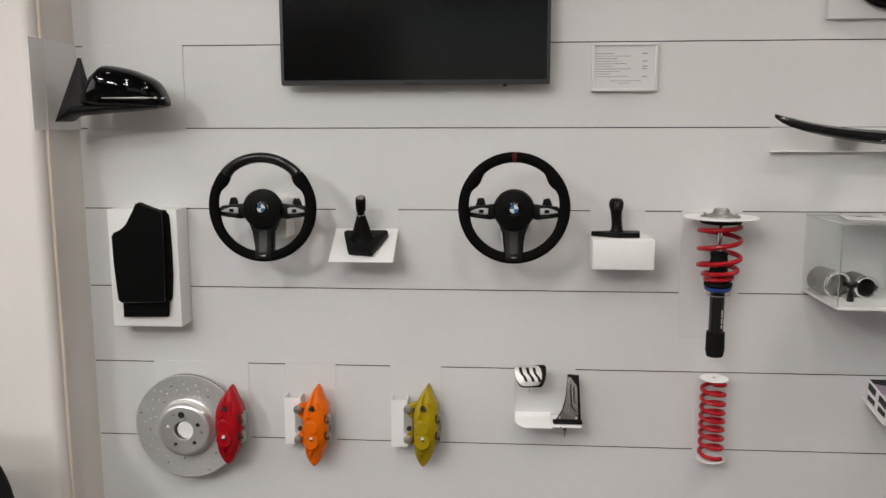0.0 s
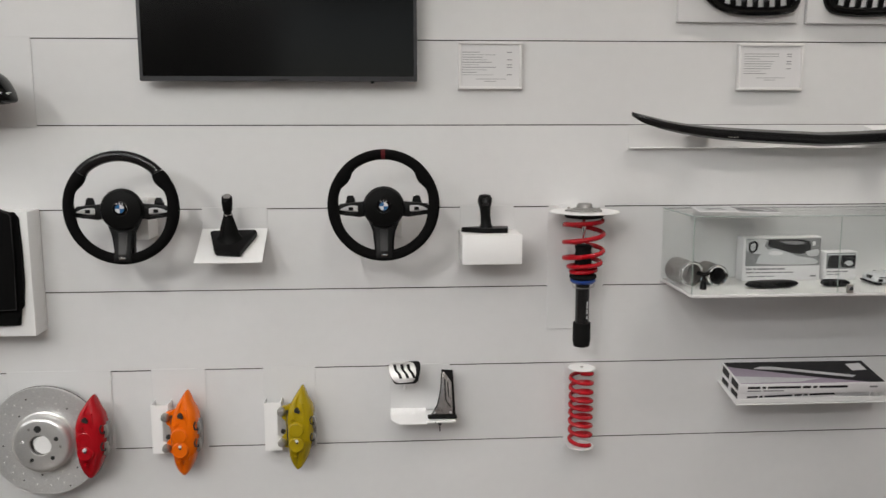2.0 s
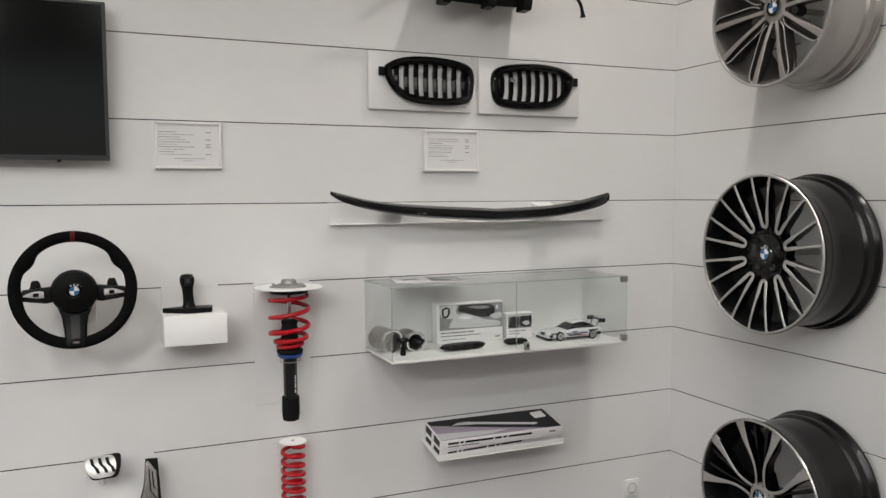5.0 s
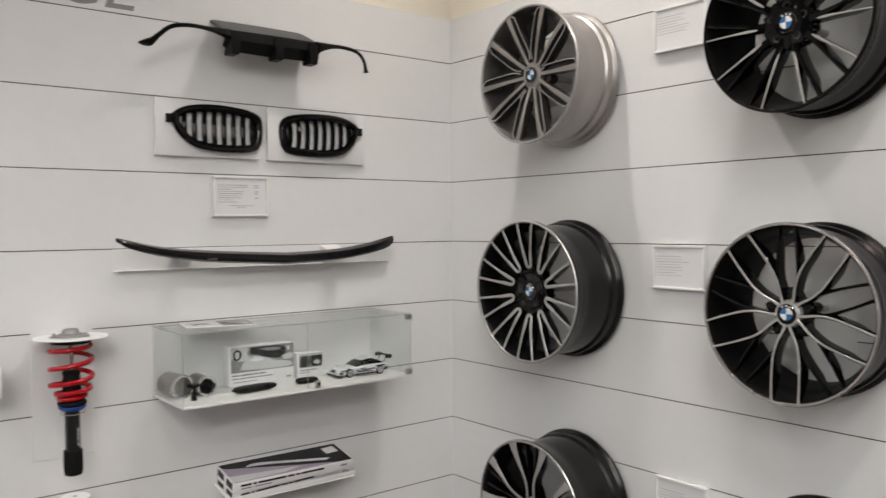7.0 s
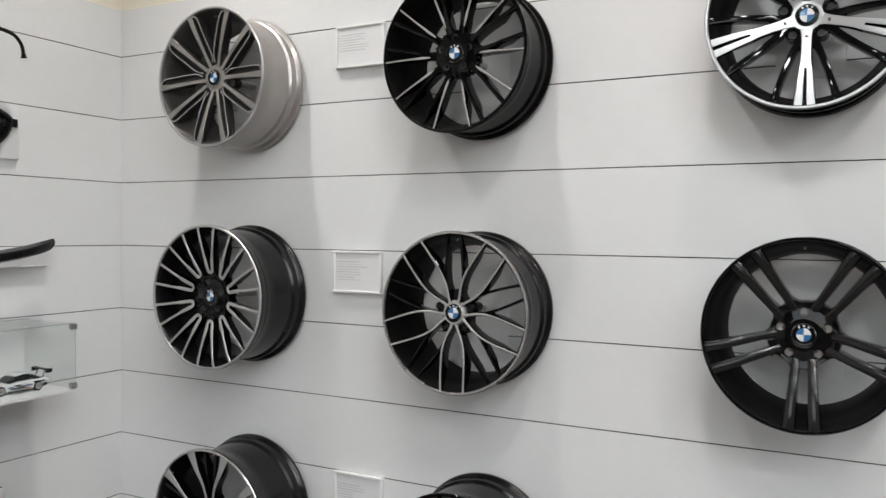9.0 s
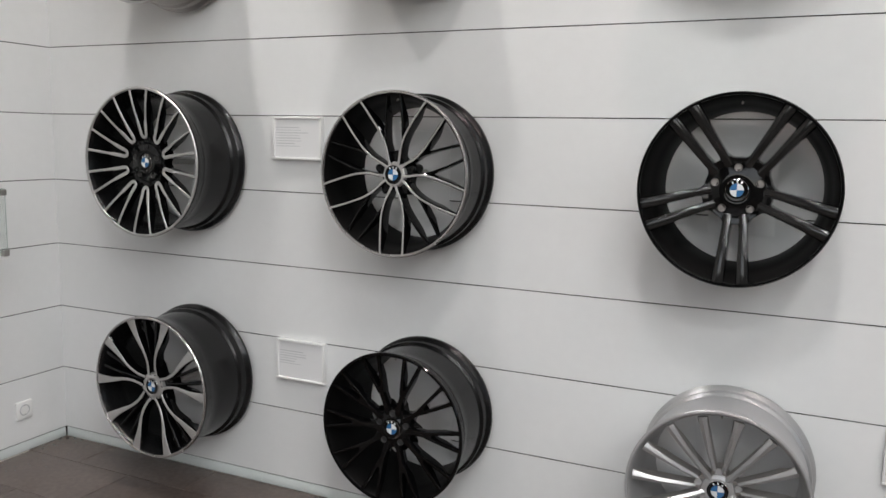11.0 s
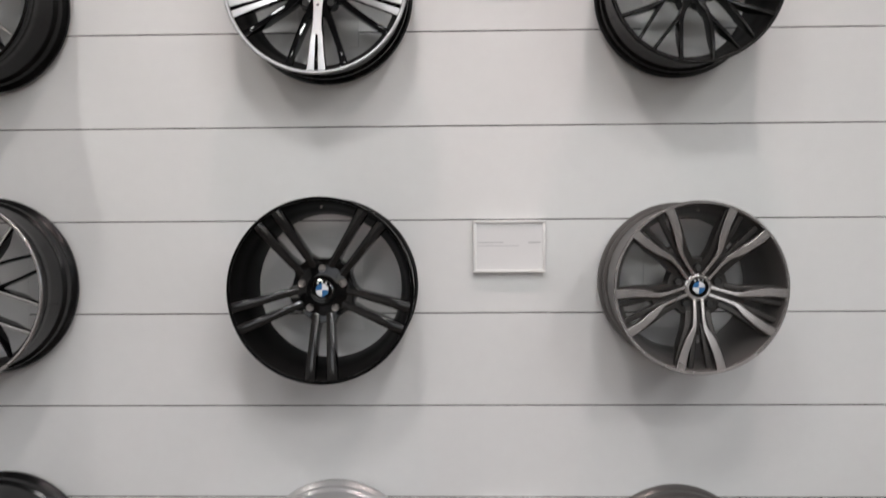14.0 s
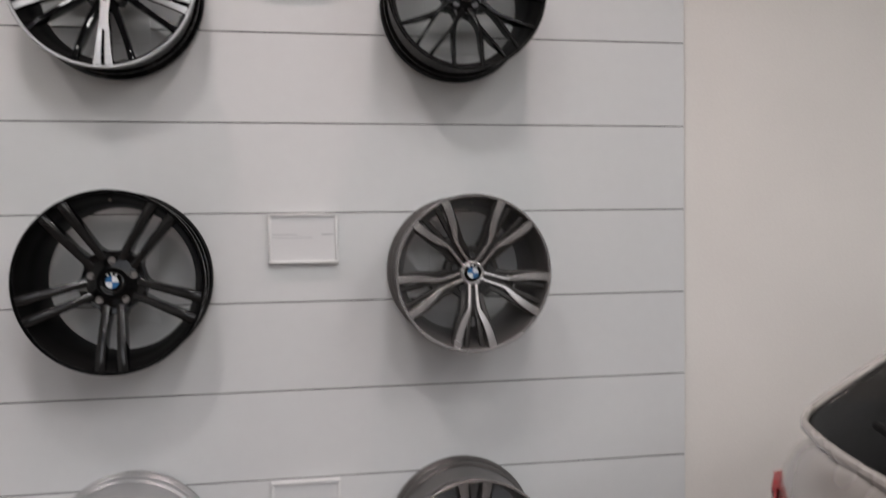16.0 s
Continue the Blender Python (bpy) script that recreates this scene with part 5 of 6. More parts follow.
for k in range(5):
    a = radians(90 + 72 * k + 5)
    bm = B()
    disc(bm, 0.06 * math.cos(a), 0.06 * math.sin(a), 0.066, 0.0718, (0.0125, 0.0062, 0.0068, 0.0072, 0.0078)[k], 18)
    # one hole is coloured white to put its brightness in
    part("bolt_hole", bm, "plastic_white" if k == 1 else "bore", bell)
for k in range(3):
    a = radians(120 + 118 * k)
    bm = B()
    disc(bm, 0.068 * math.cos(a), 0.068 * math.sin(a), 0.066, 0.0717, 0.005, 12)
    part("small_hole", bm, "steel", bell)
for k in range(22):
    for j in range(4):
        if (j + k) % 2 and j in (0, 3):
            continue
        a = radians(360 * k / 22 + 5.5 * j)
        r = 0.124 + 0.0195 * j
        bm = B()
        lathe(bm, [(0, 0.0312), (0.0022, 0.0312), (0.0034, 0.0298)], 8, m=Matrix.Translation((r * math.cos(a), r * math.sin(a), 0)))
        # white dots: brightness showing at the drilled holes put into their colour
        part("drilled_hole", bm, "plastic_white" if (k * 7 + j * 3) % 8 else "bore", ring_)
caliper(-3.515, 0.374, 0.085, "red", "glossy red four-piston brake caliper on a disc", s=0.965, squeeze=1.07, capped=False)
caliper_holder(-3.327, -3.137)
caliper_ears(caliper(-3.200, 0.370, 0.062, "orange", "bright orange brake caliper bolted to a white channel"), "orange")
caliper_holder(-2.931, -2.744)
caliper_ears(caliper(-2.797, 0.380, 0.062, "yellow", "mustard yellow brake caliper bolted to a white channel"), "yellow")

# pedals on a bent sheet
h = holder(-2.363, 0.49, "white bent sheet holding a brake pedal and an accelerator")
bm = B()
wall_plate(bm, -0.109, 0.109, -0.075, 0.096)
part("plate", bm, "steel_white", h)
bm = B()
prof = [(-0.070, 0.002), (-0.082, 0.018), (-0.086, 0.04), (-0.086, 0.125)]
secs = []
for v, w in curve(prof, 4):
    e = -0.109 + 0.034 * max(0.0, (w - 0.055) / 0.07) ** 2.2
    secs.append([(e, v, w), (0.022, v, w), (0.022, v - 0.003, w + 0.001), (e, v - 0.003, w + 0.001)])
loft(bm, secs)
part("lip", bm, "enamel", h)
bm = B()
box(bm, 0.018, 0.123, -0.0865, -0.080, 0.003, 0.125, 0.002)
part("ledge", bm, "enamel", h)
bm = B()
rod(bm, (-0.062, 0.055, 0.003), (-0.062, 0.068, 0.075), 0.008)
rod(bm, (-0.055, 0.02, 0.055), (-0.055, 0.07, 0.075), 0.006)
part("pedal_post", bm, "steel_white", h)
bm = B()
rod(bm, (0.066, -0.122, 0.112), (0.066, -0.094, 0.112), 0.0022, 8)
rod(bm, (0.066, -0.0935, 0.109), (0.066, -0.0935, 0.115), 0.0065, 14)
rod(bm, (0.066, -0.092, 0.112), (0.066, -0.0866, 0.112), 0.003, 8)
part("key", bm, "bezel", h)
bm = B()
disc(bm, 0.050, -0.0835, 0.1245, 0.1262, 0.0022, 12)
part("key_hole", bm, "bore", h)
bp = thing("brake_pedal", on_a(-2.422, 0.580, 0.085) @ pose(0, 0, 0, -28, 0, 0), "brushed steel brake pedal pad with black rubber bars", "pedal")
bm = B()
prism(bm, rounded([(-0.053, 0.033), (0.058, 0.040), (0.058, 0.0), (0.046, -0.040), (-0.034, -0.043), (-0.050, -0.012)], 0.014), 0.0, 0.008, 0.003)
part("backing", bm, "rubber", bp)
bm = B()
prism(bm, rounded([(-0.056, 0.034), (0.034, 0.035), (0.044, 0.0), (0.036, -0.036), (-0.032, -0.040), (-0.050, -0.012)], 0.014), 0.0082, 0.014, 0.003)
face_ = part("pad", bm, "polish", bp)
for u in (-0.026, -0.001, 0.022):
    bm = B()
    loft(bm, [[(a + q, v, 0.0142) for q in (-0.0052, 0.0052)] + [(a + q, v, 0.0172) for q in (0.0042, -0.0042)] for a, v in ((u - 0.008, 0.026), (u - 0.004, 0.006), (u + 0.008, -0.008), (u + 0.014, -0.024))])
    part("rubber_bar", bm, "rubber", face_)
ap = thing("accelerator_pedal", on_a(-2.283, 0.411, 0.10) @ pose(0, 0, 0, -12, 0, 0), "steel and black accelerator pedal standing on a ledge", "pedal")
bm = B()
box(bm, -0.055, 0.048, 0.0005, 0.012, -0.03, 0.012, 0.003)
part("base", bm, "rubber", ap)
bm = B()
prism(bm, [(-0.045, 0.0125), (0.044, 0.0125), (0.040, 0.09), (0.036, 0.172), (-0.004, 0.174), (-0.010, 0.10), (-0.020, 0.05)], -0.012, 0.0, 0.003)
part("lever", bm, "rubber", ap)
bm = B()
prism(bm, [(-0.040, 0.016), (0.034, 0.016), (0.030, 0.13), (0.006, 0.166), (-0.003, 0.166), (-0.008, 0.10), (-0.017, 0.05)], 0.0002, 0.006, 0.0015)
face_ = part("pad", bm, "polish_dark", ap)
for u0, u1, v0, v1 in ((0.006, 0.009, 0.065, 0.14), (0.010, 0.027, 0.040, 0.065), (0.017, 0.019, 0.08, 0.13), (0.019, 0.028, 0.07, 0.08)):
    bm = B()
    loft(bm, [[(a - 0.002, v, 0.0062), (a + 0.002, v, 0.0062), (a + 0.0016, v, 0.0082), (a - 0.0016, v, 0.0082)] for a, v in ((u0, v1), (u1, v0))])
    part("rubber_bar", bm, "rubber", face_)
for u in (-0.032, 0.026):
    bm = B()
    disc(bm, u, 0.022, 0.006, 0.0085, 0.004, 12)
    part("rivet", bm, "polish_bright", face_)


# ---- screen, signs, trim and display case ----
tv = thing("television", on_a(-2.829, 1.852), "black flat television with thin grey bezel, switched off", "television")
bm = B()
box(bm, -0.461, 0.461, -0.256, 0.256, 0.04, 0.074, 0.004)
part("case", bm, "bezel", tv)
bm = B()
box(bm, -0.449, 0.449, -0.240, 0.246, 0.0735, 0.0748)
part("screen", bm, "screen", tv, "dark glossy screen", smooth=0)
bm = B()
box(bm, 0.303, 0.315, -0.2625, -0.2555, 0.055, 0.07, 0.002)
part("sensor", bm, "plastic_black", tv)
bm = B()
box(bm, -0.2, 0.2, -0.12, 0.12, 0.0005, 0.0402, 0.003)
part("wall_bracket", bm, "plastic_black", tv)
bm = B()
box(bm, -0.03, 0.03, -0.2535, -0.2485, 0.0738, 0.0746)
part("badge", bm, "plastic_grey", tv)


def sign(m, rows, label, width=0.222, gap=0.0106, ink="ink"):
    t = thing("price_sign", m, label, "sign", "framed signs on the walls")
    w2, h2, f = width / 2, 0.081, 0.009
    b = B()
    box(b, -w2, w2, -h2, -h2 + f, 0.0006, 0.022, 0.0015)
    box(b, -w2, w2, h2 - f, h2, 0.0006, 0.022, 0.0015)
    box(b, -w2, -w2 + f, -h2 + f, h2 - f, 0.0006, 0.022, 0.0015)
    box(b, w2 - f, w2, -h2 + f, h2 - f, 0.0006, 0.022, 0.0015)
    part("frame", b, "plastic_white", t)
    b = B()
    box(b, -w2 + f, w2 - f, -h2 + f, h2 - f, 0.0006, 0.0155)
    sheet = part("sheet", b, "paper", t, "", smooth=0)
    for v, u0, u1, hh in rows:
        b = B()
        box(b, u0, u1, v - hh, v + hh, 0.0156, 0.0159)
        part("text_line", b, ink, sheet, "", smooth=0)


def price_rows(seed, count, top, step, prices=True, end=0.03):
    rnd = random.Random(seed)
    rows = []
    for k in range(count):
        v = top - step * k
        rows.append((v, -0.097, -0.097 + rnd.uniform(0.05, 0.13), 0.0010 if k % 2 == 0 else 0.0007))
        if prices and (k % 3 == 0 or rnd.random() < 0.4):
            rows.append((v, 0.058, 0.076, 0.0014))
    if end:
        rows.append((top - step * count - 0.006, -0.05, 0.055, 0.0008))
        rows.append((top - step * count - 0.014, -0.02, 0.02, 0.0008))
    return rows


sign(on_a(-2.113, 1.654), price_rows(1, 10, 0.045, 0.0085), "white framed price list with small grey lines of print")
sign(on_a(-1.112, 1.652), price_rows(2, 9, 0.045, 0.0085), "white framed price list with small grey lines of print", 0.236)
for k, (y, z, n, top) in enumerate(((-1.335, 2.237, 7, 0.045), (-1.328, 1.366, 8, 0.040), (-1.338, 0.501, 6, 0.035), (-3.467, 2.236, 5, 0.03), (-3.470, 1.367, 2, 0.012), (-3.466, 0.493, 2, 0.012))):
    sign(on_b(y, z), [(v, u0, u1 + 0.02, h * 1.8) for v, u0, u1, h in price_rows(10 + k, n, top, 0.010, k == 4, 0)], "white framed sign with a few pale lines of print", ink="ink_pale")

# rear spoiler on its narrow ledge
h = holder(-1.0, 1.41, "long narrow white ledge carrying a rear spoiler")
bm = B()
wall_plate(bm, -0.613, 0.610, -0.04, 0.0395)
part("plate", bm, "steel_white", h)
bm = B()
box(bm, -0.613, 0.610, -0.043, -0.040, 0.0005, 0.03, 0.0008)
part("ledge", bm, "enamel", h)
for u in (-0.36, 0.30):
    bm = B()
    loft(bm, [[(u - 0.045, 0.036, 0.0036), (u + 0.045, 0.036, 0.0036), (u + 0.045, 0.0, 0.0036), (u - 0.045, 0.0, 0.0036)], [(u - 0.03, 0.004, 0.10), (u + 0.04, 0.004, 0.10), (u + 0.04, 0.0, 0.10), (u - 0.03, 0.0, 0.10)]])
    part("support", bm, "steel_white", h)
sp = thing("rear_spoiler", on_a(-1.03, 1.41), "long curved carbon-black rear spoiler lip", "spoiler")
bm = B()
secs = []
for u, v, w0, w1, th in [c for c in curve([(-0.603, 0.076, 0.10, 0.108, 0.008), (-0.56, 0.058, 0.095, 0.125, 0.017), (-0.45, 0.030, 0.09, 0.14, 0.021), (-0.28, 0.008, 0.095, 0.155, 0.026), (0.0, -0.008, 0.10, 0.165, 0.028), (0.09, -0.010, 0.10, 0.165, 0.028), (0.3, -0.001, 0.095, 0.155, 0.028), (0.46, 0.020, 0.09, 0.14, 0.028), (0.56, 0.043, 0.095, 0.128, 0.027), (0.598, 0.058, 0.10, 0.112, 0.018), (0.603, 0.066, 0.104, 0.108, 0.004)], 4)]:
    th *= 1.7
    secs.append([(u, v - th * 0.1, w0), (u, v + th * 0.45, w0 + 0.003), (u, v + th * 0.5, (w0 + w1) / 2), (u, v + th * 0.30, w1 - 0.002), (u, v + th * 0.05, w1), (u, v - th * 0.35, w1 - 0.006), (u, v - th * 0.5, (w0 + w1) / 2 + 0.006), (u, v - th * 0.4, w0 + 0.008)])
loft(bm, secs)
part("blade", bm, "carbon", sp, "glossy carbon blade")
for u in (-0.277, -0.255):
    bm = B()
    box(bm, u - 0.008, u + 0.008, -0.004, -0.0015, 0.150, 0.1565, 0.0008)
    part("clip", bm, "chrome", sp)


# radiator grilles on white boards
def grille(x0, x1, z0, z1, cx, flip, half, label):
    t = thing("grille_board", on_a((x0 + x1) / 2, (z0 + z1) / 2), "white square-edged board carrying a radiator grille", "display board", "grille boards")
    b = B()
    box(b, (x0 - x1) / 2, (x1 - x0) / 2, (z0 - z1) / 2, (z1 - z0) / 2, 0.0005, 0.02, 0.0012)
    part("board", b, "steel_white", t)
    g = thing("radiator_grille", on_a(cx, 1.918, 0.0205), label, "radiator grille", "radiator grilles")
    key = [(-0.93, 0.55), (-0.70, 0.82), (-0.35, 0.96), (0.1, 0.98), (0.6, 0.88), (0.88, 0.70), (0.97, 0.40), (0.97, -0.2), (0.92, -0.68), (0.78, -0.90), (0.35, -1.0), (-0.15, -0.97), (-0.52, -0.80), (-0.76, -0.40), (-0.90, 0.1)]
    path = [tuple(c) for c in curve(key + key[:1], 4)][:-1]
    hh = 0.078
    pts = [(flip * a * half, c * hh, 0.018 - 0.012 * abs(a) ** 2) for a, c in path]
    b = B()
    tube(b, pts, 0.0145, 10, closed=True, flat=1.2)
    part("surround", b, "gloss_black", g)
    b = B()
    tube(b, [(p[0] * 0.95, p[1] * 0.92, 0.005) for p in pts], 0.007, 8, closed=True)
    part("inner_frame", b, "satin_black", g)
    n = 8
    for k in range(n):
        a = -0.72 + 1.55 * k / (n - 1)
        lo = np.interp(a, [-0.9, -0.76, -0.52, -0.15, 0.35, 0.78, 0.95], [0.1, -0.4, -0.80, -0.97, -1.0, -0.9, -0.5])
        up = np.interp(a, [-0.93, -0.7, -0.35, 0.1, 0.6, 0.95], [0.55, 0.82, 0.96, 0.98, 0.88, 0.6])
        b = B()
        x = flip * a * half
        loft(b, [[(x - 0.0085 + bow, v, 0.002), (x + 0.0085 + bow, v, 0.002), (x + 0.0098 + bow, v, 0.012 + lift), (x + bow, v, 0.020 + lift), (x - 0.0098 + bow, v, 0.012 + lift)] for v, bow, lift in ((lo * hh, 0, -0.004), (lo * hh * 0.4, -flip * 0.004, 0.002), (up * hh * 0.4, -flip * 0.005, 0.002), (up * hh, 0, -0.004))])
        part("slat", b, "gloss_black", g)
    b = B()
    box(b, -flip * 1.04 * half - 0.016, -flip * 1.04 * half + 0.016, 0.012, 0.046, 0.0005, 0.012, 0.003)
    part("mounting_tab", b, "plastic_black", g)
    b = B()
    box(b, flip * 1.0 * half - 0.006, flip * 1.0 * half + 0.006, -0.02, 0.012, 0.0005, 0.010, 0.002)
    part("clip_tab", b, "plastic_black", g)
    if flip < 0:
        b = B()
        for k, u in enumerate((-0.115, -0.107, -0.099)):
            box(b, u - 0.003, u + 0.003, 0.012, 0.030, 0.021, 0.024, 0.0006)
        part("badge", b, "chrome", g)


grille(-1.455, -1.026, 1.805, 2.024, -1.213, 1, 0.181, "gloss black radiator grille with curved vertical slats")
grille(-0.992, -0.522, 1.803, 2.024, -0.744, -1, 0.186, "gloss black radiator grille with slats and small badge")

# rear diffuser
df = thing("rear_diffuser", on_a(-1.02, 2.245), "matt black car rear diffuser with three fins and curved ends", "diffuser")
bm = B()
loft(bm, [[(u, 0.108 + e, 0.0006), (u, 0.040 + e, 0.15), (u, 0.034 + e, 0.15), (u, 0.098 + e, 0.0006)] for u, e in ((-0.205, -0.004), (-0.19, 0.0), (0.0, 0.002), (0.19, 0.0), (0.205, -0.004))])
part("top_panel", bm, "plastic_grey", df)
bm = B()
loft(bm, [[(u, 0.038, 0.153), (u, 0.002, 0.158), (u, -0.034 + e, 0.12), (u, -0.034 + e, 0.114), (u, -0.003, 0.148), (u, 0.030, 0.146)] for u, e in ((-0.205, 0.02), (-0.185, 0.0), (0, -0.004), (0.185, 0.0), (0.205, 0.02))])
part("rear_panel", bm, "plastic_black", df)
for u in (-0.172, 0.015, 0.170):
    bm = B()
    loft(bm, [[(u - hw, v, w0), (u + hw, v, w0), (u + hw * 0.86, v, w1), (u - hw * 0.86, v, w1)] for v, hw, w0, w1 in ((0.03, 0.026, 0.13, 0.164), (-0.014, 0.022, 0.12, 0.168), (-0.046, 0.019, 0.10, 0.164), (-0.052, 0.018, 0.105, 0.158))])
    part("fin", bm, "plastic_black", df)
for sx, pts in ((-1, [(-0.19, 0.022, 0.15), (-0.26, 0.030, 0.150), (-0.34, 0.034, 0.148), (-0.41, 0.022, 0.145), (-0.455, -0.012, 0.14), (-0.490, -0.044, 0.135), (-0.53, -0.052, 0.135)]),
                (1, [(0.19, 0.022, 0.15), (0.26, 0.034, 0.150), (0.33, 0.036, 0.148), (0.39, 0.026, 0.145), (0.424, -0.002, 0.14), (0.436, -0.032, 0.136), (0.441, -0.054, 0.134)])):
    bm = B()
    line = [tuple(c) for c in curve(pts, 5)]
    n = len(line)
    tube(bm, line, lambda i: 0.007 + 0.006 * math.exp(-((i / n - (0.84 if sx < 0 else 0.98)) / 0.10) ** 2) + 0.012 * math.exp(-(i / n / 0.12) ** 2) - (0.0055 * max(0, i - n + 6) / 5 if sx < 0 else 0), 10, flat=1.5)
    part("wing", bm, "satin_black", df)
for u in (-0.1, 0.1):
    bm = B()
    box(bm, u - 0.012, u + 0.012, 0.0, 0.03, 0.0006, 0.148, 0.002)
    part("strut", bm, "plastic_black", df)

# word above the boards' last gap
title = thing("wall_lettering", on_a(-1.5, 2.337), "large grey italic letters stuck on the wall boards", "lettering")
word = lettering("word", "PERFORMANCE", 0.205, Matrix.Translation((-1.80, 0, 0.0012)), "letter", title, 0.001, "LEFT", 0.25, 1.80)

# power socket
so = thing("power_socket", on_a(-0.22, 0.147), "white round-socket power outlet with square plate", "socket")
bm = B()
box(bm, -0.040, 0.040, -0.040, 0.040, 0.0005, 0.009, 0.003)
part("plate", bm, "plastic_white", so)
bm = B()
lathe(bm, [(0.026, 0.0088), (0.0255, 0.0105), (0.021, 0.0108), (0.0195, 0.004), (0, 0.004)], 36, 0)
# cup coloured greyer than the white plate to put its recess shade in
cup = part("cup", bm, "ink_pale", so)
for u in (-0.0095, 0.0095):
    bm = B()
    disc(bm, u, 0, 0.0035, 0.0045, 0.0028, 10)
    part("pin_hole", bm, "bore", cup)
for v in (-0.0195, 0.0195):
    bm = B()
    box(bm, -0.003, 0.003, v - 0.002, v + 0.002, 0.004, 0.0095)
    part("earth_clip", bm, "steel", cup)

# glass display case
X0, X1, DEEP, Z0, Z1 = -1.475, -0.482, 0.31, 0.882, 1.155
CX = (X0 + X1) / 2
H2 = (X1 - X0) / 2
dc = thing("display_case", on_a(CX, Z0), "wall-hung glass display case on a white base", "display case")
bm = B()
box(bm, -H2, H2, 0.0, 0.011, 0.0005, DEEP, 0.001)
part("base", bm, "plastic_white", dc)
g = 0.006
panes = {"top_pane": (-H2, H2, Z1 - Z0 - g, Z1 - Z0, 0.001, DEEP), "side_pane": (-H2, -H2 + g, 0.0112, Z1 - Z0 - g - 0.0002, 0.001, DEEP - g - 0.001)}
for nm, c in list(panes.items()) + [("side_pane", (H2 - g, H2, 0.0112, Z1 - Z0 - g - 0.0002, 0.001, DEEP - g - 0.001)),
                                    ("door_pane", (-H2, -0.0015, 0.0112, Z1 - Z0 - g - 0.0004, DEEP - g, DEEP)), ("door_pane", (0.0015, H2, 0.0112, Z1 - Z0 - g - 0.0004, DEEP - g, DEEP))]:
    bm = B()
    box(bm, *c)
    part(nm, bm, "clear", dc, "clear glass pane", smooth=0)
for name_, (a, b_) in {"top_edge": ((-H2, Z1 - Z0 - 0.003, DEEP + 0.0005), (H2, Z1 - Z0 - 0.003, DEEP + 0.0005)), "left_edge": ((-H2 - 0.0003, 0.012, DEEP - 0.002), (-H2 - 0.0003, Z1 - Z0 - 0.006, DEEP - 0.002)),
                       "right_edge": ((H2 + 0.0003, 0.012, DEEP - 0.002), (H2 + 0.0003, Z1 - Z0 - 0.006, DEEP - 0.002)), "side_edge": ((-H2 - 0.0003, Z1 - Z0 - 0.003, 0.001), (-H2 - 0.0003, Z1 - Z0 - 0.003, DEEP)), "door_gap": ((0, 0.012, DEEP - 0.001), (0, Z1 - Z0 - 0.008, DEEP - 0.001))}.items():
    bm = B()
    rod(bm, a, b_, 0.0013, 6)
    part(name_, bm, "glass_edge", dc, "green cut edge of the glass")
for v in (0.024, Z1 - Z0 - 0.016):
    bm = B()
    box(bm, H2 - 0.022, H2 + 0.004, v - 0.011, v + 0.011, DEEP - 0.012, DEEP + 0.006, 0.002)
    part("corner_clamp", bm, "steel", dc, "grey metal corner clamp")
bm = B()
box(bm, 0.028, 0.050, 0.0115, 0.041, DEEP + 0.0005, DEEP + 0.012, 0.003)
lock = part("lock", bm, "steel", dc, "small metal door lock")

bm = B()
rod(bm, (0.039, 0.028, DEEP + 0.0122), (0.039, 0.028, DEEP + 0.017), 0.0075, 18)
part("lock_barrel", bm, "chrome", lock)

BASE = Z0 + 0.0113


def stand(x, y, turn=0.0):
    return pose(x, y, BASE, 0, 0, turn)


# brochure on the glass
br = thing("brochure", pose(-1.268, -0.128, Z1 + 0.0004, 0, 0, -12), "thin printed brochure with grey pictures on a glass case", "brochure")
br.matrix_world = br.matrix_world @ Matrix.Diagonal((1.25, 1.25, 1.0, 1.0))
bm = B()
box(bm, -0.105, 0.105, -0.075, 0.075, 0, 0.003, 0.0006)
part("cover", bm, "board", br)
for u0, u1, v0, v1, m_ in ((-0.102, -0.002, -0.072, 0.072, "print_pale"), (0.002, 0.102, -0.072, 0.072, "print_grey")):
    bm = B()
    box(bm, u0, u1, v0, v1, 0.0031, 0.0033)
    part("picture", bm, m_, br, "", smooth=0)
for cx, cy, r, a0, m_ in ((-0.05, -0.03, 0.030, 20, "print_black"), (-0.06, 0.03, 0.034, 200, "print_grey"), (0.05, 0.0, 0.042, 150, "print_black"), (0.06, -0.03, 0.026, -40, "print_pale")):
    bm = B()
    prism(bm, [((r if k < 12 else r * 0.55) * math.cos(radians(a0 + 14 * (k if k < 12 else 23 - k))) + cx, (r if k < 12 else r * 0.55) * math.sin(radians(a0 + 14 * (k if k < 12 else 23 - k))) + cy) for k in range(24)], 0.0034, 0.0036)
    part("picture", bm, m_, br, "", smooth=0)
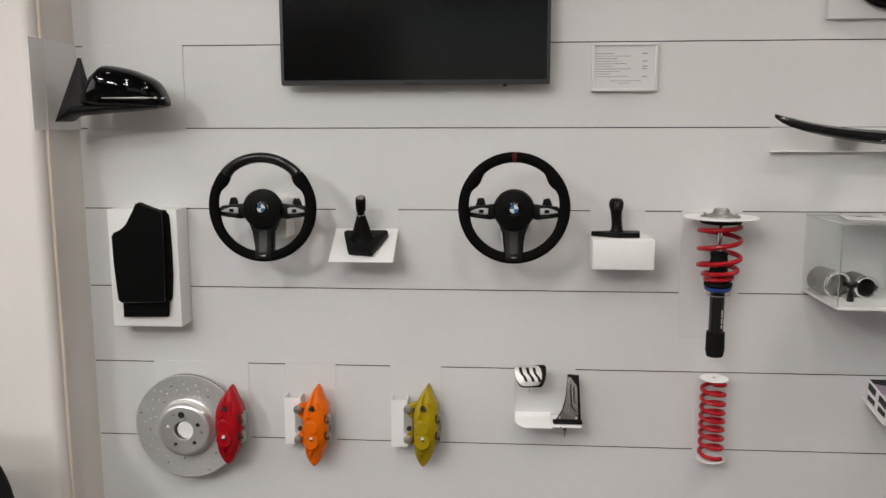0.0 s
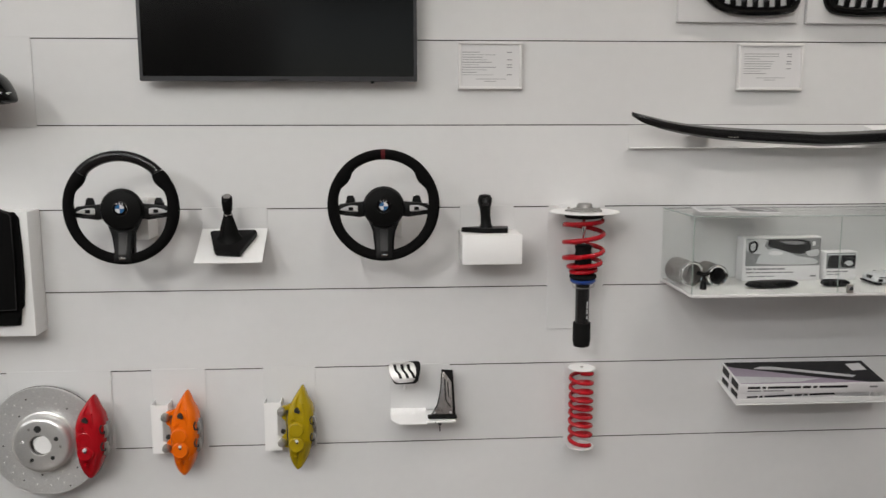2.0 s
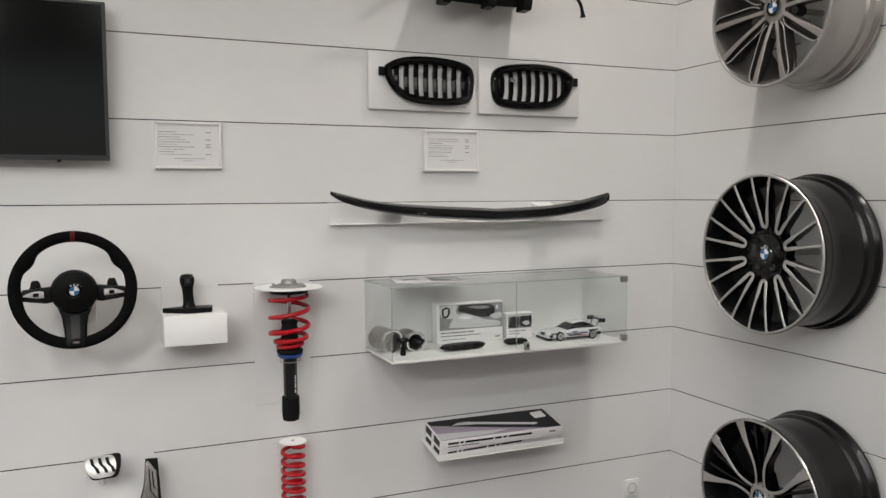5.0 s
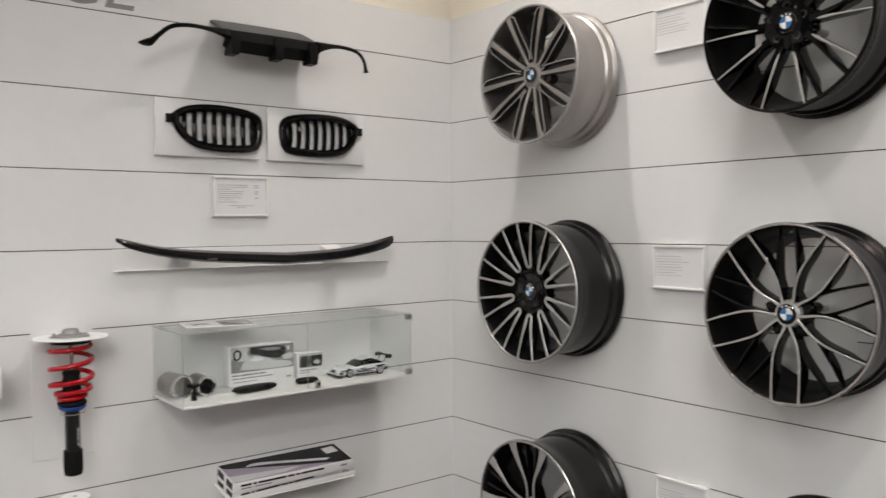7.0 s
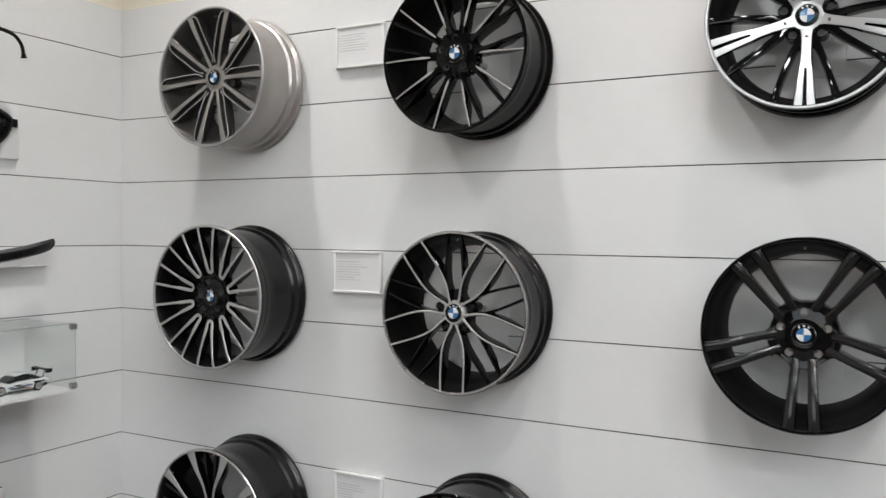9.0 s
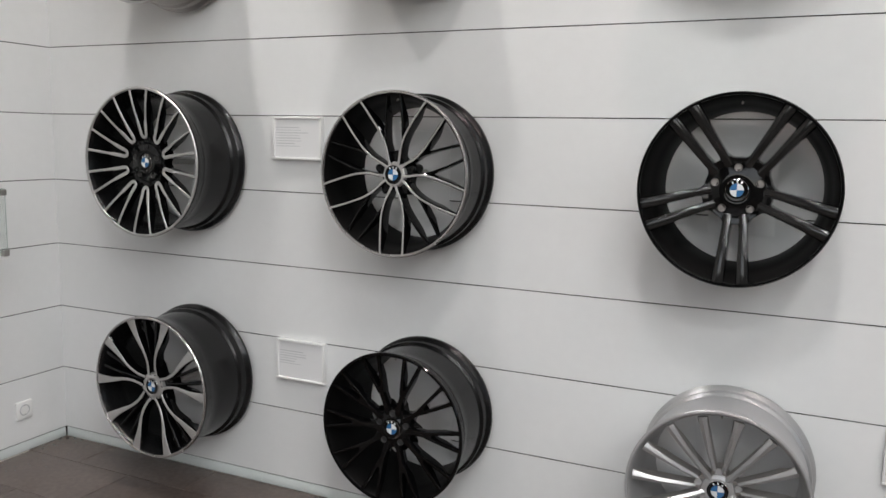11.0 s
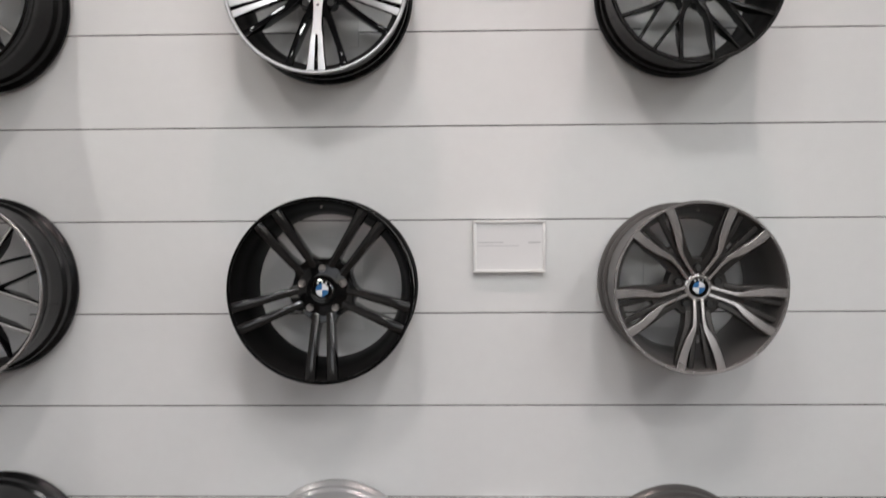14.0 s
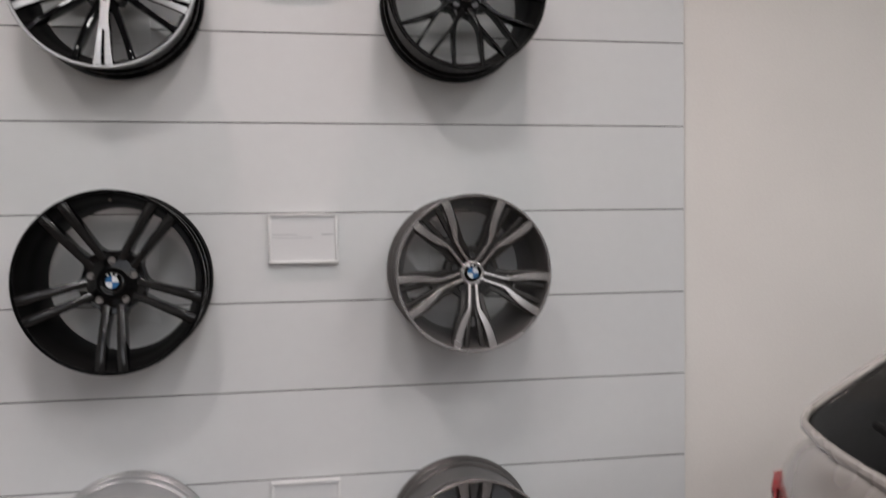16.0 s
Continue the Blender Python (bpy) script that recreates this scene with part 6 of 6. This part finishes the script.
# exhaust tips
for x, y, turn, r, L in ((-1.432, -0.118, -8, 0.044, 0.115), (-1.336, -0.125, -3, 0.037, 0.10)):
    ex = thing("exhaust_tip", pose(x, y, BASE + r + 0.0006, 0, 0, 0) @ pose(0, 0, 0, 90, 0, 0) @ pose(0, 0, 0, 0, -turn if turn > 0 else turn * -1, 0), "round brushed metal exhaust tailpipe tip", "exhaust tip", "exhaust tips")
    bm = B()
    lathe(bm, [(r - 0.002, -L * 0.5), (r, -L * 0.5), (r, L * 0.45), (r, L * 0.5), (r - 0.004, L * 0.515), (r - 0.007, L * 0.5), (r - 0.007, L * 0.40)], 48, 0)
    part("sleeve", bm, "gunmetal", ex)
    bm = B()
    lathe(bm, [(r + 0.0006, L * 0.44), (r + 0.0008, L * 0.5), (r - 0.003, L * 0.52), (r - 0.0075, L * 0.505), (r - 0.008, L * 0.42)], 48, 0)
    part("rolled_edge", bm, "chrome", ex, "bright rolled edge")
    bm = B()
    lathe(bm, [(r - 0.0078, L * 0.45), (r - 0.009, -L * 0.3), (0, -L * 0.32)], 40)
    part("inner_pipe", bm, "silver_dark" if x < -1.4 else "plastic_grey", ex)
st = thing("card_clip", stand(-1.402, -0.222), "small black clip stand with a round head", "clip stand")
bm = B()
rod(bm, (0, 0, 0.0004), (0, 0, 0.03), 0.011, 16, r2=0.009)
part("foot", bm, "plastic_black", st)
bm = B()
tube(bm, [(-0.022, 0, 0.058), (0, 0, 0.05), (0.02, 0, 0.058)], 0.008, 10)
rod(bm, (0, 0, 0.028), (0, 0, 0.05), 0.006, 12)
part("head", bm, "plastic_black", st)


def carton(x, y, w, h, d, label, text):
    t = thing("product_box", stand(x, y), label, "box", "product boxes")
    b = B()
    box(b, -w / 2, w / 2, -d / 2, d / 2, 0.0004, h, 0.0012)
    part("carton", b, "board", t)
    f = -d / 2 - 0.0003

    def patch(u0, u1, v0, v1, m_, lift=0.0):
        b = B()
        box(b, u0, u1, f - 0.0002 - lift, f - lift, v0, v1)
        part("print", b, m_, t, "", smooth=0)

    def shape(outline, m_, lift):
        b = B()
        b.faces.new([b.verts.new((u, f - 0.0002 - lift, v * h)) for u, v in curve(outline + outline[:1], 3)[:-1]])
        part("print", b, m_, t, "", smooth=0)

    def words(u, v, sizes, tall, m_="ink"):
        for size in sizes:
            patch(u, u + size, h * v - tall, h * v + tall, m_, 0.0005)
            u += size + 0.004

    if text:
        patch(-w / 2 + 0.010, w / 2 - 0.002, h * 0.34, h * 0.97, "print_grey")
        shape([(-0.132, 0.95), (-0.060, 0.95), (-0.066, 0.80), (-0.045, 0.66), (-0.09, 0.62), (-0.132, 0.70)], "print_pale", 0.0004)
        shape([(-0.125, 0.86), (-0.108, 0.92), (-0.090, 0.86), (-0.094, 0.70), (-0.112, 0.64), (-0.124, 0.70)], "print_black", 0.0008)
        shape([(-0.117, 0.84), (-0.108, 0.87), (-0.099, 0.84), (-0.102, 0.72), (-0.112, 0.69), (-0.117, 0.74)], "print_pale", 0.0012)
        shape([(-0.050, 0.94), (0.03, 0.95), (0.098, 0.90), (0.100, 0.66), (0.05, 0.62), (-0.01, 0.72), (-0.052, 0.80)], "print_black", 0.0006)
        shape([(-0.02, 0.90), (0.05, 0.91), (0.085, 0.86), (0.04, 0.82)], "print_grey", 0.001)
        shape([(-0.095, 0.40), (-0.08, 0.60), (-0.035, 0.74), (0.015, 0.66), (0.06, 0.56), (0.12, 0.50), (0.125, 0.38), (0.0, 0.37)], "print_pale", 0.0012)
        shape([(-0.055, 0.62), (-0.03, 0.69), (0.005, 0.64), (-0.02, 0.58)], "board", 0.0016)
        shape([(0.085, 0.66), (0.132, 0.72), (0.134, 0.58), (0.10, 0.56)], "print_pale", 0.0009)
        patch(0.112, 0.122, h * 0.80, h * 0.90, "board", 0.0006)
        words(-w / 2 + 0.014, 0.27, (0.022, 0.010, 0.050, 0.016, 0.030), 0.003)
        words(-w / 2 + 0.014, 0.19, (0.030, 0.018, 0.052, 0.024, 0.034), 0.0022)
        words(-w / 2 + 0.020, 0.10, (0.026, 0.036, 0.030), 0.0016)
        words(0.108, 0.10, (0.022,), 0.003)
    else:
        patch(-w / 2 + 0.004, w / 2 - 0.004, h * 0.40, h * 0.96, "print_grey")
        shape([(-0.050, 0.45), (-0.046, 0.78), (-0.025, 0.92), (-0.005, 0.80), (-0.008, 0.45)], "print_black", 0.0005)
        shape([(0.002, 0.88), (0.050, 0.92), (0.052, 0.50), (0.02, 0.44), (0.0, 0.52)], "print_black", 0.0005)
        shape([(0.010, 0.60), (0.03, 0.70), (0.046, 0.58), (0.03, 0.50)], "print_pale", 0.0008)
        patch(-0.052, 0.052, h * 0.88, h * 0.93, "print_pale", 0.0008)
        words(-w / 2 + 0.008, 0.30, (0.018, 0.030, 0.022), 0.0022)
        words(-w / 2 + 0.008, 0.20, (0.026, 0.020), 0.0016)
    return t


carton(-1.062, -0.055, 0.288, 0.158, 0.055, "white product box with a grey printed picture", True)
carton(-0.843, -0.062, 0.118, 0.103, 0.05, "small white product box with dark printed pictures", False)
# dark small parts in the case
cm = thing("camera_mount", stand(-1.155, -0.205, 6) @ Matrix.Diagonal((1.14, 1.1, 1.0, 1.0)), "flat black plastic clamp mount lying in the case", "clamp mount")
bm = B()
loft(bm, [oval(u, v, 0.013, hy, hz, 14, 3) for u, v, hy, hz in ((-0.082, 0.0, 0.008, 0.004), (-0.066, 0.0, 0.022, 0.010), (-0.03, 0.0, 0.026, 0.0122), (0.03, 0.0, 0.026, 0.0122), (0.055, 0.0, 0.022, 0.011), (0.074, 0.002, 0.018, 0.009), (0.084, 0.002, 0.010, 0.004))])
part("body", bm, "plastic_black", cm)
for u in (-0.045, 0.0, 0.04):
    bm = B()
    box(bm, u - 0.008, u + 0.008, -0.028, 0.02, 0.004, 0.022, 0.003)
    part("rib", bm, "rubber", cm)
kf = thing("key_case", stand(-0.925, -0.20, -4), "small black ribbed key case lying in the case", "key case")
bm = B()
loft(bm, [oval(u, 0, 0.0125, hy, hz, 14, 3) for u, hy, hz in ((-0.045, 0.012, 0.006), (-0.034, 0.02, 0.0118), (0.0, 0.022, 0.0122), (0.034, 0.02, 0.011), (0.046, 0.012, 0.006))])
part("body", bm, "plastic_black", kf)
for u in (-0.025, -0.008, 0.012):
    bm = B()
    box(bm, u - 0.004, u + 0.004, -0.0235, -0.018, 0.008, 0.018, 0.001)
    part("rib", bm, "plastic_grey", kf)

# model racing car
mc = thing("model_car", stand(-0.652, -0.165, -3) @ Matrix.Diagonal((0.80, 0.80, 0.86, 1.0)), "white model touring car with dark windows and rear wing", "model car")


def lathe_y(b, prof, x, y, z, seg=24):
    return lathe(b, prof, seg, m=Matrix.Translation((x, y, z)) @ pose(0, 0, 0, 90, 0, 0))


bm = B()
prof = [(-0.158, 0.014, 0.030, 0.055), (-0.150, 0.010, 0.036, 0.066), (-0.12, 0.010, 0.043, 0.07), (-0.06, 0.010, 0.048, 0.071), (0.0, 0.010, 0.051, 0.070), (0.06, 0.010, 0.053, 0.071), (0.11, 0.010, 0.055, 0.071), (0.140, 0.014, 0.053, 0.067), (0.150, 0.022, 0.049, 0.06)]
loft(bm, [oval(u, 0, (a + b_) / 2, hw, (b_ - a) / 2, 20, 4.5) for u, a, b_, hw in prof])
body = part("body", bm, "emblem_white", mc)
bm = B()
loft(bm, [oval(u, 0, z0 + (z1 - z0) / 2, hw, (z1 - z0) / 2, 20, 3.4) for u, z0, z1, hw in ((-0.050, 0.044, 0.051, 0.058), (-0.018, 0.046, 0.070, 0.056), (0.010, 0.046, 0.080, 0.053), (0.045, 0.046, 0.081, 0.053), (0.085, 0.046, 0.070, 0.055), (0.118, 0.046, 0.055, 0.056))])
part("cabin", bm, "tinted", mc, "dark window band")
bm = B()
loft(bm, [oval(u, 0, z, hw, 0.003, 16, 3.4) for u, z, hw in ((-0.010, 0.0745, 0.046), (0.010, 0.0805, 0.049), (0.045, 0.0820, 0.049), (0.085, 0.0715, 0.048), (0.105, 0.062, 0.047))])
part("roof", bm, "emblem_white", mc)
for u in (-0.095, 0.088):
    for s_ in (-1, 1):
        bm = B()
        lathe_y(bm, [(0, -0.012), (0.018, -0.012), (0.0215, -0.009), (0.0215, 0.009), (0.018, 0.012), (0, 0.012)], u, s_ * 0.062, 0.0218)
        wh = part("wheel", bm, "rubber", mc)
        bm = B()
        lathe_y(bm, [(0.0155, 0.0122), (0.012, 0.0132), (0.004, 0.0118), (0, 0.0128)] if s_ < 0 else [(0.0155, -0.0122), (0.012, -0.0132), (0.004, -0.0118), (0, -0.0128)], u, s_ * 0.062, 0.0218)
        part("rim", bm, "steel", wh)
bm = B()
box(bm, 0.140, 0.166, -0.058, 0.058, 0.084, 0.0880, 0.001)
wing = part("rear_wing", bm, "print_black", mc)
for v in (-0.058, 0.058):
    bm = B()
    box(bm, 0.134, 0.170, v - 0.0012, v + 0.0012, 0.072, 0.091)
    part("end_plate", bm, "print_black", wing)
for v in (-0.03, 0.03):
    bm = B()
    rod(bm, (0.135, v, 0.05), (0.152, v, 0.085), 0.0022, 8)
    part("wing_post", bm, "print_black", wing)
for u0, u1, z0, z1, m_ in ((-0.155, -0.135, 0.018, 0.03, "print_black"), (-0.05, 0.02, 0.022, 0.028, "print_black"), (0.03, 0.06, 0.030, 0.036, "emblem_blue"), (0.02, 0.05, 0.020, 0.024, "lamp_red"), (-0.03, 0.0, 0.036, 0.041, "print_black"), (-0.125, -0.115, 0.030, 0.040, "print_black"), (0.065, 0.12, 0.040, 0.047, "print_black"), (-0.06, -0.035, 0.030, 0.034, "emblem_blue"), (0.112, 0.135, 0.02, 0.034, "print_black"), (-0.150, -0.128, 0.034, 0.038, "print_black"), (-0.062, 0.06, 0.0095, 0.015, "print_black"), (-0.02, 0.035, 0.0295, 0.034, "print_black")):
    bm = B()
    box(bm, u0, u1, -0.0722, -0.0705, z0, z1)
    part("decal", bm, m_, body, "", smooth=0)
bm = B()
box(bm, -0.162, -0.135, -0.068, 0.068, 0.005, 0.012, 0.002)
part("splitter", bm, "print_black", mc)
bm = B()
box(bm, -0.1585, -0.150, -0.022, 0.022, 0.022, 0.036, 0.002)
part("grille", bm, "print_black", mc)

# two flat cartons on a sloping shelf
h = holder(-0.965, 0.525, "white sloping shelf under two flat cartons")
bm = B()
slab(bm, (-0.026, 0.001), (-0.062, 0.176), 0.278)
part("shelf", bm, "enamel", h)
bm = B()
slab(bm, (-0.058, 0.172), (-0.040, 0.176), 0.278, 0.003)
part("front_lip", bm, "enamel", h)
slope = math.degrees(math.atan2(0.036, 0.175))


def flat_carton(w, d, t_, m, label, fancy):
    t = thing("flat_carton", m, label, "box", "flat cartons")
    b = B()
    box(b, -w / 2, w / 2, -d / 2, d / 2, 0.0004, t_, 0.0012)
    part("carton", b, "board", t)

    def top(outline, m_, lift=0.0002):
        b = B()
        prism(b, outline, t_, t_ + lift)
        part("print", b, m_, t, "", smooth=0)

    def front(u0, u1, v0, v1, m_):
        b = B()
        box(b, u0, u1, -d / 2 - 0.0003, -d / 2, v0, v1)
        part("print", b, m_, t, "", smooth=0)

    def words(u, sizes, v0, v1, m_):
        for size in sizes:
            front(u, u + size, v0, v1, m_)
            u += size + 0.007

    if fancy:
        a, c, lo, hi = -w / 2 + 0.004, w / 2 - 0.004, -d / 2 + 0.004, d / 2 - 0.004
        top([(a, lo), (c, lo), (c, hi), (a, hi)], "print_black")
        top([(a, lo), (c - 0.06, lo), (a + 0.28, lo + 0.045), (a + 0.02, hi - 0.04), (a, hi - 0.03)], "print_lilac", 0.0005)
        top([(a, lo + 0.004), (a + 0.22, lo + 0.01), (a + 0.30, lo + 0.03), (a, lo + 0.055)], "print_pale", 0.0008)
        top([(a + 0.09, hi - 0.052), (a + 0.12, hi - 0.036), (a + 0.16, hi - 0.036), (c - 0.08, lo + 0.050), (c - 0.10, lo + 0.036), (a + 0.20, hi - 0.066)], "print_pale", 0.0008)
        top([(c - 0.075, hi - 0.075), (c - 0.018, hi - 0.07), (c - 0.018, hi - 0.02), (c - 0.075, hi - 0.025)], "board", 0.0011)
        words(-w / 2 + 0.03, (0.045, 0.014, 0.120, 0.030, 0.016, 0.105), t_ * 0.54, t_ * 0.76, "print_black")
        words(-w / 2 + 0.03, (0.050, 0.075), t_ * 0.26, t_ * 0.38, "ink")
        front(w / 2 - 0.06, w / 2 - 0.03, t_ * 0.5, t_ * 0.68, "ink")
    else:
        words(-w / 2 + 0.03, (0.040, 0.012, 0.105, 0.028, 0.016, 0.095), t_ * 0.45, t_ * 0.68, "print_black")
    b = B()
    for k in range(2):
        box(b, -w / 2 - 0.0004, -w / 2, -d / 2 + 0.012 + k * d * 0.5, -d / 2 + d * 0.42 + k * d * 0.5, t_ * 0.2, t_ * 0.85)
    part("end_print", b, "print_black", t)


sheet_ = on_a(-0.965, 0.525) @ Matrix(((1, 0, 0, 0), (0, 0, 1, -0.0395), (0, -1, 0, 0.088), (0, 0, 0, 1))) @ pose(0, 0, 0, slope, 0, 0)
flat_carton(0.500, 0.15, 0.030, sheet_ @ pose(-0.02, 0.006, 0.0005, 0, 0, 2.2), "white flat carton under another on a shelf", False)
flat_carton(0.535, 0.168, 0.040, sheet_ @ pose(-0.002, 0.0, 0.0315, 0, 0, -0.6), "flat carton with black and lilac printed top", True)


# ---- parked car beyond the boards, and a tyred wheel by the pillar ----
def tyred_wheel(t, m, R=0.33, width=0.21):
    b = B()
    w2 = width / 2
    lathe(b, [(R * 0.68, -w2 + 0.012), (R * 0.74, -w2), (R * 0.90, -w2 - 0.004), (R * 0.97, -w2 + 0.012), (R, -w2 + 0.035), (R, w2 - 0.035), (R * 0.97, w2 - 0.012), (R * 0.90, w2 + 0.004), (R * 0.74, w2), (R * 0.68, w2 - 0.012)], 72, m=m)
    wh = part("wheel", b, "rubber", t, "black tyre on a grey rim")
    b = B()
    lathe(b, [(R * 0.69, w2 - 0.010), (R * 0.66, w2 - 0.012), (R * 0.62, w2 - 0.04), (R * 0.62, -w2 + 0.02), (R * 0.69, -w2 + 0.01)], 72, m=m)
    part("rim", b, "gunmetal", wh)
    for k in range(5):
        b = B()
        ribbon(b, [(0.03, 0.05, 0.05), (0.02, 0.13, 0.035), (0.03, R * 0.64, 0.05)], lambda r: w2 - 0.035 + 0.015 * r / R, 0.03, 0, 0, turn=radians(72 * k))
        b.transform(m)
        part("spoke", b, "gunmetal", wh)
    b = B()
    lathe(b, [(0, w2 - 0.06), (0.06, w2 - 0.06), (0.06, w2 - 0.03), (0.03, w2 - 0.022), (0, w2 - 0.022)], 24, m=m)
    part("hub", b, "gunmetal", wh)


# the car's own frame: x to its right seen from behind is -x of the room, rear at y=0, front to -y
CAR_X, CAR_Y = -1.86, -4.36
TALL = 1.0
car = thing("parked_car", pose(CAR_X, CAR_Y, FLOOR_Z), "pale beige metallic estate car parked with its tail to the room", "car")


def bend(b):
    """Rounds the tail in plan."""
    for v in b.verts:
        v.co.y -= 0.17 * (abs(v.co.x) / 0.8) ** 2.5 * max(0.0, min(1.0, 1 + v.co.y))
    return b


def ring(y, hw, z0, z1, n=32, power=4.0, lean=0.0):
    out = []
    for k in range(n):
        a = 2 * math.pi * k / n
        c, s = math.cos(a), math.sin(a)
        z = TALL * (z0 + z1) / 2 + TALL * (z1 - z0) / 2 * math.copysign(abs(s) ** (2 / power), s)
        out.append((hw * math.copysign(abs(c) ** (2 / power), c), y + lean * (z - z0), z))
    return out


bm = B()
loft(bm, [ring(y, hw, z0, z1) for y, hw, z0, z1 in [tuple(c) for c in curve([(0.045, 0.84, 0.36, 0.90), (0.02, 0.905, 0.30, 1.0), (-0.05, 0.93, 0.26, 1.045), (-0.30, 0.935, 0.22, 1.05), (-1.2, 0.925, 0.2, 0.98), (-2.4, 0.925, 0.2, 0.96), (-3.3, 0.915, 0.2, 0.92), (-4.1, 0.88, 0.24, 0.82), (-4.45, 0.74, 0.3, 0.68)], 4)]])
part("body", bend(bm), "car_paint", car)
bm = B()
cab = [(-0.05, 0.74, 0.93, 0.99), (-0.17, 0.70, 0.93, 1.075), (-0.36, 0.65, 0.93, 1.19), (-0.55, 0.62, 0.93, 1.28), (-1.1, 0.66, 0.93, 1.43), (-2.0, 0.69, 0.93, 1.46), (-2.6, 0.71, 0.93, 1.38), (-3.2, 0.76, 0.92, 1.05), (-3.4, 0.78, 0.90, 0.93)]
loft(bm, [ring(y, hw, z0, z1, 32, 4.5) for y, hw, z0, z1 in [tuple(c) for c in curve(cab, 3)]])
cabin = part("cabin", bend(bm), "car_paint", car)
# tailgate glass follows the slope of the cabin's end
bm = B()
rows = []
for y, hw, z in ((-0.030, 0.69, 1.016), (-0.036, 0.715, 1.024), (-0.055, 0.728, 1.040), (-0.10, 0.715, 1.070), (-0.165, 0.695, 1.112), (-0.25, 0.67, 1.165), (-0.36, 0.64, 1.23), (-0.50, 0.61, 1.30)):
    rows.append([(u * hw, y + 0.022, (z + 0.012) * TALL) for u in np.linspace(-1, 1, 15)])
grid = [[bm.verts.new(p) for p in r] for r in rows]
for a, b_ in zip(grid, grid[1:]):
    for j in range(14):
        bm.faces.new((a[j], a[j + 1], b_[j + 1], b_[j]))
bmesh.ops.solidify(bm, geom=bm.faces[:], thickness=0.006)
rg = part("rear_window", bend(bm), "tinted", cabin, "dark tinted tailgate window")
bm = B()
edge = [rows[0][j] for j in range(15)] + [r[-1] for r in rows[1:]] + [rows[-1][j] for j in range(13, -1, -1)] + [r[0] for r in rows[-2:0:-1]]
tube(bm, edge, 0.012, 10, closed=True)
part("window_frame", bend(bm), "car_paint", rg, "pale painted window surround")
bm = B()
tube(bm, [(0.42, -0.045, 1.10), (0.25, -0.03, 1.085), (0.05, -0.03, 1.075)], 0.008, 8)
tube(bm, [(0.05, -0.03, 1.075), (0.0, -0.02, 1.05), (0.0, -0.01, 1.03)], 0.010, 8)
part("wiper", bend(bm), "rubber", rg, "black rear wiper")
for sx in (1, -1):
    bm = B()
    loft(bm, [[(sx * (x + 0.012), y, z - hz), (sx * (x + 0.020), y, z), (sx * (x + 0.010), y, z + hz), (sx * (x - 0.06), y, z + hz * 0.8), (sx * (x - 0.06), y, z - hz * 0.8)] for x, y, z, hz in ((0.66, 0.060, 0.81, 0.05), (0.74, 0.060, 0.81, 0.07), (0.83, 0.045, 0.81, 0.078), (0.895, -0.01, 0.81, 0.066), (0.925, -0.16, 0.82, 0.04))])
    part("tail_lamp", bend(bm), "lamp_red", car, "red wrap-round tail lamp")
bm = B()
loft(bm, [[(u, 0.075 - 0.12 * abs(u) ** 3, 0.36), (u, 0.11 - 0.13 * abs(u) ** 3, 0.42), (u, 0.11 - 0.13 * abs(u) ** 3, 0.56), (u, 0.03 - 0.12 * abs(u) ** 3, 0.60), (u, 0.0 - 0.1 * abs(u) ** 3, 0.36)] for u in np.linspace(-0.88, 0.88, 17)])
part("bumper", bend(bm), "car_paint", car)
for y in (-0.85, -3.65):
    for sx in (1, -1):
        tyred_wheel(car, Matrix.Translation((sx * 0.83, y, 0.33)) @ pose(0, 0, 0, 0, 90 * sx, 0))
bm = B()
loft(bm, [[(sx * 0.905, y, 0.70 + 0 * y), (sx * 0.92, y, 0.72), (sx * 0.905, y, 0.74)] for sx in (1,) for y in (-0.4, -1.5, -3.0)])
part("side_moulding", bm, "chrome", car)

fw = thing("tyred_wheel", pose(-4.315, -0.74, FLOOR_Z + 0.3305, 0, 0, 0) @ pose(0, 0, 0, 90, 0, 0), "black car tyre on a grey rim standing on the floor", "wheel")
tyred_wheel(fw, Matrix.Identity(4))


# ---- floor tiles, 0.6 x 0.3 in running bond, long side along the wheel wall ----
T_LONG, T_WIDE, GAP = 0.59, 0.297, 0.003


def tile_mesh(name, lx, ly):
    bm = B()
    box(bm, -lx / 2 + GAP / 2, lx / 2 - GAP / 2, -ly / 2 + GAP / 2, ly / 2 - GAP / 2, -0.008, 0.0, 0.0012, 0, 1)
    return link_mesh(name, bm, "tile", 0)


full = tile_mesh("tile", T_WIDE, T_LONG)
narrow = tile_mesh("tile", 0.203, T_LONG)
rest = B()
for i in range(26):
    x = -0.1015 if i == 0 else -0.203 - T_WIDE * (i - 0.5)
    shift = 0.045 if i % 2 == 0 else -0.25
    for j in range(17):
        y = 0.24 + shift - 0.295 - T_LONG * j
        if y > 0.2 or y < SOUTH_Y + 0.25 or x < WEST_X:
            continue
        if i < 15 and j < 10:
            piece("tile", narrow if i == 0 else full, floor, pose(x, y, FLOOR_Z))
        else:
            box(rest, x - T_WIDE / 2 + GAP / 2, x + T_WIDE / 2 - GAP / 2, y - T_LONG / 2 + GAP / 2, y + T_LONG / 2 - GAP / 2, FLOOR_Z - 0.008, FLOOR_Z)
tagged(part("far_tiles", rest, "tile", floor, "", smooth=0), kind="stuff")
